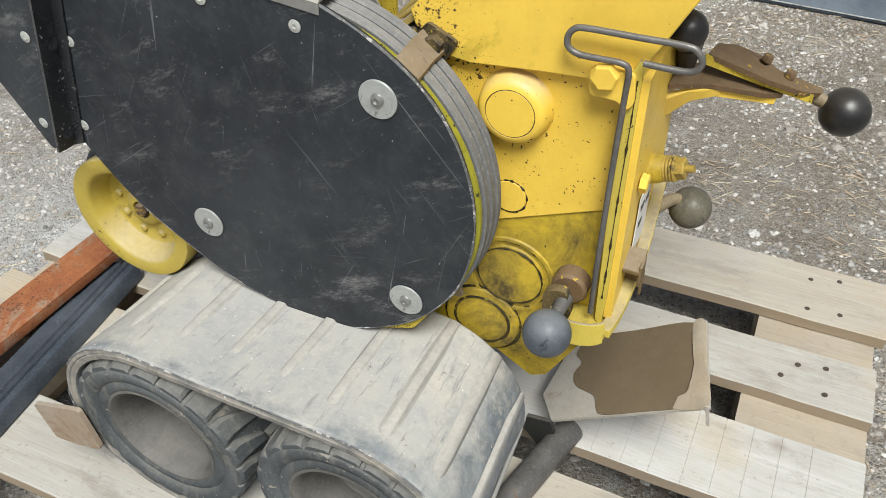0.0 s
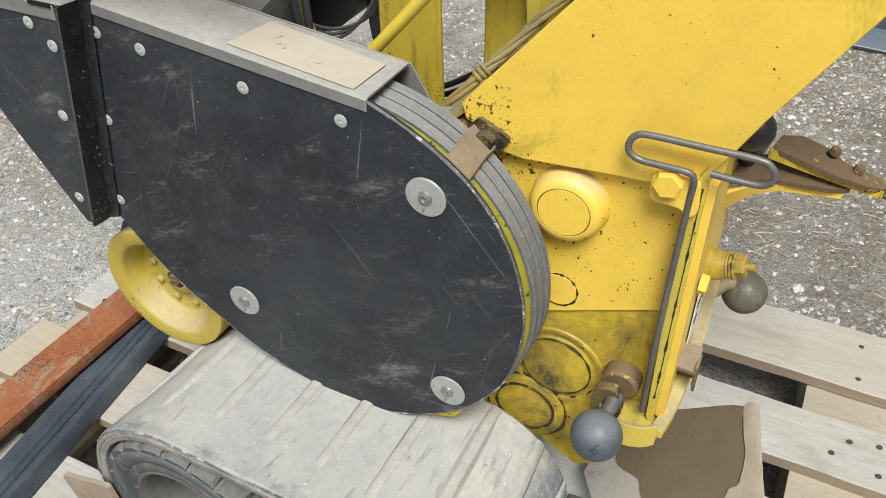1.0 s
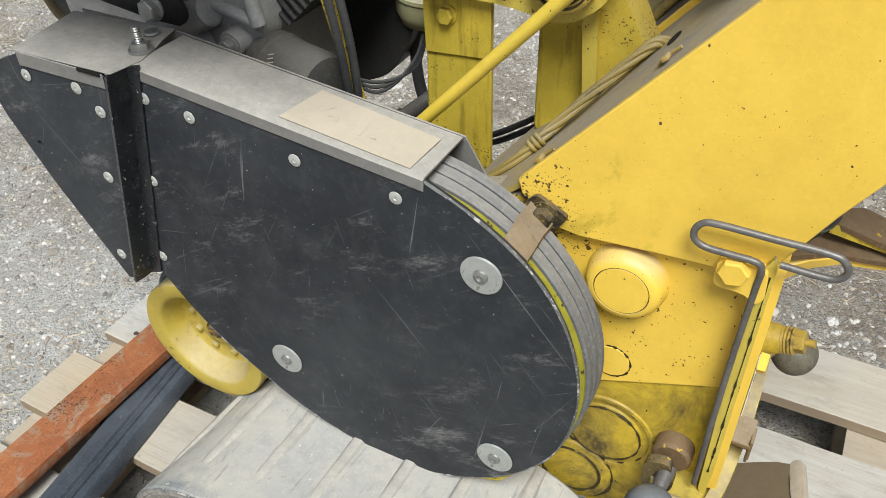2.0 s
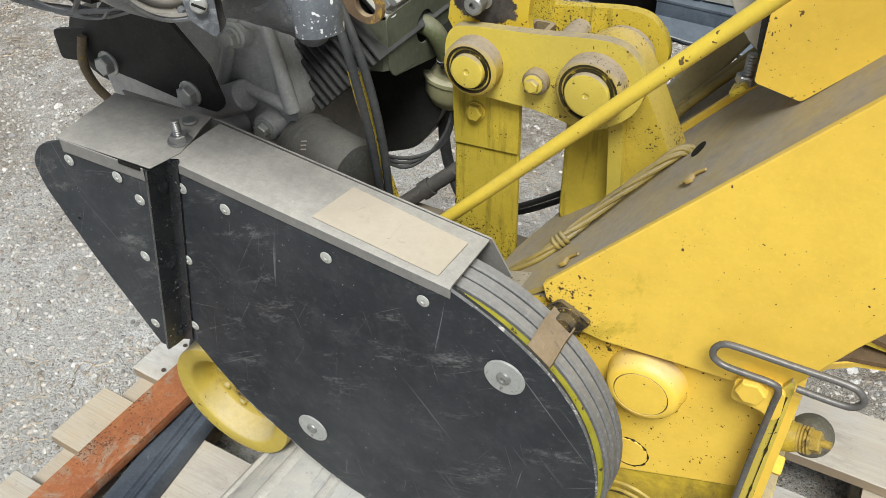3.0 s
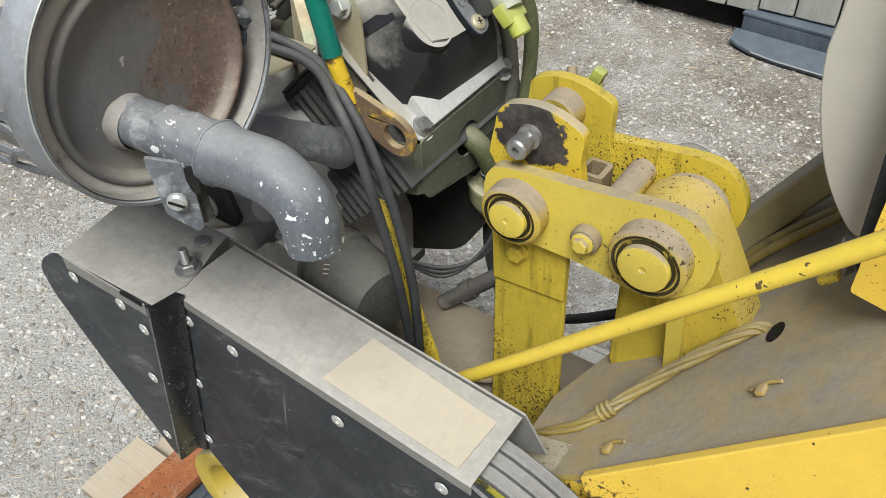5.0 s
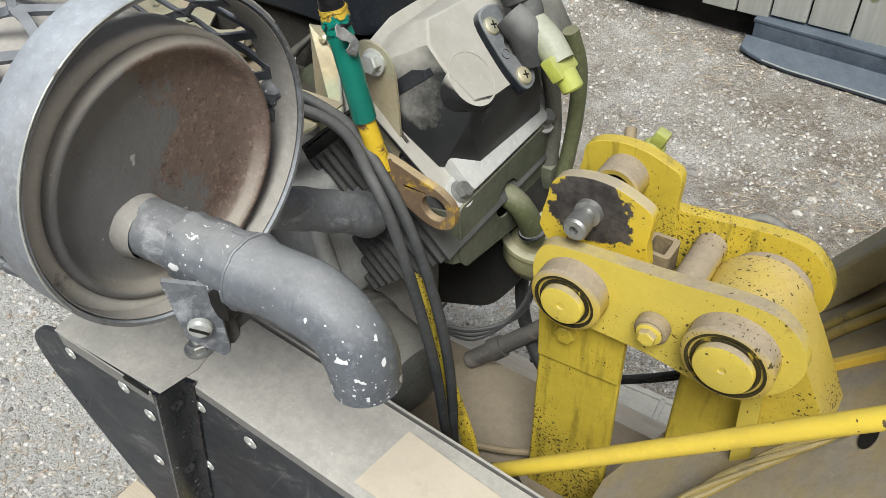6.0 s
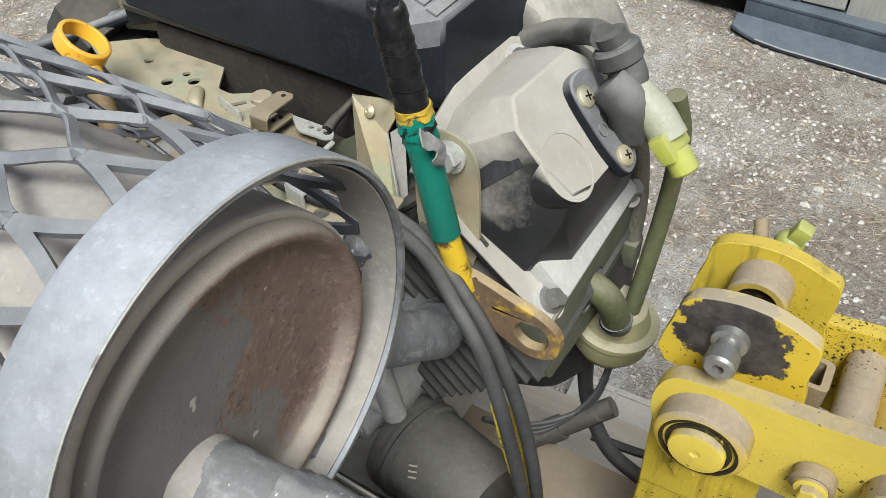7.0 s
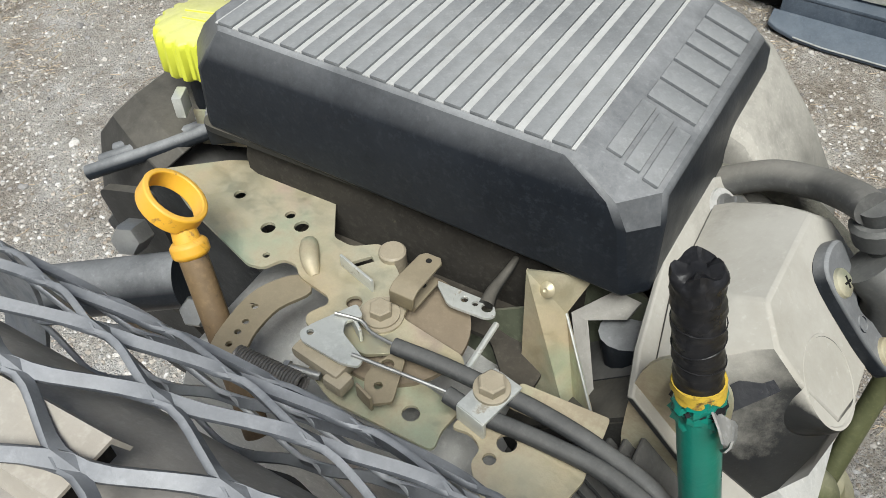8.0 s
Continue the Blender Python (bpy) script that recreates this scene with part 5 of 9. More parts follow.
# ---- belt pulley ----
def make_pulley():
    pulley = thing("belt_pulley", (-0.085, 0.04, 0.585), "large yellow belt pulley with grey drive belts", "pulley")
    c = V(-0.089, -0.002, 0.585)
    prof = [(0.06, 0.010), (0.176, 0.010), (0.181, 0.013), (0.181, 0.017), (0.172, 0.021), (0.172, 0.054), (0.181, 0.056), (0.06, 0.056)]
    part("pulley_wheel", lathe(B(), prof, c, (0, 1, 0), 96, caps=False), pulley_paint, pulley, "yellow painted pulley flange")
    for y0, y1, r in ((0.0190, 0.0305, 0.1840), (0.0318, 0.0430, 0.1846), (0.0446, 0.0550, 0.1852)):
        belt = [(0.171, y0), (r - 0.002, y0), (r, y0 + 0.002), (r - 0.0006, (y0 + y1) / 2), (r, y1 - 0.002), (r - 0.002, y1), (0.171, y1)]
        part("drive_belt", lathe(B(), belt, c, (0, 1, 0), 96, caps=False), belt_rubber, pulley, "dusty grey drive belt")
    part("guard_lip", plate(B(), rounded([(-0.03, 0.405), (0.020, 0.425), (0.036, 0.448), (0.030, 0.452), (0.012, 0.436), (-0.03, 0.416)], 0.003), 0.05, (0, 0.006, 0)), yellow_worn, pulley)
    return pulley


make_pulley()


# ---- yellow machine body ----
def ring(c, r, w, h=0.0012, n=40):
    """A low raised ring facing the viewer's side of the body."""
    return lathe(B(), [(r - w, 0), (r - w * 0.6, h), (r + w * 0.6, h), (r + w, 0)], c, (0, -1, 0), n, caps=False)


def grime_ring(c, r, w, seed, n=90):
    """Uneven bead of black grease in the joint round a cover."""
    pts = [V(c[0] + r * math.cos(2 * math.pi * i / n), c[1], c[2] + r * math.sin(2 * math.pi * i / n)) for i in range(n + 1)]
    return tube(B(), pts, lambda t: w * max(0.12, 0.7 + 1.3 * noise.noise(V(4 * math.cos(6.283 * t), 4 * math.sin(6.283 * t), seed)) + 0.5 * noise.noise(V(t * 60, seed, 0.0))), 6, 1, False)


def arm_z(x):
    """Height of the arm's upper edge."""
    return 0.757 + (x - 0.004) * 1.155


def make_body():
    body = thing("tracked_machine", (0.1, 0.15, PALLET_TOP), "yellow painted steel machine body with lifting arm", "machine")
    low = rounded([(-0.10, 0.46), (-0.02, 0.40), (0.075, 0.372), (0.134, 0.336), (0.152, 0.346), (0.204, 0.445), (0.204, 0.60), (0.19, 0.594), (0.09, 0.552), (-0.10, 0.552)], 0.004)
    case = part("lower_case", plate(B(), low, 0.21, (0, 0.0705, 0)), yellow_grime, body, "oil-stained lower gear case", 0.002)
    up = [(-0.10, 0.550), (0.09, 0.549), (0.19, 0.5905), (0.204, 0.597), (0.210, 0.735), (0.205, 0.748), (0.17, 0.722), (0.048, 0.722), (0.0, 0.735), (-0.10, 0.70)]
    upper = part("side_plate", plate(B(), up, 0.032, (0, 0.068, 0)), yellow_dusted, body, "yellow side plate", 0.0012)
    core = [(0.025, 0.552), (0.09, 0.551), (0.19, 0.592), (0.203, 0.599), (0.208, 0.735), (0.17, 0.720), (0.048, 0.720), (0.025, 0.726)]
    part("inner_case", plate(B(), core, 0.172, (0, 0.101, 0)), yellow_dusted, body, "", 0.0012)
    # gear case bosses, rings and cap
    part("round_cover", lathe(B(), [(0.038, 0), (0.037, 0.0022), (0.034, 0.003), (0.0, 0.003)], (0.103, 0.0705, 0.479), (0, -1, 0), 48), yellow_grime, case)
    part("cover_ring", ring((0.103, 0.0705, 0.479), 0.046, 0.003, 0.002), yellow_grime, case)
    part("cover_groove", ring((0.103, 0.0676, 0.479), 0.0355, 0.0006, 0.0006), groove_brown, case)
    part("round_cover", lathe(B(), [(0.044, 0), (0.042, 0.004), (0.034, 0.0045), (0.033, 0.003), (0.0, 0.003)], (0.074, 0.0705, 0.405), (0, -1, 0), 48), yellow_grime, case)
    part("cover_groove", ring((0.074, 0.0664, 0.405), 0.031, 0.0006, 0.0006), groove_brown, case)
    part("grime", grime_ring((0.103, 0.0672, 0.479), 0.0358, 0.0011, 1.0), bearing, case, "black greasy line round the cover")
    part("grime", grime_ring((0.103, 0.0702, 0.479), 0.0440, 0.0012, 5.0), bearing, case, "black greasy line round the cover")
    part("grime", grime_ring((0.074, 0.0668, 0.405), 0.0325, 0.0018, 9.0), bearing, case, "black greasy line round the cover")
    part("grime", grime_ring((0.074, 0.0702, 0.405), 0.0445, 0.0020, 3.0), bearing, case, "black greasy line round the cover")
    part("grime", grime_ring((0.098, 0.0680, 0.580), 0.0182, 0.0013, 7.0), bearing, upper, "black greasy line round the plug")
    part("plug", lathe(B(), [(0.0175, 0), (0.017, 0.0012), (0, 0.0012)], (0.098, 0.0682, 0.580), (0, -1, 0), 36), yellow_paint, upper)
    cap = lathe(B(), [(0.0350, 0.0), (0.0335, 0.003), (0.0325, 0.011), (0.0302, 0.0155), (0.0265, 0.0180), (0.0236, 0.0185), (0.0233, 0.0173), (0.0227, 0.0173), (0.0224, 0.0185), (0.0, 0.0189)], (0.101, 0.068, 0.681), (0, -1, 0), 56)
    part("bearing_cap", cap, cap_paint, upper, "round pressed yellow cap")
    part("cap_groove", ring((0.101, 0.0505, 0.681), 0.0230, 0.00045, 0.0004), groove_brown, upper)
    part("bolt", hex_bolt(B(), (0.045, 0.070, 0.437), (0, -1, 0), 0.008, 0.006), dirty_collar, case)
    # big arm
    side = [(0.008, 0.743), (0.004, 0.757), (0.020, arm_z(0.020)), (0.10, arm_z(0.10)), (0.20, arm_z(0.20)), (0.38, arm_z(0.38)), (0.50, 1.24), (0.236, 0.797), (0.219, 0.764), (0.208, 0.7445), (0.175, 0.7255), (0.120, 0.7225), (0.060, 0.7175), (0.040, 0.720), (0.020, 0.738)]
    arm = part("arm_side", plate(B(), side, 0.008, (0, 0.0575, 0)), arm_paint, body, "large yellow arm side plate with chipped paint", 0.0012)
    part("arm_side", plate(B(), side, 0.008, (0, 0.262, 0)), yellow_paint, body, "", 0.0012)
    top = B()
    n = V(-1.155, 0, 1).normalized()
    rings = []
    for x in (-0.075, 0.01, 0.10, 0.20, 0.30, 0.38):
        z = arm_z(x) if x > 0 else 0.752 + (x - 0.0) * 0.85
        p = V(x, 0, z) - n * 0.006
        far = 0.165 if x < 0 else 0.262 + 0.165 * min(1.0, 0.35 + x * 9)
        rings.append([p + V(0, 0.0655, 0), p + V(0, far, 0), p + V(0, far, 0) - n * 0.005, p + V(0, 0.0655, 0) - n * 0.005])
    deck = part("arm_top", ring_sweep(top, rings), dusty_yellow, body, "dust-covered top of the arm")
    # flat dark disc painted as the shade in a slot
    bm = lathe(B(), [(0.011, 0), (0.011, 0.0006), (0.0, 0.0006)], V(0.078, 0.186, arm_z(0.078)) - n * 0.0058, n, 24, (1, 0.6))
    part("slot", bm, soft_dark, deck)
    for x, y in ((0.092, 0.116), (0.010, 0.088)):
        t = B()
        m = Matrix.Rotation(radians(-40), 3, "Y")
        box(t, V(x, y, arm_z(x) - 0.003), (0.006, 0.009, 0.004), m, 0.0012)
        tube(t, [V(x - 0.006, y + 0.005, arm_z(x - 0.006) - 0.006), V(x + 0.002, y + 0.008, arm_z(x + 0.002) - 0.005), V(x + 0.009, y + 0.007, arm_z(x + 0.009) - 0.006)], 0.0014, 8)
        part("weld_tab", t, weld_paint, deck, "small chipped weld tab")
    # bolt, strap over the belts
    part("corner_plate", plate(B(), rounded([(0.008, 0.735), (0.022, 0.750), (0.050, 0.736), (0.038, 0.716), (0.022, 0.722)], 0.004), 0.004, (0, 0.0532, 0)), greasy_steel, body)
    part("bolt", hex_bolt(B(), (0.030, 0.0532, 0.733), (0, -1, 0), 0.0092, 0.008, 0.0125, 0.3), greasy_steel, body, "greasy hexagon bolt")
    strap = B()
    d = V(1, 0, 0.0)
    pts = [V(0.0250, 0.0070, 0.7265), V(0.026, 0.014, 0.7285), V(0.0265, 0.034, 0.7315), V(0.0285, 0.0515, 0.7330)]
    across = V(0.021, 0, -0.0165)
    rings = [[p - across * 0.48, p + across * 0.48, p + across * 0.48 + V(0, 0.0, 0.003), p - across * 0.48 + V(0, 0.0, 0.003)] for p in pts]
    part("strap", ring_sweep(strap, rings), brown_dirty, body, "rusty brown steel strap over the belts")
    # post with spring rod and loop
    post = B()
    plate(post, rounded([(0.197, 0.735), (0.205, 0.752), (0.2085, 0.745), (0.2085, 0.50), (0.2065, 0.462), (0.200, 0.470), (0.1975, 0.60)], 0.002), 0.05, (0, 0.052, 0))
    part("post", post, link_paint, body, "welded yellow post", 0.002)
    edge = tube(B(), [(0.2055, 0.0517, 0.735), (0.2050, 0.0515, 0.66), (0.2045, 0.0517, 0.60), (0.2045, 0.0517, 0.54), (0.204, 0.0517, 0.50)], lambda t: 0.0004 + 0.0012 * max(0.0, noise.noise(V(t * 37, 1.7, 0.4)) + 0.3 * noise.noise(V(t * 120, 4.1, 0.4))), 8, 24)
    part("weld_seam", edge, bearing, body, "rough dark weld seam")
    loop = [(0.1955, 0.049, 0.480), (0.1955, 0.049, 0.56), (0.1965, 0.049, 0.66), (0.198, 0.048, 0.7220), (0.1985, 0.046, 0.7440), (0.193, 0.045, 0.7505), (0.175, 0.045, 0.7510), (0.158, 0.045, 0.7515), (0.149, 0.045, 0.7560), (0.1475, 0.045, 0.7640), (0.152, 0.045, 0.7715), (0.162, 0.045, 0.7740), (0.20, 0.045, 0.7740), (0.238, 0.045, 0.7740), (0.248, 0.045, 0.7700), (0.2515, 0.045, 0.7630), (0.248, 0.045, 0.7560), (0.238, 0.045, 0.7535), (0.209, 0.045, 0.7540)]
    part("spring_rod", tube(B(), loop, 0.0027, 12, 5), dark_rod, body, "dark steel rod bent into a long loop")
    part("lug", plate(B(), rounded([(0.168, 0.742), (0.204, 0.742), (0.206, 0.715), (0.199, 0.708), (0.193, 0.716), (0.168, 0.717)], 0.006), 0.010, (0, 0.0475, 0)), yellow_paint, body, "", 0.001)
    part("bolt", hex_bolt(B(), (0.181, 0.0475, 0.737), (0, -1, 0), 0.0115, 0.008, 0.0, 0.2), yellow_paint, body, "painted hexagon bolt")
    # lower cup with ball knob
    cup = B()
    n0 = 14
    rings = []
    for i in range(n0 + 1):
        t = i / n0
        if t < 0.35:
            p = V(0.160, 0.060 - 0.020 * (t / 0.35), 0)
        else:
            a = math.pi + math.pi * 0.85 * (t - 0.35) / 0.65
            p = V(0.188 + 0.028 * math.cos(a), 0.040 + 0.018 * math.sin(a), 0)
        q = V(0.188, 0.05, 0)
        o = (p - q).normalized()
        rings.append([p + V(0, 0, 0.452 + 0.01 * t), p + o * 0.003 + V(0, 0, 0.452 + 0.01 * t), p + o * 0.003 + V(0, 0, 0.486 + 0.004 * t), p + V(0, 0, 0.486 + 0.004 * t)])
    part("cup_bracket", ring_sweep(cup, rings), link_paint, body, "curved yellow bracket", 0.0008)
    part("cup_floor", plate(B(), rounded([(0.158, 0.028), (0.214, 0.028), (0.218, 0.075), (0.158, 0.075)], 0.008), 0.004, (0, 0, 0.462), (1, 0, 0), (0, 1, 0)), yellow_worn, body)
    part("boss", rod(B(), (0.170, 0.100, 0.497), (0.170, 0.052, 0.497), 0.0185, bevel=0.003), yoke_brown, body, "brown dusty boss")
    part("clevis", plate(B(), rounded([(0.150, 0.470), (0.150, 0.505), (0.172, 0.512), (0.180, 0.486), (0.176, 0.470)], 0.008), 0.010, (0, 0.034, 0)), greasy_steel, body, "", 0.001)
    stem = part("lever_stem", rod(B(), (0.171, 0.042, 0.497), (0.168, 0.010, 0.490), 0.008, 0.006), dark_rod, body)
    part("ball_knob", ball(B(), (0.1675, -0.002, 0.4865), 0.0237), ball_grey, body, "scuffed grey ball knob")
    # right-hand face fittings
    flange = plate(B(), rounded([(0.0555, 0.735), (0.215, 0.745), (0.215, 0.50), (0.13, 0.47), (0.0555, 0.47)], 0.004), 0.0075, (0.2075, 0, 0), (0, 1, 0), (0, 0, 1))
    face = part("end_plate", flange, yellow_paint, body, "yellow end plate", 0.001)
    part("grease_boss", lathe(B(), [(0.016, -0.03), (0.0142, -0.004), (0.011, 0.006), (0.010, 0.010)], (0.228, 0.132, 0.608), (0.95, -0.1, 0.30), 28), yellow_grime, body)
    nut = B()
    hex_bolt(nut, V(0.240, 0.131, 0.612), (0.95, -0.1, 0.30), 0.0105, 0.009)
    rod(nut, V(0.248, 0.130, 0.6145), V(0.256, 0.129, 0.617), 0.0035)
    for k in range(4):
        lathe(nut, [(0.0115, 0), (0.0128, 0.0014), (0.0115, 0.0028)], V(0.2285, 0.132, 0.608) + V(0.95, -0.1, 0.30) * (0.001 + 0.003 * k), (0.95, -0.1, 0.30), 20)
    part("union_nut", nut, nut_brass, body, "dirty brass-yellow union nut")
    part("bolt", hex_bolt(B(), (0.2165, 0.085, 0.619), (1, 0, 0), 0.009, 0.007), yellow_paint, face)
    sign = part("warning_sign", plate(B(), rounded([(0.100, 0.590), (0.150, 0.590), (0.150, 0.515), (0.100, 0.525)], 0.003), 0.0008, (0.2164, 0, 0), (0, 1, 0), (0, 0, 1)), string_white, face, "small white warning sticker")
    for k, (y, z) in enumerate(((0.115, 0.573), (0.115, 0.553), (0.135, 0.570))):
        part("sign_bar", box(B(), (0.2175, y, z), (0.0006, 0.012, 0.006)), black_metal, sign)
    guide = B()
    rings = []
    for p in spline([V(0.2225, 0.200, 0.560), V(0.2245, 0.165, 0.532), V(0.226, 0.130, 0.505), V(0.224, 0.095, 0.486), V(0.221, 0.065, 0.472), V(0.216, 0.040, 0.466)], 4):
        rings.append([p + V(-0.009, 0, -0.005), p + V(0.003, 0, -0.005), p + V(0.003, 0, 0.005), p + V(-0.009, 0, 0.005)])
    part("guide_rail", ring_sweep(guide, rings), link_paint, body, "bent yellow guide rail", 0.0008)
    clip = B()
    plate(clip, rounded([(0.076, 0.523), (0.102, 0.533), (0.102, 0.494), (0.097, 0.492), (0.097, 0.525), (0.076, 0.517)], 0.002), 0.020, (0.212, 0, 0), (0, 1, 0), (0, 0, 1))
    box(clip, (0.232, 0.0865, 0.516), (0.003, 0.020, 0.024), None, 0.001)
    box(clip, (0.232, 0.0980, 0.492), (0.003, 0.005, 0.030), None, 0.001)
    part("clip", clip, brown_dirty, body, "folded steel clip")
    part("lever_arm", tube(B(), [(0.214, 0.20, 0.505), (0.232, 0.24, 0.500), (0.248, 0.252, 0.487)], 0.007, 12), dirty_collar, body)
    part("ball_knob", ball(B(), (0.250, 0.254, 0.484), 0.0240), ball_dusty, body, "dusty worn ball knob")
    # control lever with yoke at the far side
    ux = V(0.105, 0, -0.040).normalized()
    bar = rounded([(0.0, 0.185), (0.004, 0.212), (0.022, 0.230), (0.048, 0.235), (0.066, 0.226), (0.112, 0.238), (0.112, 0.228), (0.095, 0.212), (0.060, 0.198)], 0.004)
    top_bar = part("yoke", plate(B(), bar, 0.005, (0.239, 0, 0.700), ux, (0, 1, 0), holes=[circle(0.050, 0.224, 0.0045, 14)]), yoke_brown, body, "brown rusty lever yoke", 0.0008)
    part("yoke_edge", plate(B(), [(0.0, -0.006), (0.060, -0.006), (0.112, -0.005), (0.112, 0.0035), (0.060, 0.0045), (0.0, 0.004)], 0.002, (0.239, 0.184, 0.700), (0.105, 0.037, -0.040), (0, 0, 1)), yellow_worn, top_bar)
    low_bar = rounded([(-0.020, 0.150), (-0.018, 0.200), (0.02, 0.225), (0.060, 0.226), (0.078, 0.226), (0.080, 0.214), (0.062, 0.200), (0.040, 0.190), (0.012, 0.178)], 0.004)
    lower = part("yoke", plate(B(), low_bar, 0.005, (0.234, 0, 0.676), (0.105, 0, -0.022), (0, 1, 0), holes=[circle(0.058, 0.210, 0.0045, 14)]), yoke_brown, body, "", 0.0008)
    part("yoke_edge", plate(B(), [(0.0, -0.007), (0.080, -0.005), (0.082, 0.002), (0.0, 0.004)], 0.002, (0.236, 0.176, 0.674), (0.08, 0.04, -0.018), (0, 0, 1)), yellow_paint, lower)
    brace = B()
    ring_sweep(brace, [[V(0.206, 0.150, 0.664), V(0.206, 0.168, 0.632), V(0.206, 0.172, 0.634), V(0.206, 0.156, 0.668)], [V(0.232, 0.168, 0.672), V(0.234, 0.176, 0.658), V(0.236, 0.180, 0.660), V(0.234, 0.174, 0.676)], [V(0.256, 0.184, 0.672), V(0.258, 0.186, 0.664), V(0.260, 0.190, 0.666), V(0.258, 0.188, 0.676)]])
    part("brace", brace, yellow_paint, body, "bent yellow brace", 0.0008)
    for p in ((0.290, 0.224, 0.689), (0.313, 0.222, 0.678)):
        part("bolt", hex_bolt(B(), p, (0.3, 0, 1), 0.0052, 0.006), yoke_brown, body)
    part("lever_rod", rod(B(), (0.325, 0.236, 0.660), (0.352, 0.242, 0.649), 0.0065), dirty_collar, body)
    part("ball_knob", ball(B(), (0.370, 0.244, 0.6420), 0.0236), ball_black, body, "shiny black ball knob")
    part("ball_knob", ball(B(), (0.2240, 0.140, 0.743), 0.0178), ball_black, body, "shiny black ball knob")
    part("lever_arm", rod(B(), (0.228, 0.150, 0.728), (0.222, 0.185, 0.690), 0.011, 0.009), black_metal, body)
    # yellow box above the arm
    hood = plate(B(), rounded([(0.116, 0.925), (0.150, 0.918), (0.245, 1.022), (0.36, 1.14), (0.36, 1.25), (0.114, 1.25)], 0.003), 0.11, (0, 0.152, 0))
    part("hood", hood, yellow_paint, body, "yellow sheet-metal hood", 0.0015)
    seal = plate(B(), [(0.110, 0.945), (0.116, 0.925), (0.116, 1.25), (0.100, 1.25), (0.104, 1.05)], 0.012, (0, 0.168, 0))
    part("seal", seal, rubber_hose, body, "black rubber seal")
    pan = plate(B(), smooth_outline([(0.100, 0.925), (0.082, 0.938), (0.062, 0.975), (0.048, 1.03), (0.050, 1.08), (0.060, 1.25), (0.112, 1.25), (0.115, 1.08), (0.113, 0.96)]), 0.01, (0.010, 0.205, 0))
    part("side_panel", pan, beige_panel, body, "dusty beige panel with rounded edge", 0.001)
    stud = B()
    for i in range(8):
        lathe(stud, [(0.0038, 0), (0.0046, 0.0012), (0.0038, 0.0024)], V(0.104, 0.206 + i * 0.0001, 0.900 + 0.0025 * i), (0, 0, 1), 12)
    hex_bolt(stud, (0.104, 0.206, 0.896), (0, 0, 1), 0.009, 0.007)
    part("stud", stud, steel, body)
    box_foot = box(B(), (0.101, 0.200, 0.894), (0.014, 0.018, 0.006), Matrix.Rotation(radians(-45), 3, "Y"), 0.002)
    part("foot", box_foot, yellow_worn, body)
    # dusty slanting beam behind the arm, below the panel
    a, b = V(0.002, 0.345, 0.755), V(0.108, 0.345, 0.936)
    d = (b - a).normalized()
    w = V(-d.z, 0, d.x)
    rings = [[p - w * 0.014, p + w * 0.014, p + w * 0.014 + V(0, 0.03, 0), p - w * 0.014 + V(0, 0.03, 0)] for p in (a, b)]
    part("beam", ring_sweep(B(), rings), beam_dust, body, "dust-covered slanting yellow beam", 0.003)
    # long yellow control rod
    part("control_rod", rod(B(), (-0.1900, 0.1000, 0.6680), (0.3200, 0.0905, 1.2256), 0.0059, seg=18), rod_paint, body, "long straight yellow control rod")
    # twisted cable bundle along the arm
    way = [V(-0.092, 0.118, 0.654), V(-0.064, 0.114, 0.688), V(-0.030, 0.116, 0.724), V(-0.010, 0.127, 0.747), V(0.004, 0.143, 0.762), V(0.026, 0.162, 0.787), V(0.048, 0.177, 0.811), V(0.066, 0.189, 0.829), V(0.076, 0.198, 0.829)]
    path = spline(way, 10)
    for k in range(4):
        pts = []
        for i, p in enumerate(path):
            d = (path[min(i + 1, len(path) - 1)] - path[max(i - 1, 0)]).normalized()
            a = d.cross(V(0, 1, 0)).normalized()
            b = d.cross(a)
            w = i * 0.16 + k * math.pi / 2
            pts.append(p + 0.0029 * (math.cos(w) * a + math.sin(w) * b))
        part("cable", tube(B(), pts, 0.0025, 8, 1, False), cable_paint, body, "twisted yellow overpainted cable")
    for k in (0, 1, 2):
        c = V(-0.012, 0.1260, 0.7450) + V(0.55, 0.42, 0.62) * (0.0048 * k)
        part("tie_wrap", lathe(B(), [(0.005, -0.0021), (0.0068, -0.0016), (0.0074, 0), (0.0068, 0.0016), (0.005, 0.0021)], c, (0.55, 0.42 + 0.08 * k, 0.62), 22, caps=False), cable_paint, body)
    for dy, dz in ((0.0, 0.0), (0.012, 0.003)):
        part("cable", tube(B(), [(0.020, 0.285 + dy, 0.770 + dz), (0.037, 0.292 + dy, 0.802 + dz), (0.060, 0.297 + dy, 0.832 + dz), (0.085, 0.302 + dy, 0.861 + dz), (0.12, 0.31 + dy, 0.902 + dz), (0.18, 0.32 + dy, 0.972 + dz)], 0.0042, 10), cable_paint, body, "dusty olive cable")
    # mud plate and leg at the rear
    A0, B0, C0, D0, E0 = V(0.140, 0.255, 0.222), V(0.300, 0.243, 0.334), V(0.325, 0.112, 0.334), V(0.152, 0.122, 0.204), V(0.122, 0.165, 0.200)
    nrm = (B0 - A0).cross(D0 - A0).normalized()
    nrm = nrm if nrm.z > 0 else -nrm
    C0, E0 = (p - nrm * (p - A0).dot(nrm) for p in (C0, E0))
    loop_pts = [A0, B0, C0, D0, E0]
    mud = B()
    ring_sweep(mud, [[p - nrm * 0.004 for p in loop_pts], loop_pts])
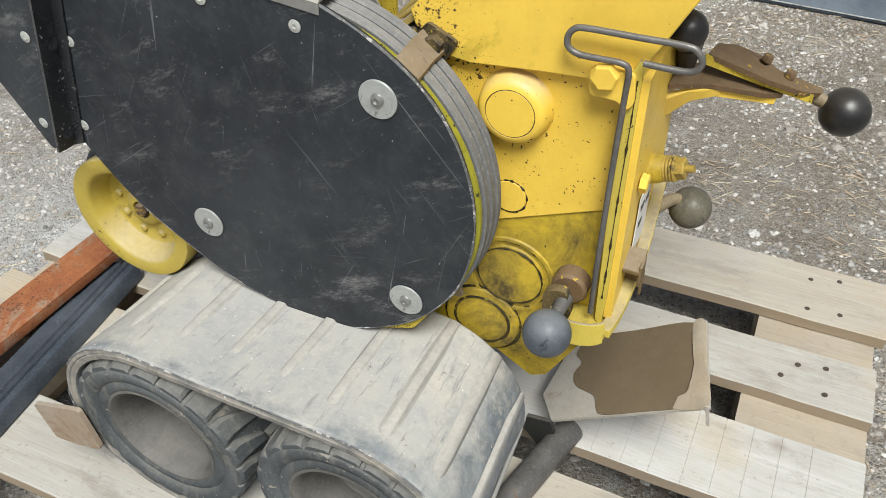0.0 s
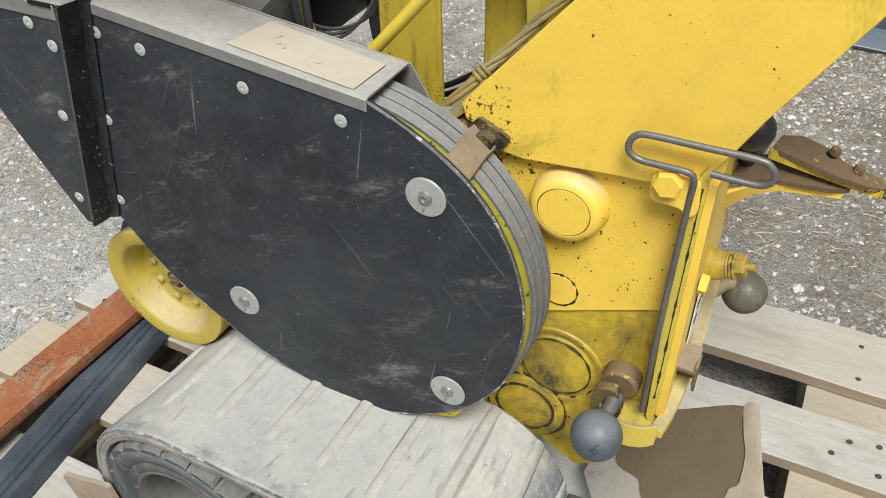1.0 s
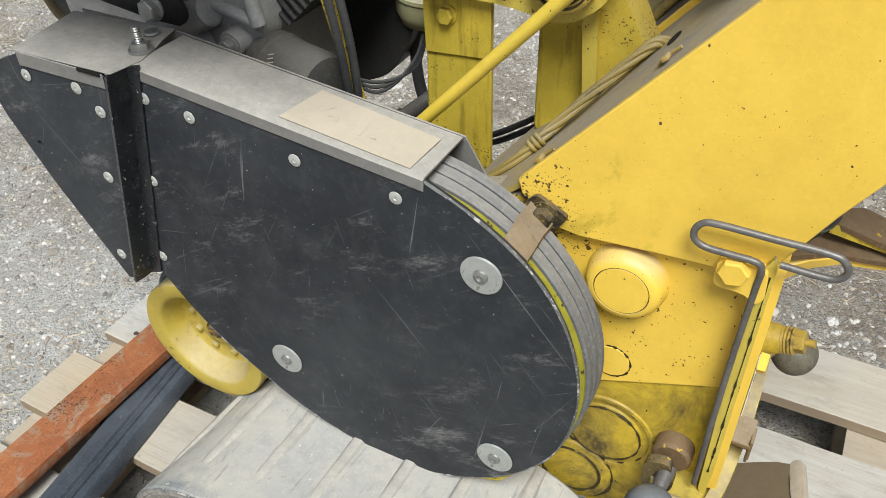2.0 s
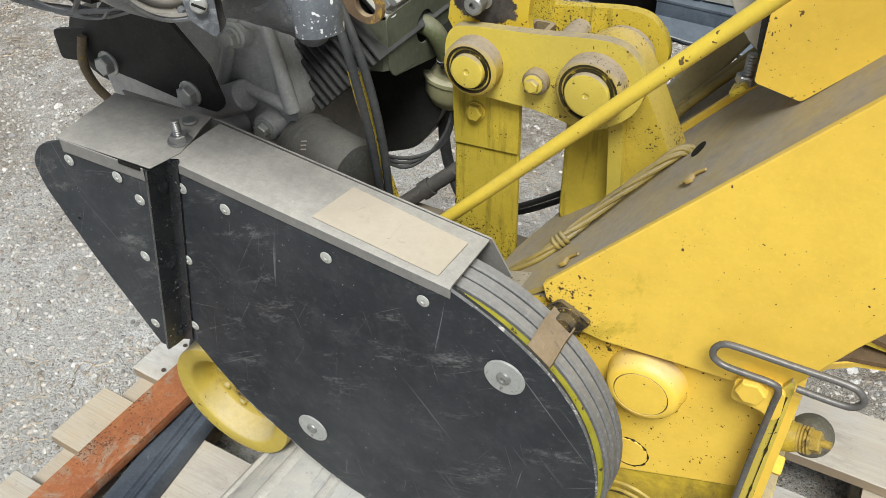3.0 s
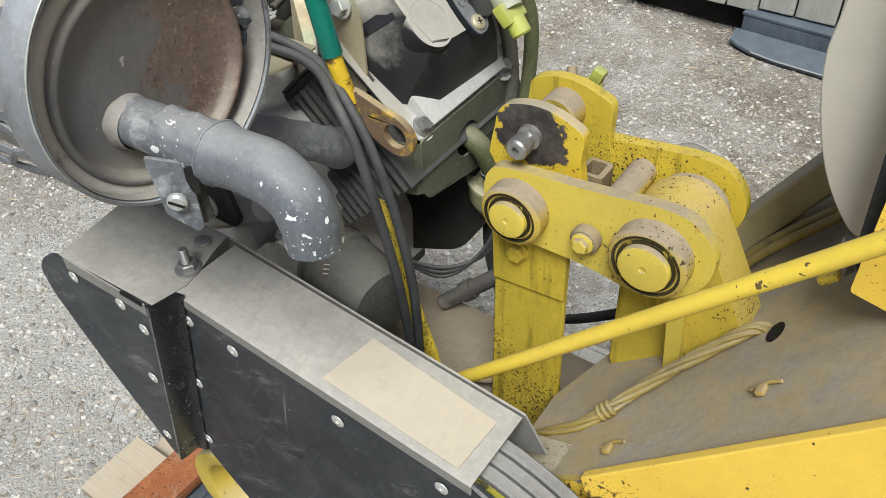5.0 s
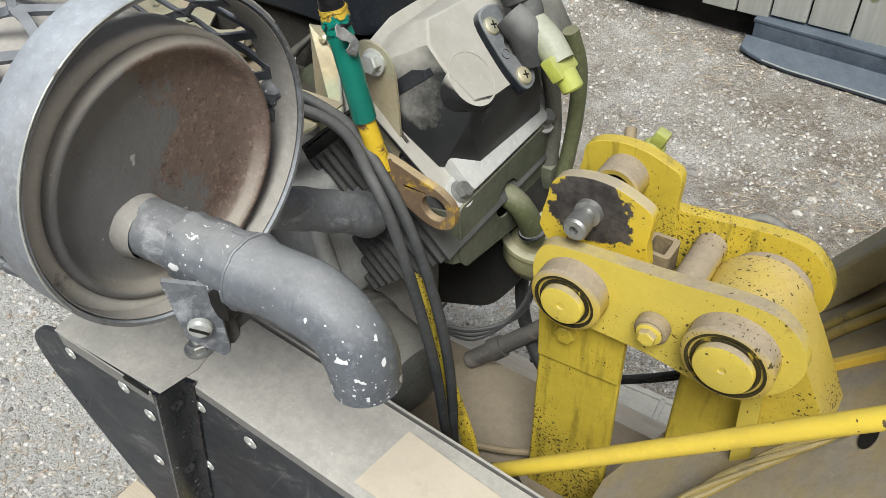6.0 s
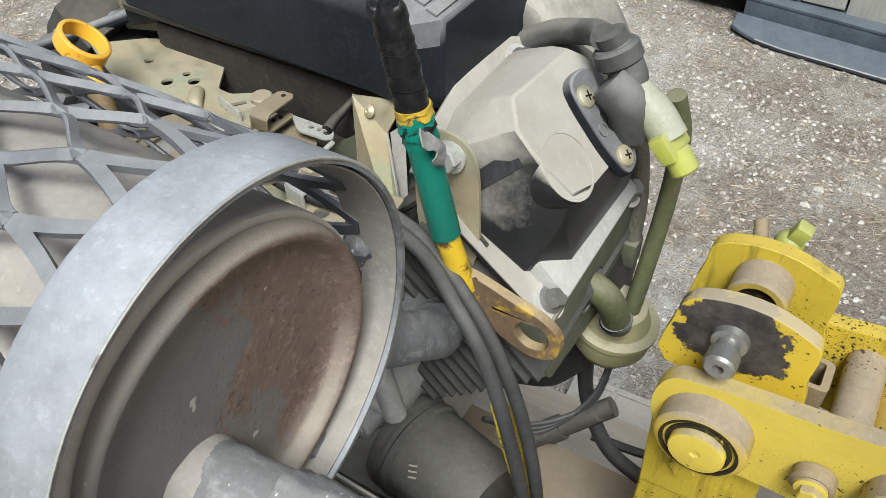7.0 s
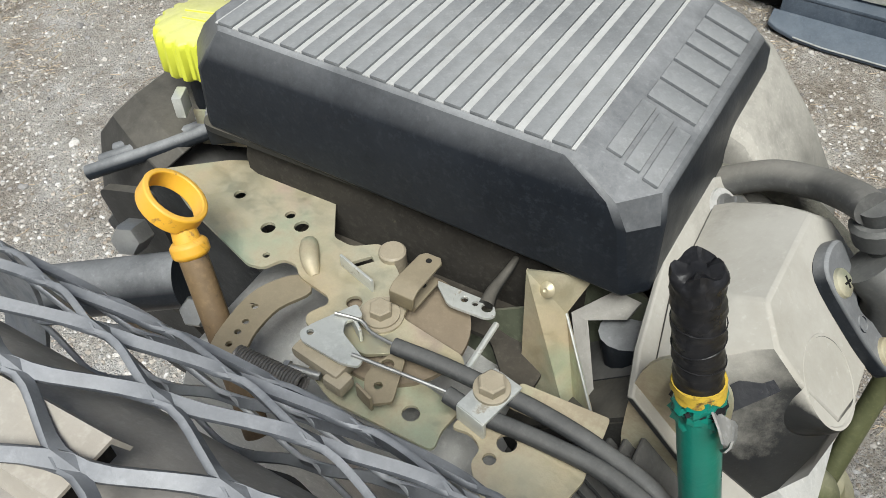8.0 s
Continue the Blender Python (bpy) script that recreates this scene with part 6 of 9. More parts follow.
    deck_plate = part("foot_plate", mud, dusty_plate, body, "sloping dusty steel foot plate")
    dirt = B()
    patch = smooth_outline([(0.02, 0.01), (0.50, 0.008), (0.91, 0.012), (0.905, 0.3), (0.915, 0.5), (0.89, 0.75), (0.87, 0.97), (0.60, 0.992), (0.37, 0.990), (0.31, 0.93), (0.27, 0.76), (0.12, 0.62), (0.08, 0.46), (0.12, 0.34), (0.06, 0.22), (0.07, 0.10)], 4)
    base = [A0.lerp(B0, s).lerp(D0.lerp(C0, s), t) + nrm * 0.0004 for s, t in patch]
    ring_sweep(dirt, [base, [p + nrm * 0.0012 for p in base]])
    part("mud_patch", dirt, brown_mud, deck_plate, "flat patch of brown dried mud")
    crust = B()
    cake = smooth_outline([(0.915, 0.006), (0.995, 0.006), (1.0, 0.3), (0.998, 0.6), (0.998, 0.985), (0.80, 0.992), (0.865, 0.93), (0.895, 0.75), (0.92, 0.52), (0.91, 0.3)], 4)
    low = [A0.lerp(B0, a).lerp(D0.lerp(C0, a), b) + nrm * 0.0002 for a, b in cake]
    mid = sum(low, V(0, 0, 0)) / len(low)
    ring_sweep(crust, [low, [p + nrm * (0.0016 + 0.001 * noise.noise(p * 90)) for p in low], [p.lerp(mid, 0.25) + nrm * (0.0030 + 0.0014 * noise.noise(p * 120)) for p in low]])
    part("soil_crust", crust, light_soil, deck_plate, "caked pale soil along the edge")
    part("lip", ring_sweep(B(), [[B0, C0, C0 + V(0.006, 0, -0.03), B0 + V(0.006, 0, -0.03)], [B0 - V(0.004, 0, 0), C0 - V(0.004, 0, 0), C0 + V(0.002, 0, -0.03), B0 + V(0.002, 0, -0.03)]]), dusty_plate, deck_plate)
    gus = plate(B(), [(0.120, 0.200), (0.152, 0.204), (0.170, 0.150), (0.140, 0.148), (0.118, 0.175)], 0.006, (0, 0.118, 0))
    part("gusset", gus, black_metal, body)
    part("leg_tube", rod(B(), (0.172, 0.150, 0.165), (0.118, -0.06, 0.166), 0.019, seg=24), dark_rod, body, "dark round leg tube on the pallet")
    return body


yoke_brown = surface("rusty_brown_steel", (0.135, 0.085, 0.045), (0.18, 0.115, 0.06), 0.6, dust=0.25, dust_colour=(0.26, 0.20, 0.13), stain=(0.055, 0.038, 0.025), stain_cut=0.58, stain_soft=0.12, stain_scale=24, chips=(0.42, 0.29, 0.04), chip_cut=0.72, chip_scale=140)
brown_dirty = surface("brown_grimy_steel", (0.144, 0.097, 0.043), (0.187, 0.130, 0.065), 0.7, dust=0.4, stain=(0.058, 0.043, 0.029), stain_cut=0.62, stain_scale=40)
machine = make_body()


# ---- yellow wheel behind the guard ----
def make_wheel():
    wheel = thing("drive_wheel", (-0.358, 0.02, 0.449), "dusty yellow bolted disc wheel", "wheel")
    c = V(-0.358, 0.020, 0.449)
    prof = [(0.0, 0.020), (0.053, 0.020), (0.0555, 0.0185), (0.0575, 0.012), (0.061, -0.006), (0.063, -0.0095), (0.066, -0.011), (0.079, -0.0125), (0.082, -0.012), (0.083, -0.010), (0.083, 0.012), (0.074, 0.026), (0.0, 0.028)]
    disc = part("disc", lathe(B(), prof, c, (0, 1, 0), 72, caps=False), wheel_paint, wheel, "dished yellow steel disc")
    part("tyre", lathe(B(), [(0.070, 0.013), (0.086, 0.014), (0.092, 0.020), (0.093, 0.050), (0.086, 0.056), (0.06, 0.056)], c, (0, 1, 0), 56, caps=False), tyre_rubber, wheel, "narrow black rubber tyre")
    bolt = mesh_of("bolt", lathe(B(), [(0.0052, 0), (0.0050, 0.003), (0.003, 0.0048), (0, 0.005)], (0, 0, 0), (0, -1, 0), 12), wheel_paint)
    for i in range(9):
        a = 2 * math.pi * (i + 0.2) / 9
        piece("bolt", bolt, disc, Matrix.Translation(c + V(0.041 * math.cos(a), 0.0198, 0.041 * math.sin(a))))
    part("hub_boss", lathe(B(), [(0.026, 0.0), (0.024, 0.006), (0.020, 0.010), (0.012, 0.011), (0.012, 0.004), (0.0, 0.004)], c + V(0, 0.020, 0), (0, -1, 0), 36, caps=False), wheel_paint, wheel)
    part("hub", hex_bolt(B(), c + V(0, 0.014, 0), (0, -1, 0), 0.009, 0.008), rusty_lever, wheel, "rusty hub nut")
    part("axle", rod(B(), c + V(0, 0.03, 0), c + V(0, 0.10, 0), 0.02), soft_dark, wheel)


make_wheel()


# ---- lift linkage ----
def make_linkage():
    link = thing("lift_linkage", (-0.06, 0.20, 0.62), "yellow lift linkage with pinned side links", "linkage")
    ll = smooth_outline([(-0.146, 0.885), (-0.140, 0.905), (-0.122, 0.912), (-0.06, 0.918), (0.0, 0.925), (0.024, 0.916), (0.036, 0.893), (0.028, 0.866), (0.004, 0.846), (-0.018, 0.842), (-0.058, 0.848), (-0.118, 0.850), (-0.141, 0.864)], 4)
    front = part("side_link", plate(B(), ll, 0.010, (0, 0.166, 0)), link_paint, link, "yellow side link with chipped edges", 0.0012)
    back = part("side_link", plate(B(), [(x - 0.004, z - 0.005) for x, z in ll], 0.010, (0, 0.240, 0)), yellow_worn, link, "", 0.0012)
    for c, r, y in (((-0.114, 0.880), 0.0255, 0.148), ((-0.006, 0.885), 0.029, 0.147)):
        p = V(c[0], 0.167, c[1])
        pin = part("pin", lathe(B(), [(r, 0), (r, 0.0145), (r - 0.002, 0.0165), (r - 0.004, 0.017), (r - 0.0045, 0.0155), (0, 0.0155)], p, (0, -1, 0), 48), pin_collar, front, "dusty bearing collar")
        for ra, rb in ((0.0035, 0.0060), (0.0075, 0.0100)):
            part("bearing_ring", lathe(B(), [(r - ra, 0.0157), (r - ra - 0.0004, 0.0172), (r - rb + 0.0004, 0.0172), (r - rb, 0.0157)], p, (0, -1, 0), 48, caps=False), bearing, pin)
        part("pin_end", lathe(B(), [(r - 0.0102, 0.015), (r - 0.0102, 0.0205), (r - 0.0108, 0.0213), (r - 0.0122, 0.0216), (0.0028, 0.0216), (0.002, 0.0208), (0, 0.0207)], p, (0, -1, 0), 40), link_paint, pin, "round yellow pin end")
    b = B()
    rod(b, (-0.056, 0.167, 0.878), (-0.056, 0.157, 0.878), 0.0115, bevel=0.002)
    part("bush", b, dirty_collar, front)
    part("bolt", hex_bolt(B(), (-0.056, 0.157, 0.878), (0, -1, 0), 0.0062, 0.005, 0.0085, 0.4), link_paint, front)
    part("bolt", hex_bolt(B(), (-0.119, 0.1755, 0.826), (0, -1, 0), 0.0082, 0.006, 0.0098), yellow_worn, link)
    # left upright with a step near its top
    u = B()
    plate(u, [(-0.145, 0.890), (-0.077, 0.905), (-0.076, 0.790), (-0.074, 0.60), (-0.145, 0.60), (-0.143, 0.785)], 0.006, (0, 0.178, 0))
    part("upright", u, yellow_worn, link, "chipped yellow upright bar", 0.0015)
    part("upright_lap", plate(B(), [(-0.145, 0.865), (-0.0765, 0.865), (-0.0755, 0.790), (-0.1425, 0.785)], 0.003, (0, 0.1755, 0)), yellow_worn, link, "", 0.0008)
    # clevis ears
    ear = smooth_outline([(-0.148, 0.895), (-0.149, 0.930), (-0.143, 0.948), (-0.125, 0.956), (-0.105, 0.957), (-0.086, 0.951), (-0.076, 0.943), (-0.077, 0.920), (-0.079, 0.895)], 3)
    part("clevis_ear", plate(B(), ear, 0.009, (0, 0.186, 0)), scorched_yellow, link, "yellow ear rubbed black round its pin", 0.001)
    ear2 = smooth_outline([(-0.147, 0.885), (-0.147, 0.932), (-0.143, 0.948), (-0.124, 0.9555), (-0.104, 0.9555), (-0.087, 0.950), (-0.0765, 0.943), (-0.0765, 0.915), (-0.0768, 0.885)], 3)
    part("clevis_ear", plate(B(), ear2, 0.009, (0, 0.233, 0)), yellow_worn, link, "yellow ear speckled with black grease", 0.001)
    bush = [(0.0165, 0.0), (0.0165, 0.0175), (0.0150, 0.0192), (0.0115, 0.0192), (0.0110, 0.012), (0.0, 0.012)]
    part("spacer", lathe(B(), bush, (-0.114, 0.2335, 0.932), (0, -1, 0), 36), pin_collar, link, "dusty pivot bush")
    part("bore", rod(B(), (-0.114, 0.2215, 0.932), (-0.114, 0.2205, 0.932), 0.0108), bearing, link)
    s = B()
    lathe(s, [(0.010, 0), (0.0095, 0.004), (0.0062, 0.005), (0.0062, 0.010), (0.0085, 0.012), (0.0085, 0.021), (0.007, 0.0225), (0.003, 0.0225), (0.003, 0.018), (0, 0.018)], (-0.118, 0.186, 0.931), (0, -1, 0), 24)
    part("grease_nipple", s, steel, link, "bright grooved steel pin end")
    part("far_stud", rod(B(), (-0.121, 0.250, 0.930), (-0.128, 0.267, 0.945), 0.0042), dirty_collar, link)
    k = B()
    ball(k, (-0.110, 0.268, 0.934), 0.0085, 14, 10)
    box(k, (-0.106, 0.268, 0.944), (0.010, 0.010, 0.012), Matrix.Rotation(radians(20), 3, "Y"), 0.002)
    part("yellow_fitting", k, dull_lime, link)
    ch = plate(B(), rounded([(-0.0845, 0.1985), (-0.0645, 0.1985), (-0.0645, 0.2210), (-0.0845, 0.2210)], 0.004), -0.045, (0, 0, 0.9045), (1, 0, 0), (0, 1, 0), holes=[rounded([(-0.0815, 0.2015), (-0.0690, 0.2015), (-0.0690, 0.2180), (-0.0815, 0.2180)], 0.002)])
    part("channel", ch, dirty_collar, link, "short dusty square tube", 0.0008)
    part("cross_tube", rod(B(), (-0.049, 0.176, 0.893), (-0.049, 0.240, 0.893), 0.0110), pin_collar, link)
    # riser welded to the arm
    head = smooth_outline([(-0.044, 0.868), (-0.038, 0.890), (-0.020, 0.905), (0.0, 0.907), (0.016, 0.897), (0.030, 0.876), (0.044, 0.850), (0.062, 0.815), (0.068, 0.800), (0.040, 0.778), (0.020, 0.775), (0.012, 0.80), (0.0, 0.83), (-0.03, 0.85)], 4)
    part("riser", plate(B(), head, 0.040, (0, 0.192, 0)), riser_paint, link, "thick dusty yellow riser", 0.004)
    part("riser_web", plate(B(), [(-0.040, 0.87), (0.012, 0.85), (0.026, 0.770), (-0.034, 0.705), (-0.040, 0.72)], 0.012, (0, 0.200, 0)), yellow_worn, link, "flat yellow web", 0.002)
    part("riser_fin", plate(B(), [(0.004, 0.85), (0.017, 0.85), (0.024, 0.765), (0.012, 0.755)], 0.020, (0, 0.1825, 0)), link_paint, link, "", 0.001)
    part("collar", lathe(B(), [(0.026, 0), (0.029, 0.003), (0.029, 0.006), (0.026, 0.008)], (-0.006, 0.232, 0.878), (0, 1, 0), 40), pin_collar, link)
    part("hose", tube(B(), [(-0.050, 0.262, 0.860), (-0.046, 0.270, 0.884), (-0.030, 0.278, 0.898), (-0.010, 0.278, 0.893), (0.002, 0.274, 0.876), (0.004, 0.27, 0.84), (0.0, 0.27, 0.79)], 0.0045, 12), grey_hose, link, "looped grey hose behind the links")
    # dusty floor pan under the linkage
    pan = B()
    plate(pan, [(-0.40, 0.09), (-0.02, 0.09), (0.03, 0.20), (0.03, 0.279), (-0.54, 0.279), (-0.54, 0.09)], 0.006, (0, 0, 0.60), (1, 0, 0), (0, 1, 0), holes=[circle(-0.165, 0.150, 0.028, 24)])
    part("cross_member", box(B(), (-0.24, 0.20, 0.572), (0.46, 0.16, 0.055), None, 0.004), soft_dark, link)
    part("floor_pan", pan, dusty_floor, link, "dust-covered floor pan")
    for dy, dz in ((0, 0), (0.012, -0.016)):
        part("hose", tube(B(), [(-0.21, 0.30 + dy, 0.61 + dz), (-0.15, 0.305 + dy, 0.615 + dz), (-0.09, 0.31 + dy, 0.65 + dz), (-0.03, 0.315 + dy, 0.70 + dz), (0.04, 0.32 + dy, 0.76 + dz)], 0.0036, 10), rubber_hose, link, "black hydraulic hose")
    part("wire", tube(B(), [(-0.30, 0.16, 0.622), (-0.24, 0.165, 0.618), (-0.18, 0.18, 0.620), (-0.13, 0.20, 0.628)], 0.0035, 8), dirty_collar, link)
    return link


make_linkage()


# ---- muffler with perforated guard ----
MUFFLER = V(0, -0.012, 1.038)


def make_muffler():
    muf = thing("muffler", (-0.38, -0.012, 0.96), "rusty dusty muffler inside an expanded-metal guard", "muffler")
    c = MUFFLER.copy()
    cap_at, band_at = V(0.0078, -0.0224, 1.0461), V(0, -0.0210, 1.0552)
    part("muffler_can", lathe(B(), [(0.0600, -0.2500), (0.0640, -0.2560), (0.0655, -0.2650), (0.0665, -0.2800), (0.0672, -0.300), (0.0680, -0.500), (0.061, -0.512), (0.0, -0.515)], c + V(0, -0.010, 0.006), (1, 0, 0), 72, caps=False), muffler_skin, muf, "dusty muffler can")
    lip = [(0.0675, -0.262), (0.0690, -0.2540), (0.0686, -0.2495), (0.0674, -0.2465), (0.0656, -0.2452), (0.0636, -0.2458), (0.0620, -0.2480), (0.0606, -0.2510), (0.0586, -0.2528), (0.045, -0.2535), (0.0, -0.2530)]
    part("end_cap", lathe(B(), [(0.937 * u, v) for u, v in lip], cap_at + V(0, -0.0049, -0.0086), (1, -0.02, -0.035), 72, caps=False), cap_rust, muf, "end cap half grey, half red rust", smooth=80)
    lean, loops = V(0, -0.0054, 0.0022), []
    for t, x, r0, r1 in ((0.0, -0.2500, 0.0630, 0.0), (0.0, -0.2425, 0.0635, 0.0), (0.35, -0.2412, 0.0635, 0.0698), (0.85, -0.2404, 0.0635, 0.0698), (1.0, -0.2425, 0.0, 0.0698), (1.0, -0.2620, 0.0, 0.0698)):
        mid, rad = V(x, cap_at.y, cap_at.z) + lean * t, r0 * (1 - t) + r1 * t
        loops.append([mid + V(0, rad * math.sin(w), rad * math.cos(w)) for w in (2 * math.pi * k / 72 for k in range(72))])
    shoulder = ring_sweep(B(), loops, True, False)
    part("cap_shoulder", shoulder, shoulder_dust, muf, "dusty sloping shoulder round the end cap", smooth=80)
    band = part("guard_band", ring_band(band_at, -0.2535, -0.2295, 0.0778, 0.0803), galvanised, muf, "weathered galvanised guard band")
    part("mesh_edge", ring_band(band_at, -0.2535, -0.2315, 0.0765, 0.0775), muffler_skin, muf, "dusty solid edge of the mesh")
    edge_line = [band_at + V(-0.2295, 0.0796 * math.sin(w), 0.0796 * math.cos(w)) for w in (radians(k * 4) for k in range(-28, 16))]
    part("rubbed_edge", tube(B(), edge_line, lambda t: 0.0005 + 0.0004 * max(0.0, noise.noise(V(t * 50, 3.3, 0))), 6, 1), worn_washer, band, "rubbed bright edge")
    part("guard_band", ring_band(c, -0.545, -0.520, 0.0825, 0.0850), galvanised, muf)
    for a, p in ((62, V(-0.250, 0.0570, 1.0470)), (178, V(-0.246, -0.0330, 0.9800)), (150, V(-0.246, 0.0060, 0.9830))):
        lump = ball(B(), (0, 0, 0), 0.0060, 18, 12)
        for v in lump.verts:
            k = 1 + 0.4 * noise.noise(v.co * 260 + V(a, 0, 0))
            v.co = p + V(v.co.x * 1.3 * k, v.co.y * 1.2 * k, v.co.z * 1.1 * k)
        part("weld_tab", lump, pipe_metal, muf, "lumpy weld between can and guard")

    def on_guard(x, a, r0):
        """Point on the mesh, which narrows and rises into the band at its front."""
        f = min(1.0, max(0.0, (-0.258 - x) / 0.075))
        f = f * f * (3 - 2 * f)
        return V(x, 0, 0) + V(0, band_at.y, band_at.z).lerp(V(0, c.y, c.z), f) + V(0, math.sin(a), math.cos(a)) * (0.0770 + (r0 - 0.0770) * f)

    # expanded metal: diamonds 70 mm along and 19 degrees round, strands set on edge
    strands = B()
    half, dx, r = radians(180 / 19), 0.0350, 0.0828
    for k in range(-19, 19):
        for i in range(0, 8):
            if (k + i) % 2:
                continue
            x, a = -0.281 - dx * i, half * k + radians(1.6)
            for sgn in (1, -1):
                xa, aa = x - dx, a + sgn * half
                if xa < -0.545:
                    continue
                n = 7
                rings = []
                for j in range(n + 1):
                    t = j / n
                    e = t * t * (3 - 2 * t)
                    px, pa = x + (xa - x) * t, a + (aa - a) * (0.32 * t + 0.68 * e)
                    out = V(0, math.sin(pa), math.cos(pa))
                    way = V(-dx, sgn * half * r * math.cos(pa), -sgn * half * r * math.sin(pa)).normalized()
                    wide = way.cross(out).normalized()
                    wide = wide if wide.x > 0 else -wide
                    lean = 0.75 * (1 - abs(2 * t - 1) ** 4)
                    wide, out = (wide * math.cos(lean) - out * math.sin(lean), out * math.cos(lean) + wide * math.sin(lean))
                    p = on_guard(px, pa, r)
                    hw, ht = 0.0021 + 0.0009 * abs(2 * t - 1) ** 3, 0.0010
                    rings.append([p + wide * hw, p + wide * hw * 0.8 + out * ht, p - wide * hw * 0.8 + out * ht, p - wide * hw, p - wide * hw * 0.8 - out * ht, p + wide * hw * 0.8 - out * ht])
                ring_sweep(strands, rings)
    for k in range(-19, 19):
        if k % 2:
            continue
        a = half * k + radians(1.6)
        for sgn in (1, -1):
            aa = a + sgn * half * 0.92
            rings = []
            for t in (0, 0.3, 0.55, 0.75, 1):
                pa = a + (aa - a) * t * (0.4 + 0.6 * t)
                out = V(0, math.sin(pa), math.cos(pa))
                p = on_guard(-0.281 + 0.034 * t, pa, r)
                wide = V(0, math.cos(pa), -math.sin(pa))
                rings.append([p + wide * 0.0024 + out * 0.0011, p + wide * 0.0024 - out * 0.0011, p - wide * 0.0024 - out * 0.0011, p - wide * 0.0024 + out * 0.0011])
            ring_sweep(strands, rings)
    part("mesh_guard", strands, mesh_steel, muf, "expanded-metal mesh guard", smooth=50)
    # outlet pipe
    inner = [(-0.262, -0.043, 1.027), (-0.236, -0.041, 1.0275), (-0.210, -0.0395, 1.0275), (-0.192, -0.0385, 1.0275)]
    pipe = part("outlet_pipe", tube(B(), inner, 0.0143, 32, 6), pipe_metal, muf, "sooty exhaust outlet pipe")
    rings = []
    for i in range(9):
        t = i / 8
        base = V(-0.2560 + 0.0185 * t, -0.0427 + 0.0005 * t, 1.027)
        rings.append([base + V(0, math.cos(w), math.sin(w)) * (0.0143 + 0.0052 * (1 - t) ** 1.3 * (1 + 0.45 * noise.noise(V(2 * math.cos(w), 2 * math.sin(w), 3 * t)))) for w in (2 * math.pi * k / 36 for k in range(36))])
    part("weld_bead", ring_sweep(B(), rings, True, False), muffler_skin, pipe, "lumpy weld bead at the pipe root")
    bend = [(-0.1790, -0.0380, 1.0275), (-0.170, -0.0374, 1.0275), (-0.158, -0.0365, 1.0275), (-0.143, -0.036, 1.0265), (-0.129, -0.0365, 1.0205), (-0.1205, -0.0375, 1.009), (-0.1180, -0.0385, 0.9935)]
    dent = lambda t: 0.0161 + 0.0018 * max(0.0, 1 - t * 8) + 0.0003 * math.sin(17 * t) + 0.0004 * math.sin(5.1 * t)
    elbow = part("elbow", tube(B(), bend, dent, 36, 9, caps=False), elbow_metal, muf, "scuffed grey exhaust elbow")
    mouth = V(-0.1788, -0.0380, 1.0275)
    lip = [mouth + V(0.0012 * noise.noise(V(3 * math.cos(w), 3 * math.sin(w), 2)), 0.0175 * math.cos(w), 0.0175 * math.sin(w)) for w in (2 * math.pi * k / 40 for k in range(41))]
    part("elbow_lip", tube(B(), lip, 0.0011, 8, 1, False), elbow_metal, elbow, "ragged open end of the elbow")
    # dark plug that paints the shade inside the elbow's open end
    part("bore_shade", tube(B(), [V(-0.1196, -0.0380, 1.003), V(-0.1180, -0.0385, 0.9936)], 0.0140, 28, 2, False), soft_dark, elbow)
    # clamped sleeve, split on its lower side and crumpled along the joint
    rings = []
    for i in range(13):
        t = i / 12
        base = V(-0.2150 + 0.040 * t, -0.0398 + 0.0022 * t, 1.0275)
        row = []
        for k in range(48):
            w = 2 * math.pi * k / 48
            n = noise.noise(V(3.2 * math.cos(w), 3.2 * math.sin(w), 7 * t))
            edge = max(0.0, abs(2 * t - 1) - 0.72) / 0.28
            rr = 0.0162 + 0.0014 * n + 0.0014 * edge * noise.noise(V(7 * math.cos(w), 7 * math.sin(w), 2.0))
            row.append(base + V(0.0030 * noise.noise(V(2.4 * math.cos(w), 2.4 * math.sin(w), 9.0)) * edge * (1 if t > 0.5 else -1), rr * math.cos(w), rr * math.sin(w)))
        rings.append(row)
    inside = [[b + (v - b) * 0.93 for v in row] for row, b in ((rings[-1], V(-0.175, -0.0376, 1.0275)), (rings[0], V(-0.215, -0.0398, 1.0275)))]
    sleeve = part("clamp_sleeve", ring_sweep(B(), rings + inside, True, False), elbow_metal, muf, "crumpled clamp sleeve round the pipe joint", smooth=50)
    gap = [(-0.1875, 1.0265), (-0.1800, 1.0285), (-0.1775, 1.0210), (-0.1780, 1.0125), (-0.1850, 1.0110), (-0.1880, 1.0180)]
    # dark plate laid on the sleeve as the shade in its split
    part("split", plate(B(), rounded(gap, 0.002), 0.008, (0, -0.0562, 0)), soft_dark, sleeve, "dark patch painted as the shade in the sleeve split")
    tab_u, tab_n = V(0.775, 0.632, 0), V(0.632, -0.775, 0)
    face = rounded([(-0.0035, 1.032), (0.018, 1.026), (0.0175, 0.984), (0.0140, 0.9805), (-0.0005, 0.9945)], 0.002)
    part("clamp_tab", plate(B(), face, 0.0024, (-0.2020, -0.0640, 0), tab_u, (0, 0, 1)), pipe_metal, muf, "grey steel clamp tab", 0.0006)
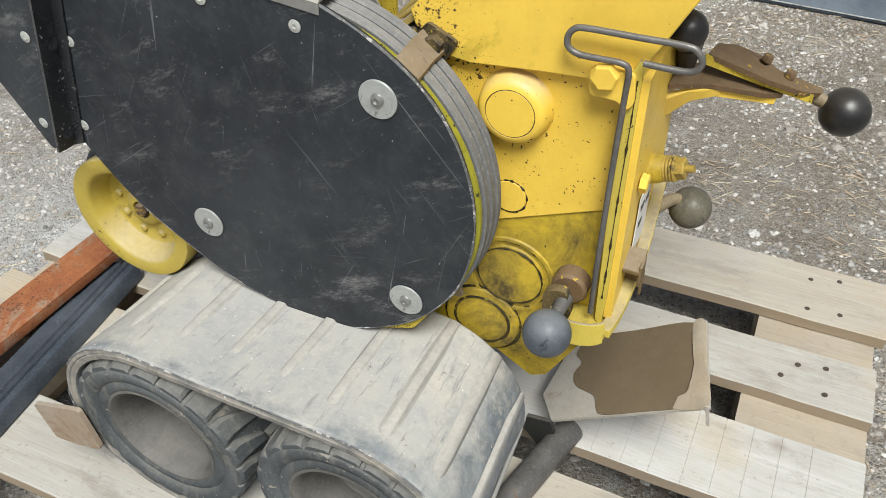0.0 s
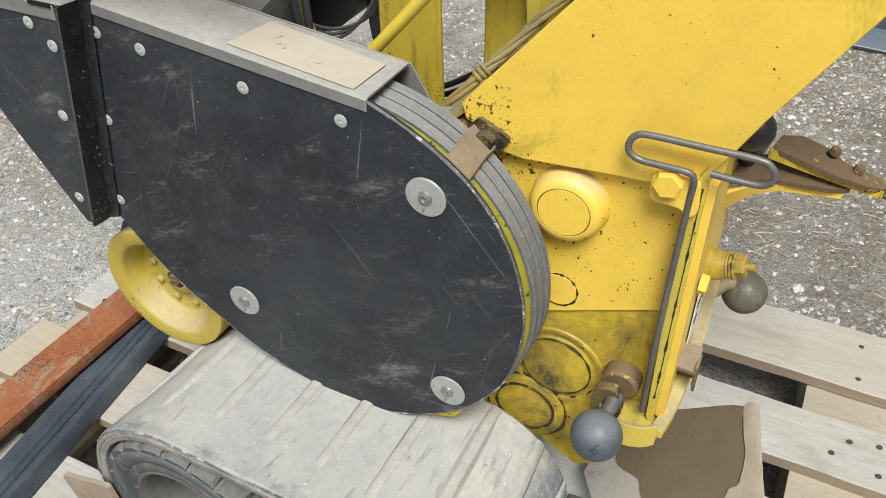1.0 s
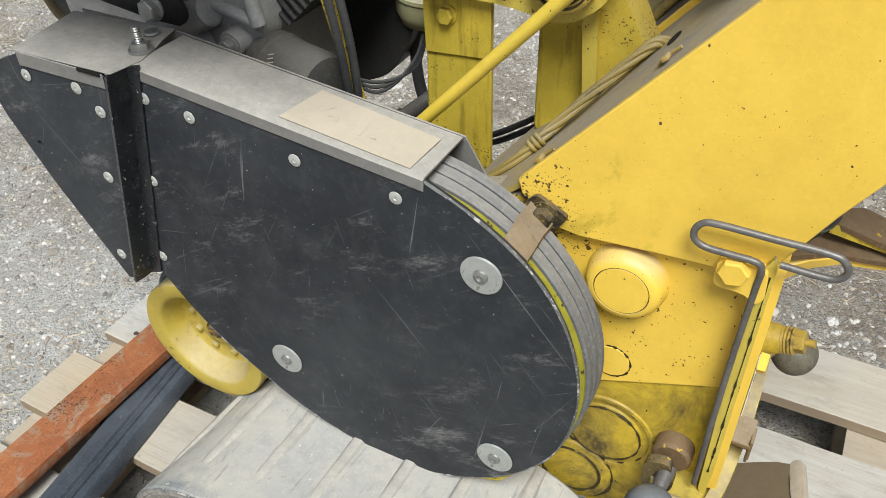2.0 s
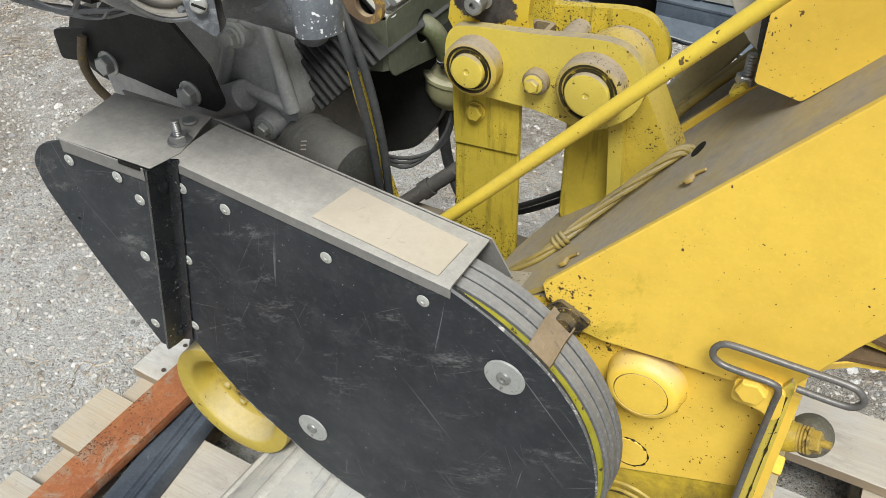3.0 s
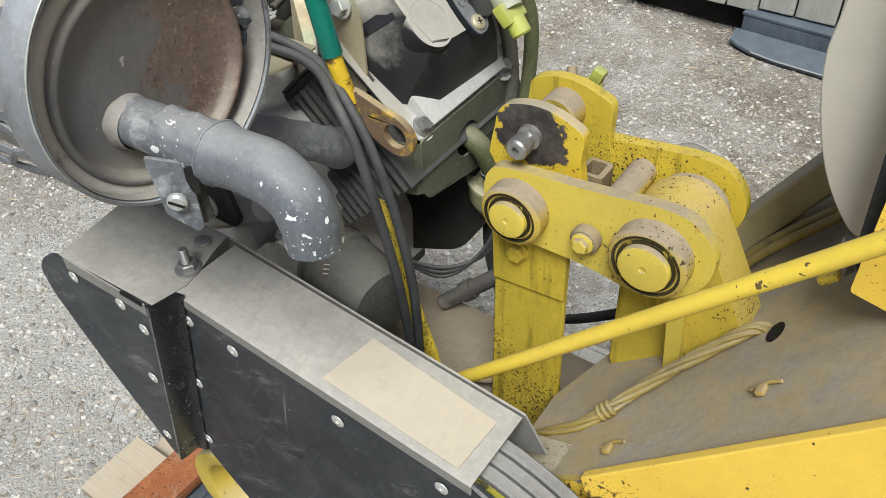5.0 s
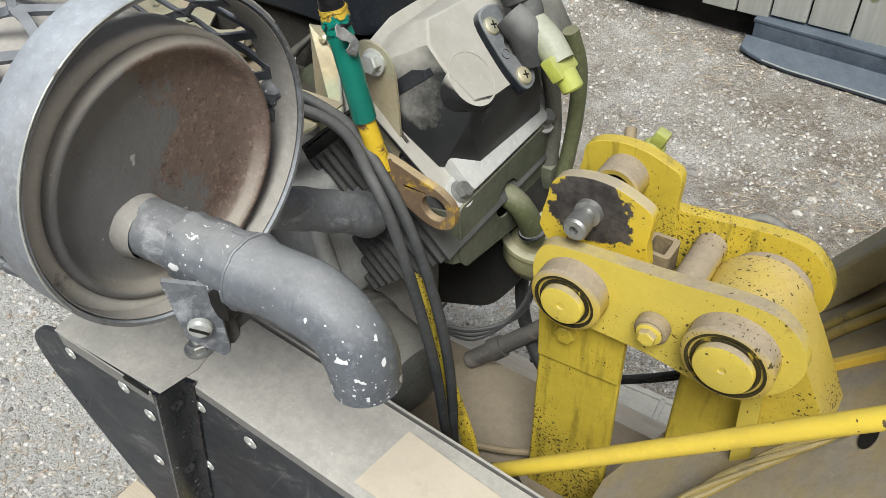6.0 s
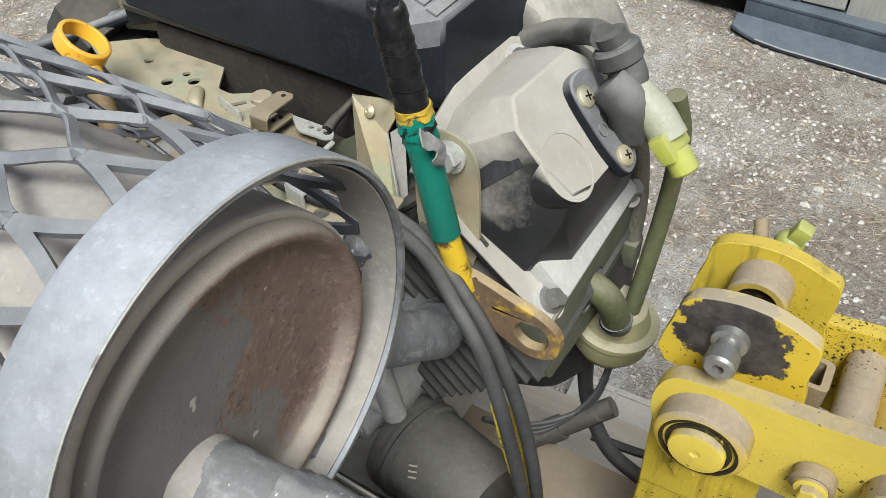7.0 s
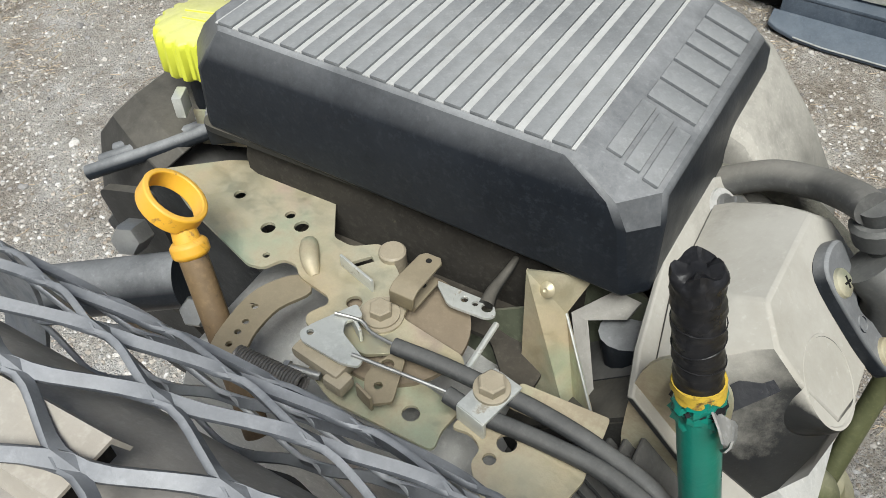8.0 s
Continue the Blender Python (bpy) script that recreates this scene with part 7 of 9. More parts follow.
    part("clamp_tab", plate(B(), rounded([(0.004, 1.020), (0.020, 1.018), (0.0215, 0.986), (0.017, 0.980), (0.003, 0.988)], 0.002), 0.0024, V(-0.2020, -0.0640, 0) - tab_n * 0.0075, tab_u, (0, 0, 1)), sooty_steel, muf, "", 0.0006)
    at = V(-0.1948, -0.0600, 1.0045) + tab_n * 0.0008
    screw = part("screw", lathe(B(), [(0.0056, 0), (0.0054, 0.002), (0.004, 0.0032), (0, 0.0032)], at, tab_n, 18), worn_washer, muf)
    # dark bar painted as the shade in the screw slot
    part("screw_slot", box(B(), at + tab_n * 0.0030, (0.0090, 0.0012, 0.0016), Matrix.Rotation(math.atan2(tab_u.y, tab_u.x), 3, "Z") @ Matrix.Rotation(0.5, 3, "Y")), soft_dark, screw)
    # pale mounting tab, open at its end, on top of the can
    tunnel = [(-0.012, 0.0), (-0.009, 0.0085), (0.008, 0.0085), (0.011, 0.0), (0.0098, 0.0), (0.007, 0.0073), (-0.008, 0.0073), (-0.0108, 0.0)]
    rings = [[V(x, 0.006 + u, 1.1070 + lift + w) for u, w in tunnel] for x, lift in ((-0.440, -0.002), (-0.410, 0.0), (-0.384, 0.0012))]
    tab = part("mounting_tab", ring_sweep(B(), rings), dusty_plate, muf, "pale dusty folded tab")
    # dark box that paints the shade inside the folded tab
    part("tab_shade", box(B(), (-0.392, 0.0055, 1.1105), (0.012, 0.016, 0.005)), soft_dark, tab)
    # header pipe and mounting bracket
    part("header_pipe", tube(B(), [(-0.3244, 0.0123, 0.9724), (-0.3020, 0.0505, 0.9500), (-0.2850, 0.0900, 0.9270), (-0.2760, 0.1250, 0.9030), (-0.2760, 0.1480, 0.8850), (-0.2985, 0.1687, 0.8760), (-0.320, 0.185, 0.874)], lambda t: 0.0150 + 0.0022 * math.exp(-((t - 0.66) / 0.07) ** 2) + 0.0004 * math.sin(60 * t), 24, 8), pipe_metal, muf, "dusty exhaust header pipe")
    br = rounded([(-0.575, 0.845), (-0.521, 0.858), (-0.470, 0.905), (-0.430, 0.925), (-0.395, 0.888), (-0.360, 0.853), (-0.349, 0.815), (-0.358, 0.804), (-0.398, 0.8045), (-0.466, 0.813), (-0.528, 0.818), (-0.575, 0.812)], 0.006)
    bracket = part("bracket", plate(B(), br, 0.005, (0, 0.088, 0)), black_metal, muf, "black steel mounting bracket", 0.0008)
    part("bracket_top", plate(B(), [(-0.50, 0.0), (-0.38, 0.0), (-0.40, 0.088), (-0.48, 0.088)], 0.004, (0, 0, 0.945), (1, 0, 0), (0, 1, -0.25)), black_metal, muf)
    for x, z in ((-0.500, 0.824), (-0.390, 0.8175)):
        part("bolt", hex_bolt(B(), (x, 0.088, z), (0, -1, 0), 0.0105, 0.009, 0.0135, 0.4), zinc, bracket, "zinc hexagon bolt with washer")
    return muf


def ring_band(c, x0, x1, r0, r1, n=96):
    """A short cylinder band with thickness and slightly rolled edges."""
    rings = []
    for i in range(n + 1):
        a = 2 * math.pi * i / n
        xa = x0(a) if callable(x0) else x0
        prof = [(xa, r0), (xa, r1 - 0.0006), (xa + 0.001, r1), (x1 - 0.001, r1), (x1, r1 - 0.0006), (x1, r0)]
        rings.append([c + V(x, r * math.sin(a), r * math.cos(a)) for x, r in prof])
    return ring_sweep(B(), rings, True, False)


make_muffler()


# ---- hand lever ----
def make_hand_lever():
    lever = thing("hand_lever", (-0.20, 0.13, 0.62), "yellow hand lever wrapped in green and black tape", "lever")
    a, b, c = V(-0.2876, 0.1395, 1.1015), V(-0.2620, 0.1410, 0.976), V(-0.2532, 0.1447, 0.938)
    part("shaft", tube(B(), [a.lerp(b, 0.36), b, c], 0.0066, 18, 4, False), chipped_lever, lever, "chipped yellow shaft")
    g = B()
    d = (b - a).normalized()
    side = d.cross(V(0, 1, 0)).normalized()
    fore = d.cross(side)
    rings = []
    for i in range(34):
        t = i / 33
        ring_pts = []
        for w in range(26):
            an = 2 * math.pi * w / 26
            fold = 0.0013 * math.sin(5 * an + 1.5) * max(0.0, 1 - t * 9) + 0.00035 * math.sin(3 * an + 26 * t) + 0.0003 * (i % 3 == 0)
            r = (0.0080 + fold) * (1.0 if t > 0.05 else 0.80 + 4 * t)
            ring_pts.append(a.lerp(b, 0.40 * t) + side * (r * math.cos(an)) + fore * (r * math.sin(an)) + d * (0.0022 * math.sin(4 * an) * max(0.0, 1 - t * 12)))
        rings.append(ring_pts)
    rings.insert(0, [a + (v - rings[0][0] * 0 - a) * 0.45 + d * (0.0014 + 0.0012 * math.sin(k * 1.9)) for k, v in enumerate(rings[0])])
    ring_sweep(g, rings)
    part("black_grip", g, black_tape, lever, "black tape grip with crumpled top")
    gt = B()
    tube(gt, [a.lerp(b, t) for t in (0.45, 0.50, 0.6, 0.7, 0.8, 0.9, 0.99)], lambda t: 0.0079 + 0.0005 * math.sin(38 * t) ** 2 + 0.0014 * max(0, 0.3 - t), 22, 6, False)
    part("green_tape", gt, green_tape, lever, "green tape wrapping")
    for t0, t1, base, amp, seed, mat in ((0.395, 0.565, 0.0089, 0.0040, 3.0, green_tape), (0.455, 0.50, 0.0086, 0.0034, 8.0, black_tape)):
        rings = []
        for i in range(15):
            t = i / 14
            centre = a.lerp(b, t0 + (t1 - t0) * t)
            swell = math.sin(math.pi * t) ** 0.5
            row = []
            for w in range(26):
                an = 2 * math.pi * w / 26
                n = noise.noise(V(1.6 * math.cos(an), 1.6 * math.sin(an), t * 5 + seed))
                n += 0.6 * noise.noise(V(4 * math.cos(an), 4 * math.sin(an), t * 12 + seed))
                one_side = 0.5 + 0.5 * math.cos(an - seed)
                r = base - 0.0012 + swell * (0.0010 + amp * n * (0.4 + 0.6 * one_side))
                row.append(centre + side * (r * math.cos(an)) + fore * (r * math.sin(an)) + d * (0.0022 * n))
            rings.append(row)
        part("loose_tape", ring_sweep(B(), rings), mat, lever, "crumpled loose tape", smooth=20)
    rings = []
    for i in range(8):
        t = i / 7
        row = []
        for w in range(26):
            an = 2 * math.pi * w / 26
            n = noise.noise(V(2.5 * math.cos(an), 2.5 * math.sin(an), 4 * t + 20))
            rr = 0.0089 + 0.0009 * n
            row.append(a.lerp(b, 0.395 + (0.045 + 0.035 * n) * t) + side * (rr * math.cos(an)) + fore * (rr * math.sin(an)))
        rings.append(row)
    part("yellow_tape", ring_sweep(B(), rings), torn_tape, lever, "torn yellow tape under the grip", smooth=30)
    # grey end of tape that stands off
    rings = []
    for i in range(9):
        t = i / 8
        o = side * (0.0070 + 0.0055 * math.sin(2.6 * t)) + fore * (0.0075 - 0.004 * t + 0.002 * math.sin(9 * t))
        p = a.lerp(b, 0.455 + 0.17 * t) + o
        wide = (side * (0.6 - 0.9 * t) + fore * (0.9 - 0.4 * t) + d * 0.35 * math.sin(5 * t)).normalized()
        h = 0.0052 * (1 - 0.35 * t) + 0.0012 * math.sin(11 * t)
        out = wide.cross(d).normalized() * 0.0004
        rings.append([p + wide * h + out, p + wide * h - out, p - wide * h - out, p - wide * h + out])
    part("tape_flap", ring_sweep(B(), rings), flap_grey, lever, "loose grey end of tape", smooth=60)
    for t, lean in ((0.175, 0.0014), (0.245, -0.0012), (0.31, 0.0016)):
        edge = [a.lerp(b, t) + (side * math.cos(w) + fore * math.sin(w)) * 0.0084 + d * (lean * math.cos(w + 0.6)) for w in (2 * math.pi * k / 24 for k in range(25))]
        part("wrap_edge", tube(B(), edge, 0.00022, 5, 1), black_tape, lever)
    e = smooth_outline([(-0.262, 0.944), (-0.250, 0.949), (-0.225, 0.942), (-0.206, 0.936), (-0.196, 0.926), (-0.197, 0.911), (-0.209, 0.904), (-0.224, 0.907), (-0.246, 0.920), (-0.262, 0.932)], 4)
    part("eye_plate", plate(B(), e, 0.006, (0, 0.144, 0), holes=[circle(-0.2120, 0.9210, 0.0103, 24)]), rusty_lever, lever, "rusty yellow eye plate", 0.0008)
    flat = B()
    rings = []
    for p in ((-0.2242, 0.1351, 0.8584), (-0.2165, 0.1309, 0.8383), (-0.1994, 0.1291, 0.7752), (-0.1790, 0.1300, 0.7046), (-0.1660, 0.1300, 0.630)):
        p = Vector(p)
        rings.append([p + V(-0.006, -0.002, 0), p + V(0.006, -0.002, 0), p + V(0.006, 0.003, 0), p + V(-0.006, 0.003, 0)])
    part("pull_strip", ring_sweep(flat, rings), yellow_worn, lever, "worn yellow flat strip")
    return lever


make_hand_lever()


# ---- engine ----
MID = -0.452


def right_bank(s, y, h):
    """A point on the right cylinder bank: s up the slope, h out from it."""
    return V(-0.2185 - 0.69 * s + 0.72 * h, y, 0.9035 + 0.72 * s + 0.69 * h)


def make_engine():
    eng = thing("engine", (MID, 0.25, 0.62), "dusty twin-cylinder petrol engine with black covers", "engine")
    # crankcase with ribs and bosses
    cc = rounded([(-0.56, 0.64), (-0.31, 0.64), (-0.305, 0.72), (-0.338, 0.785), (-0.340, 0.84), (-0.37, 0.905), (-0.54, 0.905), (-0.59, 0.80)], 0.012)
    case = part("crankcase", plate(B(), cc, 0.20, (0, 0.142, 0)), alloy, eng, "dirty cast aluminium crankcase", 0.004)
    web = rounded([(-0.365, 0.898), (-0.318, 0.896), (-0.306, 0.842), (-0.296, 0.808), (-0.300, 0.780), (-0.330, 0.762), (-0.372, 0.758), (-0.425, 0.762), (-0.420, 0.800), (-0.392, 0.840)], 0.010, 4)
    part("casting_web", plate(B(), web, 0.03, (0, 0.134, 0)), alloy, case, "ribbed cast web", 0.003)
    part("mount_foot", box(B(), (-0.43, 0.245, 0.623), (0.20, 0.16, 0.040), None, 0.004), black_metal, eng, "black engine mount")
    rib = B()
    for p, q, r in (((-0.350, 0.128, 0.892), (-0.405, 0.132, 0.775), 0.0060), ((-0.316, 0.130, 0.890), (-0.300, 0.130, 0.800), 0.0065), ((-0.350, 0.134, 0.885), (-0.318, 0.134, 0.886), 0.007), ((-0.360, 0.132, 0.812), (-0.302, 0.132, 0.800), 0.006)):
        rod(rib, p, q, r, r * 1.25, 16)
    part("casting_rib", rib, alloy, case)
    part("boss", rod(B(), (-0.430, 0.122, 0.768), (-0.352, 0.124, 0.808), 0.0175, 0.0160, 28, 0.002), alloy, case)
    for p, r, l in (((-0.330, 0.136, 0.777), 0.0145, 0.016), ((-0.346, 0.136, 0.766), 0.009, 0.010), ((-0.352, 0.136, 0.872), 0.0135, 0.014), ((-0.385, 0.136, 0.762), 0.018, 0.020)):
        part("boss", lathe(B(), [(r * 1.25, 0), (r, 0.006), (r, l), (r - 0.002, l + 0.002), (0, l + 0.002)], p, (0, -1, 0), 28), alloy, case)
    for p in ((-0.352, 0.1200, 0.872), (-0.330, 0.1180, 0.777)):
        part("bolt", hex_bolt(B(), p, (0, -1, 0), 0.0082, 0.007, 0.0105, 0.5), zinc, case, "flanged steel bolt")
    part("bolt", hex_bolt(B(), (-0.346, 0.1240, 0.766), (0, -1, 0), 0.0052, 0.005), dark_rod, case)
    # flywheel housing behind and pan
    part("fan_housing", lathe(B(), [(0.0, 0), (0.15, 0.0), (0.165, 0.012), (0.17, 0.05), (0.165, 0.085), (0.0, 0.095)], (MID + 0.03, 0.335, 0.775), (0, 1, 0), 48), black_metal, eng, "black fan housing")
    duct = plate(B(), rounded([(-0.325, 0.655), (-0.245, 0.69), (-0.212, 0.745), (-0.208, 0.83), (-0.225, 0.88), (-0.31, 0.87)], 0.02, 6), 0.06, (0, 0.275, 0))
    part("air_duct", duct, black_metal, eng, "dark sheet-metal air duct", 0.004)
    # right cylinder: barrel fins, olive shroud and black valve cover
    axis, slope = V(0.72, 0, 0.69), V(-0.69, 0, 0.72)
    turn = Matrix((slope, V(0, 1, 0), axis)).transposed()
    fins = part("cylinder_barrel", box(B(), right_bank(0.06, 0.245, -0.07), (0.075, 0.085, 0.13), turn, 0.006), fins_dark, eng, "dark cylinder barrel")
    fin = mesh_of("fin", box(B(), (0, 0, 0), (0.118, 0.155, 0.0028), None, 0.001), fins_dark)
    for i in range(11):
        p = right_bank(0.024, 0.236, -0.024 - 0.0105 * i)
        piece("fin", fin, fins, Matrix.Translation(p) @ turn.to_4x4())
    shade = [right_bank(q, 0.1775, h) for q, h in ((0.052, -0.004), (0.092, -0.004), (0.092, -0.130), (0.056, -0.130))]
    part("barrel_cover", ring_sweep(B(), [shade, [p + V(0, 0.0025, 0) for p in shade]]), black_metal, eng, "black sheet over the cylinder fins")
    roof = [right_bank(0.093, y, h) for y, h in ((0.1775, -0.004), (0.31, -0.004), (0.31, -0.130), (0.1775, -0.130))]
    part("barrel_cover", ring_sweep(B(), [roof, [p + slope * 0.0025 for p in roof]]), black_metal, eng)
    head = B()
    box(head, right_bank(0.052, 0.25, -0.004), (0.115, 0.115, 0.02), turn, 0.004)
    part("cylinder_head", head, alloy, eng)
    flange = [right_bank(s, y, -0.005) for s, y in ((-0.009, 0.184), (-0.0085, 0.322), (-0.003, 0.328), (0.120, 0.320), (0.131, 0.302), (0.131, 0.238), (0.122, 0.192), (0.114, 0.170), (0.077, 0.169), (0.002, 0.175))]
    part("shroud_flange", ring_sweep(B(), [[p - axis * 0.004 for p in flange], flange]), shroud_plastic, eng, "dust-covered black shroud flange", 0.001)
    rings = []
    for h, loop in ((-0.005, ((0.024, 0.188), (0.004, 0.213), (0.001, 0.302), (0.012, 0.314), (0.104, 0.314), (0.121, 0.292), (0.121, 0.226), (0.112, 0.192), (0.082, 0.176))),
                    (0.006, ((0.026, 0.192), (0.008, 0.215), (0.004, 0.300), (0.015, 0.312), (0.103, 0.312), (0.120, 0.291), (0.120, 0.225), (0.110, 0.194), (0.081, 0.182))),
                    (0.030, ((0.038, 0.205), (0.0275, 0.225), (0.022, 0.290), (0.032, 0.302), (0.097, 0.302), (0.112, 0.288), (0.116, 0.221), (0.102, 0.203), (0.078, 0.198))),
                    (0.042, ((0.048, 0.210), (0.042, 0.226), (0.038, 0.286), (0.046, 0.296), (0.092, 0.296), (0.106, 0.284), (0.112, 0.219), (0.097, 0.206), (0.076, 0.205)))):
        rings.append([right_bank(s, y, h) for s, y in loop])
    cover = part("valve_cover", ring_sweep(B(), rings, True, True), shroud_plastic, eng, "faceted black plastic cover under dust", 0.0016, 25)
    pad_prof = [(0.0235, -0.046), (0.0222, -0.006), (0.0216, -0.0012), (0.0208, 0.0), (0.0196, 0.0), (0.0190, -0.0008), (0.0, -0.0006)]
    part("round_pad", lathe(B(), pad_prof, right_bank(0.061, 0.2215, 0.0422), axis, 48), shroud_plastic, cover, "round dusty boss with a flat top")
    slot = [right_bank(*q) for q in ((0.0895, 0.2047, 0.0326), (0.0790, 0.2008, 0.0346), (0.0820, 0.1844, 0.0086), (0.0914, 0.1880, 0.0065))]
    out = (slot[1] - slot[0]).cross(slot[2] - slot[0]).normalized()
    out = out if out.y < 0 else -out
    part("slot_recess", ring_sweep(B(), [[p - out * 0.003 for p in slot], [p + out * 0.0010 for p in slot]]), black_edge, cover, "clean dark label patch")
    for s, y in ((0.0, 0.190), (-0.004, 0.309), (0.112, 0.298)):
        p = right_bank(s, y, -0.005)
        part("bolt_washer", lathe(B(), [(0.0125, 0), (0.0122, 0.0014), (0.006, 0.0016)], p, axis, 28), alloy, cover)
        part("bolt", hex_bolt(B(), p + axis * 0.0012, axis, 0.0066, 0.007, 0.0088, 0.4), steel, cover, "flanged steel bolt")
    rear = [(-0.350, 0.900), (-0.350, 1.008), (-0.325, 1.016), (-0.302, 1.006), (-0.270, 0.968), (-0.244, 0.925), (-0.244, 0.890)]
    rings = [[V(x + dx, y, z + dz) for x, z in rear] for y, dx, dz in ((0.322, 0.0, -0.010), (0.328, 0.0, 0.0), (0.400, -0.004, 0.004), (0.430, -0.012, -0.006))]
    part("blower_shroud", ring_sweep(B(), rings), rear_plastic, eng, "rounded shroud under brown dust", 0.004)
    # breather with elbow
    foot = smooth_outline([(0.0295, 0.253), (0.031, 0.267), (0.043, 0.273), (0.055, 0.264), (0.066, 0.263), (0.076, 0.275), (0.090, 0.281), (0.0955, 0.268), (0.090, 0.2545), (0.060, 0.2495), (0.040, 0.2495)], 4)
    foot = [right_bank(s, y, 0.041) for s, y in foot]
    breather = part("breather", ring_sweep(B(), [foot, [p + axis * 0.008 for p in foot]]), black_plastic, eng, "black breather housing", 0.0014)
    for s, y in ((0.0395, 0.2585), (0.0815, 0.2605)):
        sc = lathe(B(), [(0.0070, 0), (0.0066, 0.0016), (0.005, 0.0027), (0.0, 0.0030)], right_bank(s, y, 0.049), axis, 22)
        head = part("screw", sc, chromate_steel, breather, "gold crosshead screw")
        cross = B()
        for k in (0.4, 0.4 + math.pi / 2):
            box(cross, right_bank(s, y, 0.0518), (0.0058, 0.0011, 0.0008), turn @ Matrix.Rotation(k, 3, "Z"))
        # dark bars painted as the shade in the crosshead recess
        part("cross_slot", cross, soft_dark, head)
    part("mark_ring", lathe(B(), [(0.0042, 0), (0.0040, 0.0006), (0.0034, 0.0006), (0.0032, 0.0)], right_bank(0.060, 0.2565, 0.049), axis, 24, caps=False), black_plastic, breather)
    part("dome", tube(B(), [right_bank(0.045, 0.277, 0.050), right_bank(0.062, 0.274, 0.060), right_bank(0.080, 0.274, 0.058)], 0.0135, 20), grey_plastic, breather)
    part("elbow", tube(B(), [right_bank(0.068, 0.276, 0.056), V(-0.222, 0.283, 1.000), V(-0.231, 0.285, 1.014), V(-0.238, 0.284, 1.026)], lambda t: 0.0112 if t < 0.8 else 0.0094, 22), grey_plastic, eng, "black elbow fitting")
    part("elbow_collar", rod(B(), (-0.2285, 0.285, 1.008), (-0.2345, 0.285, 1.019), 0.0142, bevel=0.002), grey_plastic, eng)
    hose = [(-0.2400, 0.2810, 1.0240), (-0.2450, 0.2870, 1.0215), (-0.2520, 0.2960, 1.0160), (-0.2640, 0.3080, 1.0070), (-0.2871, 0.3166, 0.9956), (-0.3225, 0.3183, 0.9705)]
    part("breather_hose", tube(B(), hose, 0.0080, 20), grey_hose, eng, "grey rubber breather hose")
    part("valve_body", tube(B(), [V(-0.222, 0.282, 0.995), V(-0.204, 0.279, 0.986), V(-0.190, 0.275, 0.974)], lambda t: 0.0122 - 0.001 * t, 20), valve_clear, eng, "dusty greenish valve body")
    part("valve_clip", box(B(), (-0.190, 0.2735, 0.974), (0.018, 0.026, 0.010), Matrix.Rotation(radians(48), 3, "Y"), 0.002), dull_lime, eng, "yellow-green clip")
    part("valve_end", rod(B(), (-0.186, 0.273, 0.970), (-0.176, 0.271, 0.958), 0.0085, bevel=0.0015), dull_lime, eng, "yellow-green plug")
    part("fuel_hose", tube(B(), [(-0.1991, 0.3060, 0.9834), (-0.1923, 0.3130, 0.9501), (-0.1921, 0.3134, 0.9018), (-0.1934, 0.3026, 0.8522), (-0.1953, 0.2880, 0.8047)], 0.0064, 16), olive_hose, eng, "thick dark hose")
    part("braided_hose", tube(B(), [(-0.335, 0.322, 0.980), (-0.290, 0.326, 0.985), (-0.2458, 0.3238, 0.965), (-0.2230, 0.3220, 0.9344), (-0.2138, 0.3200, 0.8894), (-0.2106, 0.3102, 0.8507)], 0.0068, 14), braid, eng, "braided steel hose")
    part("hose_clip", box(B(), (-0.2105, 0.3095, 0.845), (0.014, 0.016, 0.022), None, 0.002), olive_sheet, eng)
    # olive side sheet under the valve cover with hose elbow
    sheet = plate(B(), rounded([(0.178, 0.896), (0.322, 0.896), (0.326, 0.815), (0.262, 0.818), (0.205, 0.829), (0.186, 0.832), (0.177, 0.845)], 0.006), 0.002, (-0.2155, 0, 0), (0, 1, 0), (0, 0, 1), holes=[circle(0.246, 0.860, 0.0165, 24)])
    part("side_sheet", sheet, olive_sheet, eng, "olive dusty shroud sheet", 0.0006)
    rings = [[V(-0.2155, 0.178, z), V(-0.2185, 0.174, z), V(-0.246, 0.172, z - 0.004), V(-0.246, 0.174, z - 0.004), V(-0.2175, 0.176, z), V(-0.2140, 0.180, z)] for z in (0.893, 0.870, 0.842)]
    part("sheet_fold", ring_sweep(B(), rings), olive_sheet, eng)
    part("elbow_hose", tube(B(), [(-0.245, 0.248, 0.858), (-0.222, 0.250, 0.860), (-0.207, 0.252, 0.853), (-0.200, 0.258, 0.835), (-0.197, 0.264, 0.815)], 0.0102, 18), olive_hose, eng, "short bent hose")
    part("hose_tie", lathe(B(), [(0.011, -0.002), (0.012, 0), (0.011, 0.002)], (-0.198, 0.262, 0.821), (0.2, 0.2, -0.9), 18), black_plastic, eng)
    fb = B()
    lathe(fb, [(0.010, -0.035), (0.022, -0.030), (0.030, -0.016), (0.031, 0.0), (0.033, 0.002), (0.033, 0.006), (0.026, 0.008), (0.020, 0.022), (0.008, 0.026)], (-0.2060, 0.2900, 0.7850), (0.1, 0, 1), 36)
    part("fuel_filter", fb, filter_plastic, eng, "dusty bowl-shaped fuel filter")
    part("down_hose", tube(B(), [(-0.2100, 0.2950, 0.7600), (-0.2260, 0.3020, 0.7163), (-0.2188, 0.2986, 0.6635), (-0.1900, 0.2884, 0.6212), (-0.1490, 0.2826, 0.606)], 0.0068, 12), rubber_hose, eng, "thin black hose")
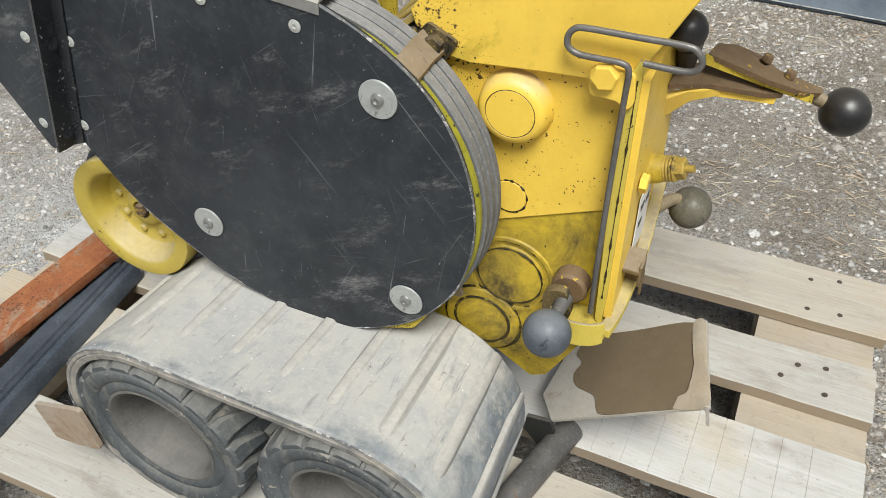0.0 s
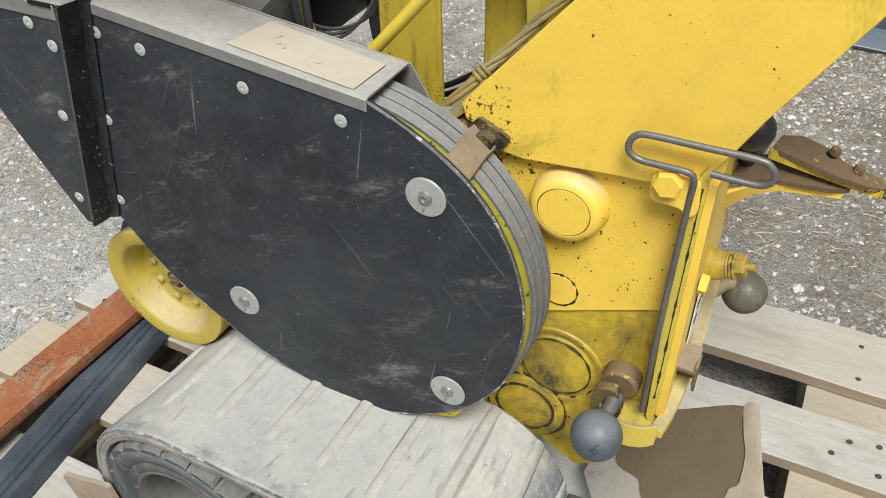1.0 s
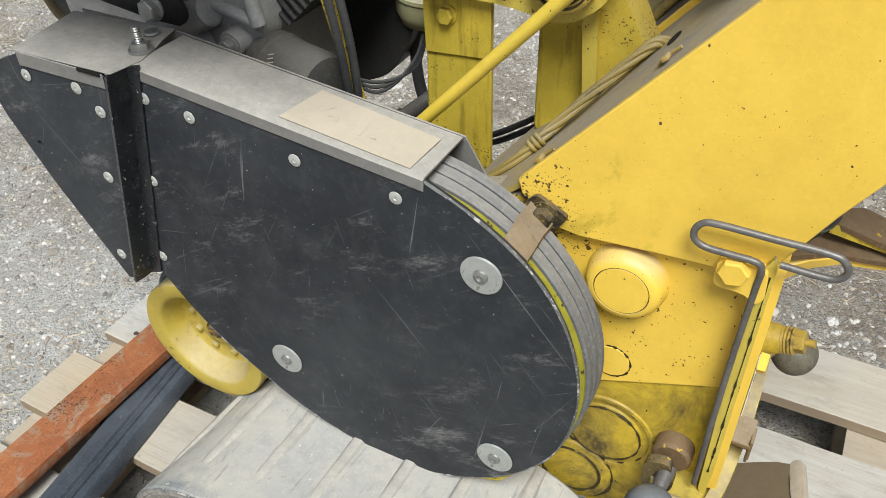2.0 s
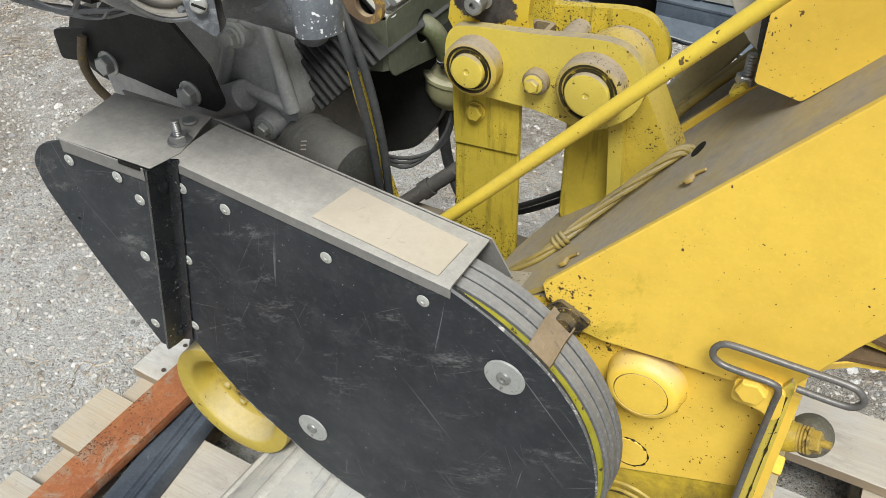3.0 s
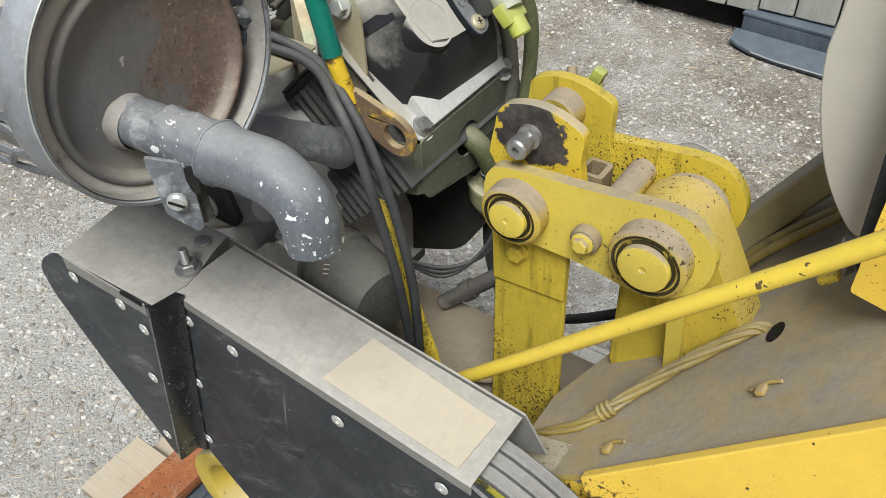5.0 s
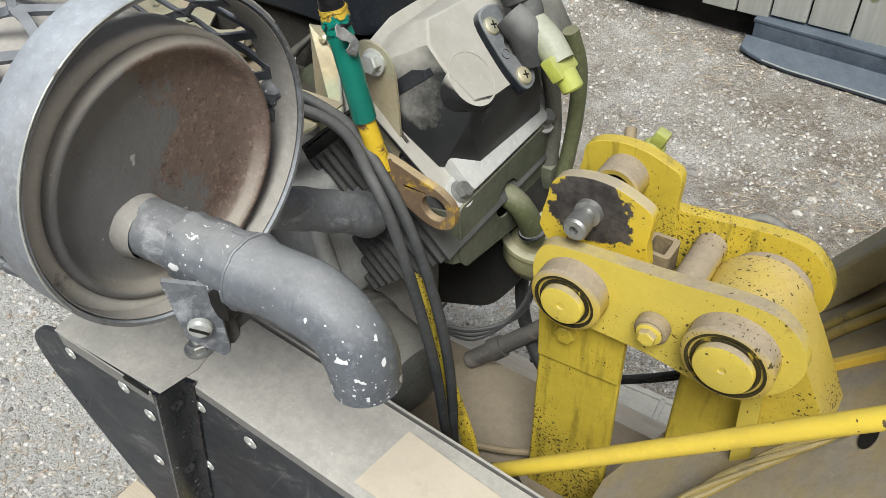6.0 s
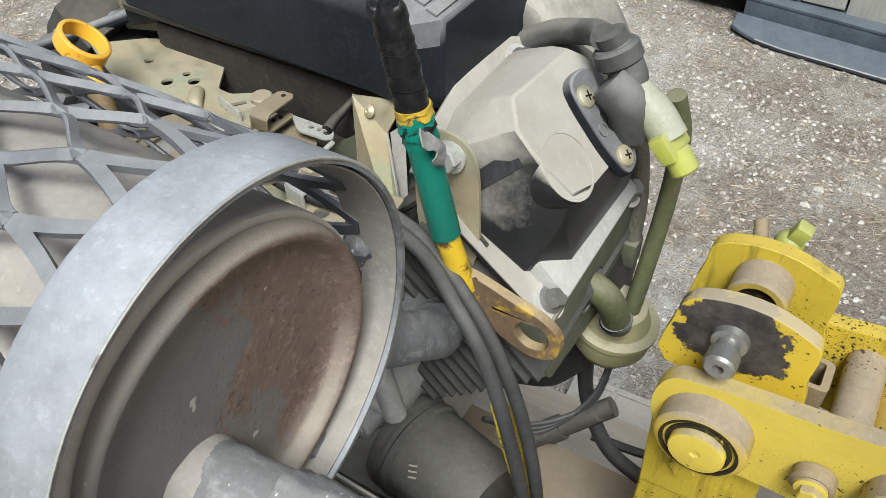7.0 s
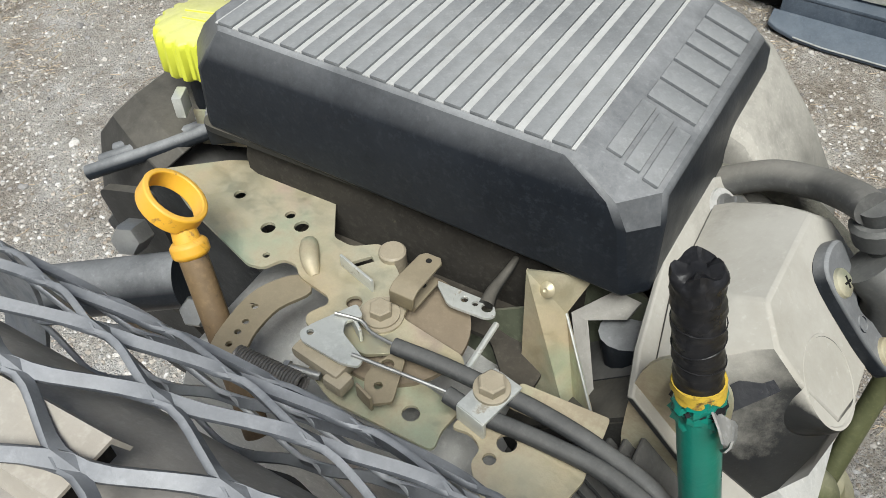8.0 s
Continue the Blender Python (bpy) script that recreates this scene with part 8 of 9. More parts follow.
    for k in range(3):
        part("wire", tube(B(), [(-0.27, 0.20, 0.725), (-0.235, 0.23, 0.705 - 0.006 * k), (-0.205, 0.262, 0.715 + 0.004 * k), (-0.20, 0.285, 0.75 + 0.01 * k)], 0.0022, 8), rubber_hose, eng)
    part("stay_tube", rod(B(), (-0.262, 0.262, 0.612), (-0.196, 0.300, 0.668), 0.0092), sooty_steel, eng, "dark sooty stay tube")
    part("stay_clamp", rod(B(), (-0.242, 0.2735, 0.629), (-0.232, 0.2793, 0.6375), 0.0118), sooty_steel, eng)
    # oil filter
    fl = B()
    lathe(fl, [(0.030, 0), (0.037, 0.002), (0.0385, 0.006), (0.0385, 0.010), (0.0362, 0.012), (0.0362, 0.015), (0.0385, 0.017), (0.0385, 0.021), (0.0365, 0.023), (0.0360, 0.078), (0.0335, 0.086), (0.022, 0.090), (0, 0.090)], (-0.308, 0.145, 0.748), (0.95, -0.22, 0.0), 44)
    can = part("oil_filter", fl, filter_paint, eng, "dusty dark oil filter can")
    f = Vector((0.95, -0.22, 0.02)).normalized()
    for k in range(3):
        q = V(0, -0.72, 0.69).lerp(V(0, -0.90, 0.44), k / 3).normalized() * 0.0362
        part("print_bar", box(B(), V(-0.308, 0.145, 0.757) + f * (0.034 + 0.001 * k) + q, (0.006, 0.0010, 0.0008), frame_of(q) @ Matrix.Rotation(0.3, 3, "Z")), sticker, can)
    # left bank shroud, mirrored
    rings = []
    for h, (s0, s1, y0, y1) in ((0.0, (0.0, 0.12, 0.19, 0.33)), (0.020, (0.005, 0.112, 0.195, 0.325)), (0.048, (0.034, 0.090, 0.21, 0.31))):
        o = [(s0, y0 + 0.014), (s0, y1 - 0.014), (s0 + 0.014, y1), (s1 - 0.014, y1), (s1, y1 - 0.014), (s1, y0 + 0.014), (s1 - 0.014, y0), (s0 + 0.014, y0)]
        pts = [right_bank(s, y, h) for s, y in o]
        rings.append([V(2 * MID - p.x + 0.004, p.y + 0.016, p.z - 0.030) for p in pts])
    part("valve_cover", ring_sweep(B(), rings), black_metal, eng, "faceted black plastic cover under dust", 0.0012, 25)
    part("cylinder_barrel", box(B(), V(-0.60, 0.27, 0.85), (0.12, 0.12, 0.16), Matrix.Rotation(radians(-45), 3, "Y"), 0.006), fins_dark, eng)
    part("intake_pipe", rod(B(), (-0.640, 0.115, 0.915), (-0.555, 0.160, 0.930), 0.0165, seg=28), black_plastic, eng, "dark intake pipe")
    part("starter", rod(B(), (-0.66, 0.20, 0.76), (-0.66, 0.30, 0.76), 0.05), black_metal, eng)
    part("lead", tube(B(), [(-0.525, 0.085, 0.85), (-0.530, 0.08, 0.82), (-0.527, 0.085, 0.79), (-0.51, 0.09, 0.77)], 0.005, 10), dirty_collar, eng)
    # carburettor deck under the air cleaner
    part("manifold", box(B(), (MID, 0.30, 0.93), (0.22, 0.14, 0.09), None, 0.01), grimy_casting, eng, "grimy dark intake manifold")
    part("base_tray", plate(B(), rounded([(-0.585, 0.225), (-0.320, 0.225), (-0.318, 0.40), (-0.585, 0.40)], 0.01), 0.004, (0, 0, 0.981), (1, 0, 0), (0, 1, 0)), black_metal, eng)
    return eng


engine = make_engine()


# ---- ribbed air cleaner cover ----
def make_air_cleaner(eng):
    z1 = 1.0475
    rings = []
    for z, a, b, c, d, cut in ((0.985, -0.589, -0.314, 0.2208, 0.405, 0.010), (0.989, -0.5895, -0.3135, 0.2205, 0.4055, 0.010), (1.024, -0.587, -0.3155, 0.2215, 0.404, 0.014), (1.035, -0.581, -0.319, 0.2245, 0.398, 0.018), (z1, -0.568, -0.358, 0.2325, 0.390, 0.006)):
        e = min(0.020, 2.2 * cut)
        rings.append([V(x, y, z) for x, y in ((a - 0.006 + e, c), (b - cut, c), (b, c + cut), (b, d - cut), (b - cut, d), (a + cut, d), (a - 0.006, d - cut), (a - 0.006, c + e))])
    cover = part("air_cleaner_cover", ring_sweep(B(), rings), black_plastic, eng, "black ribbed plastic air cleaner cover, dusty", 0.002, 25)
    pivot = V(-0.4535, 0.2208, 0)
    cover.matrix_basis = Matrix.Translation(pivot) @ Matrix.Rotation(radians(-2.2), 4, "Z") @ Matrix.Translation(-pivot)
    # dust lies between the raised ribs that run along the depth of the cover
    part("dust_layer", box(B(), (-0.4625, 0.3115, z1 + 0.0003), (0.2060, 0.154, 0.0006)), groove_dust, cover, "pale dust between the ribs")
    rib = mesh_of("rib", box(B(), (0, 0, 0), (0.0094, 0.1545, 0.0022), None, 0.0006), rib_plastic)
    for i in range(15):
        piece("rib", rib, cover, Matrix.Translation((-0.5585 + 0.01375 * i, 0.3115, z1 + 0.0009)))
    # three bars and a row of raised blocks on the sloped shoulder
    slope = math.atan2(0.0125, 0.039)
    tilt = Matrix.Rotation(slope, 4, "Y")
    on = lambda x, y: Matrix.Translation((x, y, z1 - (x + 0.358) * math.tan(slope) + 0.0006)) @ tilt
    bar = mesh_of("bar", box(B(), (0, 0, 0), (0.0076, 0.040, 0.0022), None, 0.0006), rib_plastic)
    for i in range(3):
        piece("bar", bar, cover, on(-0.3460 + 0.0095 * i, 0.2650 - 0.002 * i))
    y = 0.289
    for w in (0.014, 0.015, 0.014, 0.011, 0.012, 0.014):
        block = part("raised_block", box(B(), (0, 0, 0), (0.026, w, 0.0022), None, 0.0006), rib_plastic, cover)
        block.matrix_basis = on(-0.3365, y + w / 2)
        y += w + 0.0025
    return cover


cleaner = make_air_cleaner(engine)


def make_controls(eng):
    """Governor and throttle plates in front of the air cleaner."""
    z = 0.953
    U, W = (1, 0, 0), (0, 1, 0)
    main = rounded([(-0.606, 0.207), (-0.572, 0.190), (-0.512, 0.170), (-0.503, 0.172), (-0.497, 0.182), (-0.489, 0.182), (-0.482, 0.176), (-0.461, 0.172), (-0.458, 0.168), (-0.464, 0.158), (-0.462, 0.153), (-0.455, 0.151), (-0.447, 0.155), (-0.440, 0.152), (-0.425, 0.150), (-0.412, 0.158), (-0.378, 0.166), (-0.383, 0.172), (-0.402, 0.175), (-0.420, 0.178), (-0.422, 0.188), (-0.440, 0.205), (-0.457, 0.216), (-0.470, 0.207), (-0.482, 0.208), (-0.500, 0.236), (-0.545, 0.246), (-0.575, 0.232)], 0.003, 3)
    holes = [circle(-0.519, 0.197, 0.0042, 14), circle(-0.503, 0.2065, 0.0042, 14), circle(-0.514, 0.211, 0.003, 12), circle(-0.550, 0.211, 0.0036, 12), circle(-0.507, 0.180, 0.002, 10), circle(-0.447, 0.175, 0.0042, 14), [(-0.4635, 0.1975), (-0.4565, 0.2060), (-0.4530, 0.2035), (-0.4600, 0.1950)]]
    plate_main = part("control_plate", plate(B(), main, 0.0022, (0, 0, z), U, W, holes), chromate_steel, eng, "gold chromate governor plate with holes", 0.0005)
    part("plate_fold", box(B(), (-0.575, 0.250, z + 0.012), (0.060, 0.0018, 0.026), Matrix.Rotation(radians(20), 3, "Z"), 0.0006), chromate_steel, plate_main)
    part("pressed_rib", tube(B(), [(-0.494, 0.202, z - 0.001), (-0.490, 0.196, z + 0.004), (-0.482, 0.186, z + 0.005), (-0.476, 0.181, z + 0.001)], lambda t: 0.0030 + 0.0022 * math.sin(math.pi * t), 12, flat=0.8), chromate_steel, plate_main)
    part("angle_lug", box(B(), (-0.4545, 0.1895, z + 0.006), (0.026, 0.0016, 0.009), Matrix.Rotation(radians(-17), 3, "Z"), 0.0006), zinc, plate_main)
    second = [(x - 0.006, y + 0.006) for x, y in ((-0.445, 0.130), (-0.423, 0.120), (-0.367, 0.120), (-0.369, 0.131), (-0.366, 0.145), (-0.396, 0.150), (-0.428, 0.150))]
    part("lower_plate", plate(B(), rounded(second, 0.004, 3), 0.002, (0, 0, z - 0.010), U, W, [circle(-0.392, 0.138, 0.0044, 14)]), chromate_steel, eng, "dusty lower control plate", 0.0004)
    right = rounded([(-0.3690, 0.1340), (-0.3660, 0.1430), (-0.3520, 0.1500), (-0.3090, 0.1500), (-0.3065, 0.1390), (-0.3110, 0.1220), (-0.3350, 0.1060), (-0.3460, 0.1150), (-0.3530, 0.1235), (-0.3515, 0.1310), (-0.3590, 0.1360)], 0.004, 3)
    rp = part("cable_plate", plate(B(), right, 0.0022, (0, 0, z + 0.002), U, W, [circle(-0.343, 0.139, 0.0046, 16), circle(-0.3462, 0.1285, 0.0030, 14)]), chromate_steel, eng, "gold cable anchor plate", 0.0005)
    part("plate_lip", plate(B(), rounded([(-0.3510, 0.1560), (-0.3510, 0.1700), (-0.3080, 0.1715), (-0.3070, 0.1560)], 0.002), 0.0016, (0, 0, z + 0.003), U, W), chromate_steel, rp, "bright folded lip")
    part("governor_disc", lathe(B(), [(0.0, 0), (0.036, 0.0), (0.036, 0.003), (0.0, 0.0034)], (-0.4225, 0.1785, z - 0.008), (0, 0, 1), 44), disc_brown, eng, "dusty brown governor disc")
    part("dusty_deck", plate(B(), rounded([(-0.520, 0.200), (-0.385, 0.205), (-0.352, 0.168), (-0.350, 0.262), (-0.520, 0.262)], 0.006), 0.003, (0, 0, z - 0.026), U, W), grimy_casting, eng, "grimy dark deck under the linkage")
    part("round_post", rod(B(), (-0.447, 0.212, z - 0.02), (-0.447, 0.212, z + 0.006), 0.0075, bevel=0.001), dusty_nut, eng)
    nut = B()
    lathe(nut, [(0.0115, 0), (0.0115, 0.0014), (0.0, 0.0014)], (-0.430, 0.174, z + 0.0022), (0, 0, 1), 28)
    lathe(nut, [(0.0095, 0.0), (0.0095, 0.0014), (0.0, 0.0014)], (-0.430, 0.174, z + 0.0036), (0, 0, 1), 28)
    hex_bolt(nut, (-0.430, 0.174, z + 0.005), (0, 0, 1), 0.0060, 0.005)
    part("pivot_nut", nut, dusty_nut, eng, "dusty pivot nut on washers")
    white = [(x + 0.004, y - 0.0045) for x, y in ((-0.458, 0.145), (-0.455, 0.152), (-0.443, 0.172), (-0.436, 0.167), (-0.442, 0.160), (-0.439, 0.154), (-0.422, 0.146), (-0.422, 0.141), (-0.430, 0.139), (-0.454, 0.141))]
    part("throttle_lever", plate(B(), rounded(white, 0.002, 3), 0.0018, (0, 0, z + 0.012), U, W, [circle(-0.449, 0.1425, 0.0018, 10)]), zinc, eng, "bright plated throttle lever", 0.0004)
    part("lever_fold", box(B(), (-0.4345, 0.1590, z + 0.008), (0.013, 0.0016, 0.009), Matrix.Rotation(radians(-35), 3, "Z"), 0.0004), zinc, eng)
    blk = B()
    box(blk, (-0.440, 0.1385, z + 0.004), (0.030, 0.014, 0.008), Matrix.Rotation(radians(-8), 3, "Z"), 0.0025)
    box(blk, (-0.427, 0.1315, z + 0.002), (0.012, 0.010, 0.008), Matrix.Rotation(radians(-8), 3, "Z"), 0.002)
    part("lever_block", blk, dusty_nut, eng)
    sc = rod(B(), (-0.452, 0.127, z + 0.002), (-0.436, 0.130, z + 0.002), 0.0022)
    hex_bolt(sc, (-0.452, 0.127, z + 0.002), (-1, -0.2, 0), 0.0036, 0.003)
    part("stop_screw", sc, steel, eng)
    arm = B()
    plate(arm, rounded([(-0.411, 0.129), (-0.417, 0.139), (-0.417, 0.146), (-0.412, 0.158), (-0.405, 0.156), (-0.398, 0.133), (-0.407, 0.127)], 0.002, 3), 0.002, (0, 0, z + 0.002), U, W, [circle(-0.4110, 0.1495, 0.0032, 14), circle(-0.4085, 0.1375, 0.0022, 10)])
    box(arm, (-0.4095, 0.1278, z + 0.007), (0.011, 0.0016, 0.010), Matrix.Rotation(radians(-20), 3, "Z"), 0.0005)
    part("slotted_arm", arm, dull_chromate, eng, "dusty slotted arm", 0.0004)
    # strap bent into a U that opens towards the air cleaner
    rings = []
    for y, h, hw in ((0.2090, 0.0180, 0.0040), (0.2060, 0.0180, 0.0066), (0.1900, 0.0180, 0.0070), (0.1850, 0.0175, 0.0070), (0.1818, 0.0150, 0.0070), (0.1812, 0.0080, 0.0066), (0.1830, 0.0050, 0.0060), (0.1870, 0.0040, 0.0056), (0.2040, 0.0038, 0.0052), (0.2068, 0.0038, 0.0034)):
        top = h > 0.012
        n = V(0, 0, 0.0009) if h > 0.0172 or h < 0.0046 else V(0, -0.0009, 0.0003)
        n = n if top else V(0, n.y, -n.z)
        mid = V(-0.4222 + 0.10 * (y - 0.18), y, z + h)
        rings.append([mid - V(hw, 0, 0) + n, mid + V(hw, 0, 0) + n, mid + V(hw, 0, 0) - n, mid - V(hw, 0, 0) - n])
    strap = part("folded_strap", ring_sweep(B(), rings), dull_chromate, eng, "folded dusty strap", 0.0004)
    # dark discs painted as the shade in the strap's holes
    for x, y, h, r in ((-0.4196, 0.2045, 0.0187, 0.0017), (-0.4200, 0.1990, 0.0052, 0.0014), (-0.4222, 0.1940, 0.0052, 0.0014)):
        part("strap_hole_shade", lathe(B(), [(r, 0), (r * 0.9, 0.0004), (0, 0.0004)], (x, y, z + h), (0, 0, 1), 14), soft_dark, strap)
    link = plate(B(), rounded([(-0.418, 0.2065), (-0.384, 0.2065), (-0.379, 0.200), (-0.383, 0.196), (-0.404, 0.195)], 0.003), 0.0018, (0, 0, z + 0.002), U, W, [circle(-0.398, 0.202, 0.0020, 10), circle(-0.392, 0.202, 0.0017, 10), circle(-0.3855, 0.2025, 0.0030, 12)])
    part("link_arm", link, zinc, eng, "plated link arm", 0.0003)
    part("link_wire", tube(B(), [(-0.377, 0.196, z + 0.003), (-0.377, 0.180, z + 0.003), (-0.377, 0.164, z + 0.003)], 0.0017, 8, 3), zinc, eng)
    part("link_joint", tube(B(), [(-0.3865, 0.204, z + 0.004), (-0.387, 0.211, z + 0.006), (-0.386, 0.218, z + 0.008), (-0.384, 0.228, z + 0.012), (-0.382, 0.242, z + 0.018)], lambda t: 0.0042 - 0.0026 * t, 10, 4), black_metal, eng)
    part("throttle_wire", tube(B(), [(-0.424, 0.1405, z + 0.0145), (-0.400, 0.1425, z + 0.014), (-0.376, 0.1445, z + 0.013)], 0.0010, 8, 2), steel, eng, "bare throttle wire")
    part("choke_wire", tube(B(), [(-0.444, 0.156, z + 0.016), (-0.432, 0.160, z + 0.013), (-0.424, 0.157, z + 0.012), (-0.411, 0.156, z + 0.012)], 0.0010, 8, 3), steel, eng)
    qa = plate(B(), smooth_outline([(-0.494, 0.118), (-0.499, 0.137), (-0.498, 0.160), (-0.485, 0.178), (-0.472, 0.172), (-0.480, 0.155), (-0.481, 0.138), (-0.479, 0.122)], 4), 0.0022, (0, 0, z - 0.002), U, W, [circle(-0.4915, 0.150, 0.0018, 8), circle(-0.4895, 0.140, 0.0018, 8), circle(-0.4890, 0.133, 0.0018, 8), circle(-0.4880, 0.125, 0.0018, 8)])
    part("quadrant", qa, dull_chromate, eng, "drilled curved quadrant", 0.0004)
    path = []
    for i in range(220):
        t = i / 219
        a = t * 2 * math.pi * 22
        p = V(-0.479, 0.121, z + 0.001).lerp(V(-0.440, 0.121, z + 0.003), t)
        path.append(p + V(0, 0.0050 * math.cos(a), 0.0050 * math.sin(a)))
    part("spring", tube(B(), path, 0.0009, 5, 1, False), dark_rod, eng, "coiled governor spring")
    # clamp with two black cables
    cl = B()
    box(cl, (-0.3575, 0.1505, z + 0.0145), (0.016, 0.026, 0.0022), Matrix.Rotation(radians(-14), 3, "Z"), 0.0008)
    box(cl, (-0.3605, 0.1385, z + 0.009), (0.016, 0.0022, 0.012), Matrix.Rotation(radians(-14), 3, "Z"), 0.0008)
    part("cable_clamp", cl, zinc, eng, "plated cable clamp")
    part("bolt", hex_bolt(B(), (-0.358, 0.1535, z + 0.0155), (0, 0, 1), 0.0066, 0.0055, 0.0085), dusty_nut, eng, "brown hexagon bolt")
    ways = [[(-0.376, 0.1445, z + 0.011), (-0.358, 0.143, z + 0.010), (-0.3275, 0.1440, z + 0.010), (-0.2980, 0.1420, z + 0.011), (-0.2698, 0.1330, z + 0.010), (-0.2418, 0.1160, z + 0.003), (-0.2214, 0.1096, z - 0.022), (-0.2041, 0.1070, z - 0.078), (-0.1932, 0.1104, z - 0.151), (-0.1883, 0.1142, z - 0.235), (-0.1861, 0.1210, z - 0.318)],
            [(-0.411, 0.156, z + 0.011), (-0.385, 0.158, z + 0.010), (-0.358, 0.1575, z + 0.010), (-0.336, 0.1560, z + 0.011), (-0.3080, 0.1520, z + 0.011), (-0.2791, 0.1450, z + 0.009), (-0.2504, 0.1350, z - 0.006), (-0.2237, 0.1298, z - 0.041), (-0.2030, 0.1271, z - 0.098), (-0.1903, 0.1251, z - 0.169), (-0.1867, 0.1223, z - 0.250), (-0.190, 0.125, z - 0.310), (-0.20, 0.13, z - 0.33)]]
    for w in ways:
        part("throttle_cable", tube(B(), w, 0.0041, 12, 6), rubber_hose, eng, "black sheathed control cable")
    # gold shroud sheets right of the controls
    A, N, F = V(-0.3695, 0.2110, 0.985), V(-0.3480, 0.2140, 0.9615), V(-0.3190, 0.1810, 0.9395)
    low = [A, N, F, V(-0.320, 0.178, 0.895), V(-0.3620, 0.1960, 0.880)]
    part("gold_baffle", ring_sweep(B(), [low, [p + V(0, 0.0016, 0) for p in low]]), chromate_steel, eng, "bent gold baffle sheet", smooth=0)
    ear = [A, V(-0.3400, 0.2240, 0.982), N]
    part("gold_baffle", ring_sweep(B(), [ear, [p + V(0, 0.0016, -0.0006) for p in ear]]), chromate_steel, eng, smooth=0)
    part("fold_edge", tube(B(), [N, F, V(-0.3150, 0.1765, 0.925)], 0.0007, 8, 1, False), zinc, eng)
    part("dimple", lathe(B(), [(0.0042, 0), (0.0030, 0.0012), (0.0012, 0.0018), (0, 0.0012)], A.lerp(N, 0.42) + V(0.002, -0.0006, 0.001), (-0.1, -0.8, 0.5), 16), chromate_steel, eng)
    side = [V(-0.402, 0.2160, 0.928), V(-0.3680, 0.2135, 0.955), V(-0.3630, 0.2010, 0.880), V(-0.402, 0.2020, 0.860)]
    part("grey_baffle", ring_sweep(B(), [side, [p + V(0, 0.0016, 0) for p in side]]), olive_sheet, eng, "flat dusty baffle sheet")
    g4 = [V(-0.3460, 0.2150, 0.9625), V(-0.3310, 0.2270, 0.9735), V(-0.3180, 0.2300, 0.968), V(-0.3210, 0.2250, 0.9605), V(-0.3400, 0.2185, 0.956), V(-0.3170, 0.1835, 0.922), V(-0.3210, 0.1825, 0.922)]
    part("grey_baffle", ring_sweep(B(), [g4, [p + V(0.001, 0.002, 0) for p in g4]]), cover_sheet, eng, "bent grey baffle edge")
    g2 = plate(B(), rounded([(-0.356, 0.958), (-0.338, 0.972), (-0.318, 0.975), (-0.300, 0.95), (-0.292, 0.88), (-0.335, 0.87)], 0.006), 0.002, (0, 0.232, 0))
    part("baffle", g2, olive_sheet, eng, "grey baffle sheet")
    g3 = plate(B(), smooth_outline([(-0.298, 0.920), (-0.303, 0.975), (-0.296, 1.004), (-0.280, 1.011), (-0.266, 1.002), (-0.262, 0.975), (-0.266, 0.920)], 4), 0.002, (0, 0.176, 0), holes=[circle(-0.279, 0.997, 0.004, 12)])
    part("gold_tab", g3, chromate_steel, eng, "gold lever stop tab")
    part("bolt", hex_bolt(B(), (-0.279, 0.1755, 0.997), (0, -1, 0.2), 0.0072, 0.006, 0.0095), zinc, eng)
    part("coil", tube(B(), [(-0.318, 0.225, 0.955), (-0.312, 0.222, 0.93), (-0.318, 0.215, 0.90)], 0.016, 16), black_plastic, eng)
    # fuse block and wires near the far left
    for k in range(3):
        part("wire_loom", tube(B(), [(-0.655, 0.19 + 0.012 * k, 0.945), (-0.625, 0.212 + 0.012 * k, 0.955), (-0.595, 0.235 + 0.012 * k, 0.966), (-0.570, 0.262 + 0.01 * k, 0.975)], 0.005, 10), black_plastic, eng)
    part("connector", box(B(), (-0.578, 0.252, 0.972), (0.040, 0.026, 0.018), Matrix.Rotation(radians(38), 3, "Z"), 0.003), black_plastic, eng, "black wire connector")
    part("clip", box(B(), (-0.598, 0.229, 0.992), (0.006, 0.012, 0.014), Matrix.Rotation(radians(25), 3, "Z"), 0.001), zinc, eng)
    part("fitting", hex_bolt(B(), (-0.600, 0.172, 0.935), (0.3, -0.8, 0.4), 0.010, 0.016), steel, eng)
    part("fitting", hex_bolt(B(), (-0.535, 0.150, 0.925), (0.2, -0.6, 0.6), 0.009, 0.012), steel, eng)
    part("black_flange", plate(B(), rounded([(-0.645, 0.94), (-0.60, 0.955), (-0.59, 0.90), (-0.625, 0.86)], 0.008), 0.006, (0, 0.185, 0)), black_metal, eng)
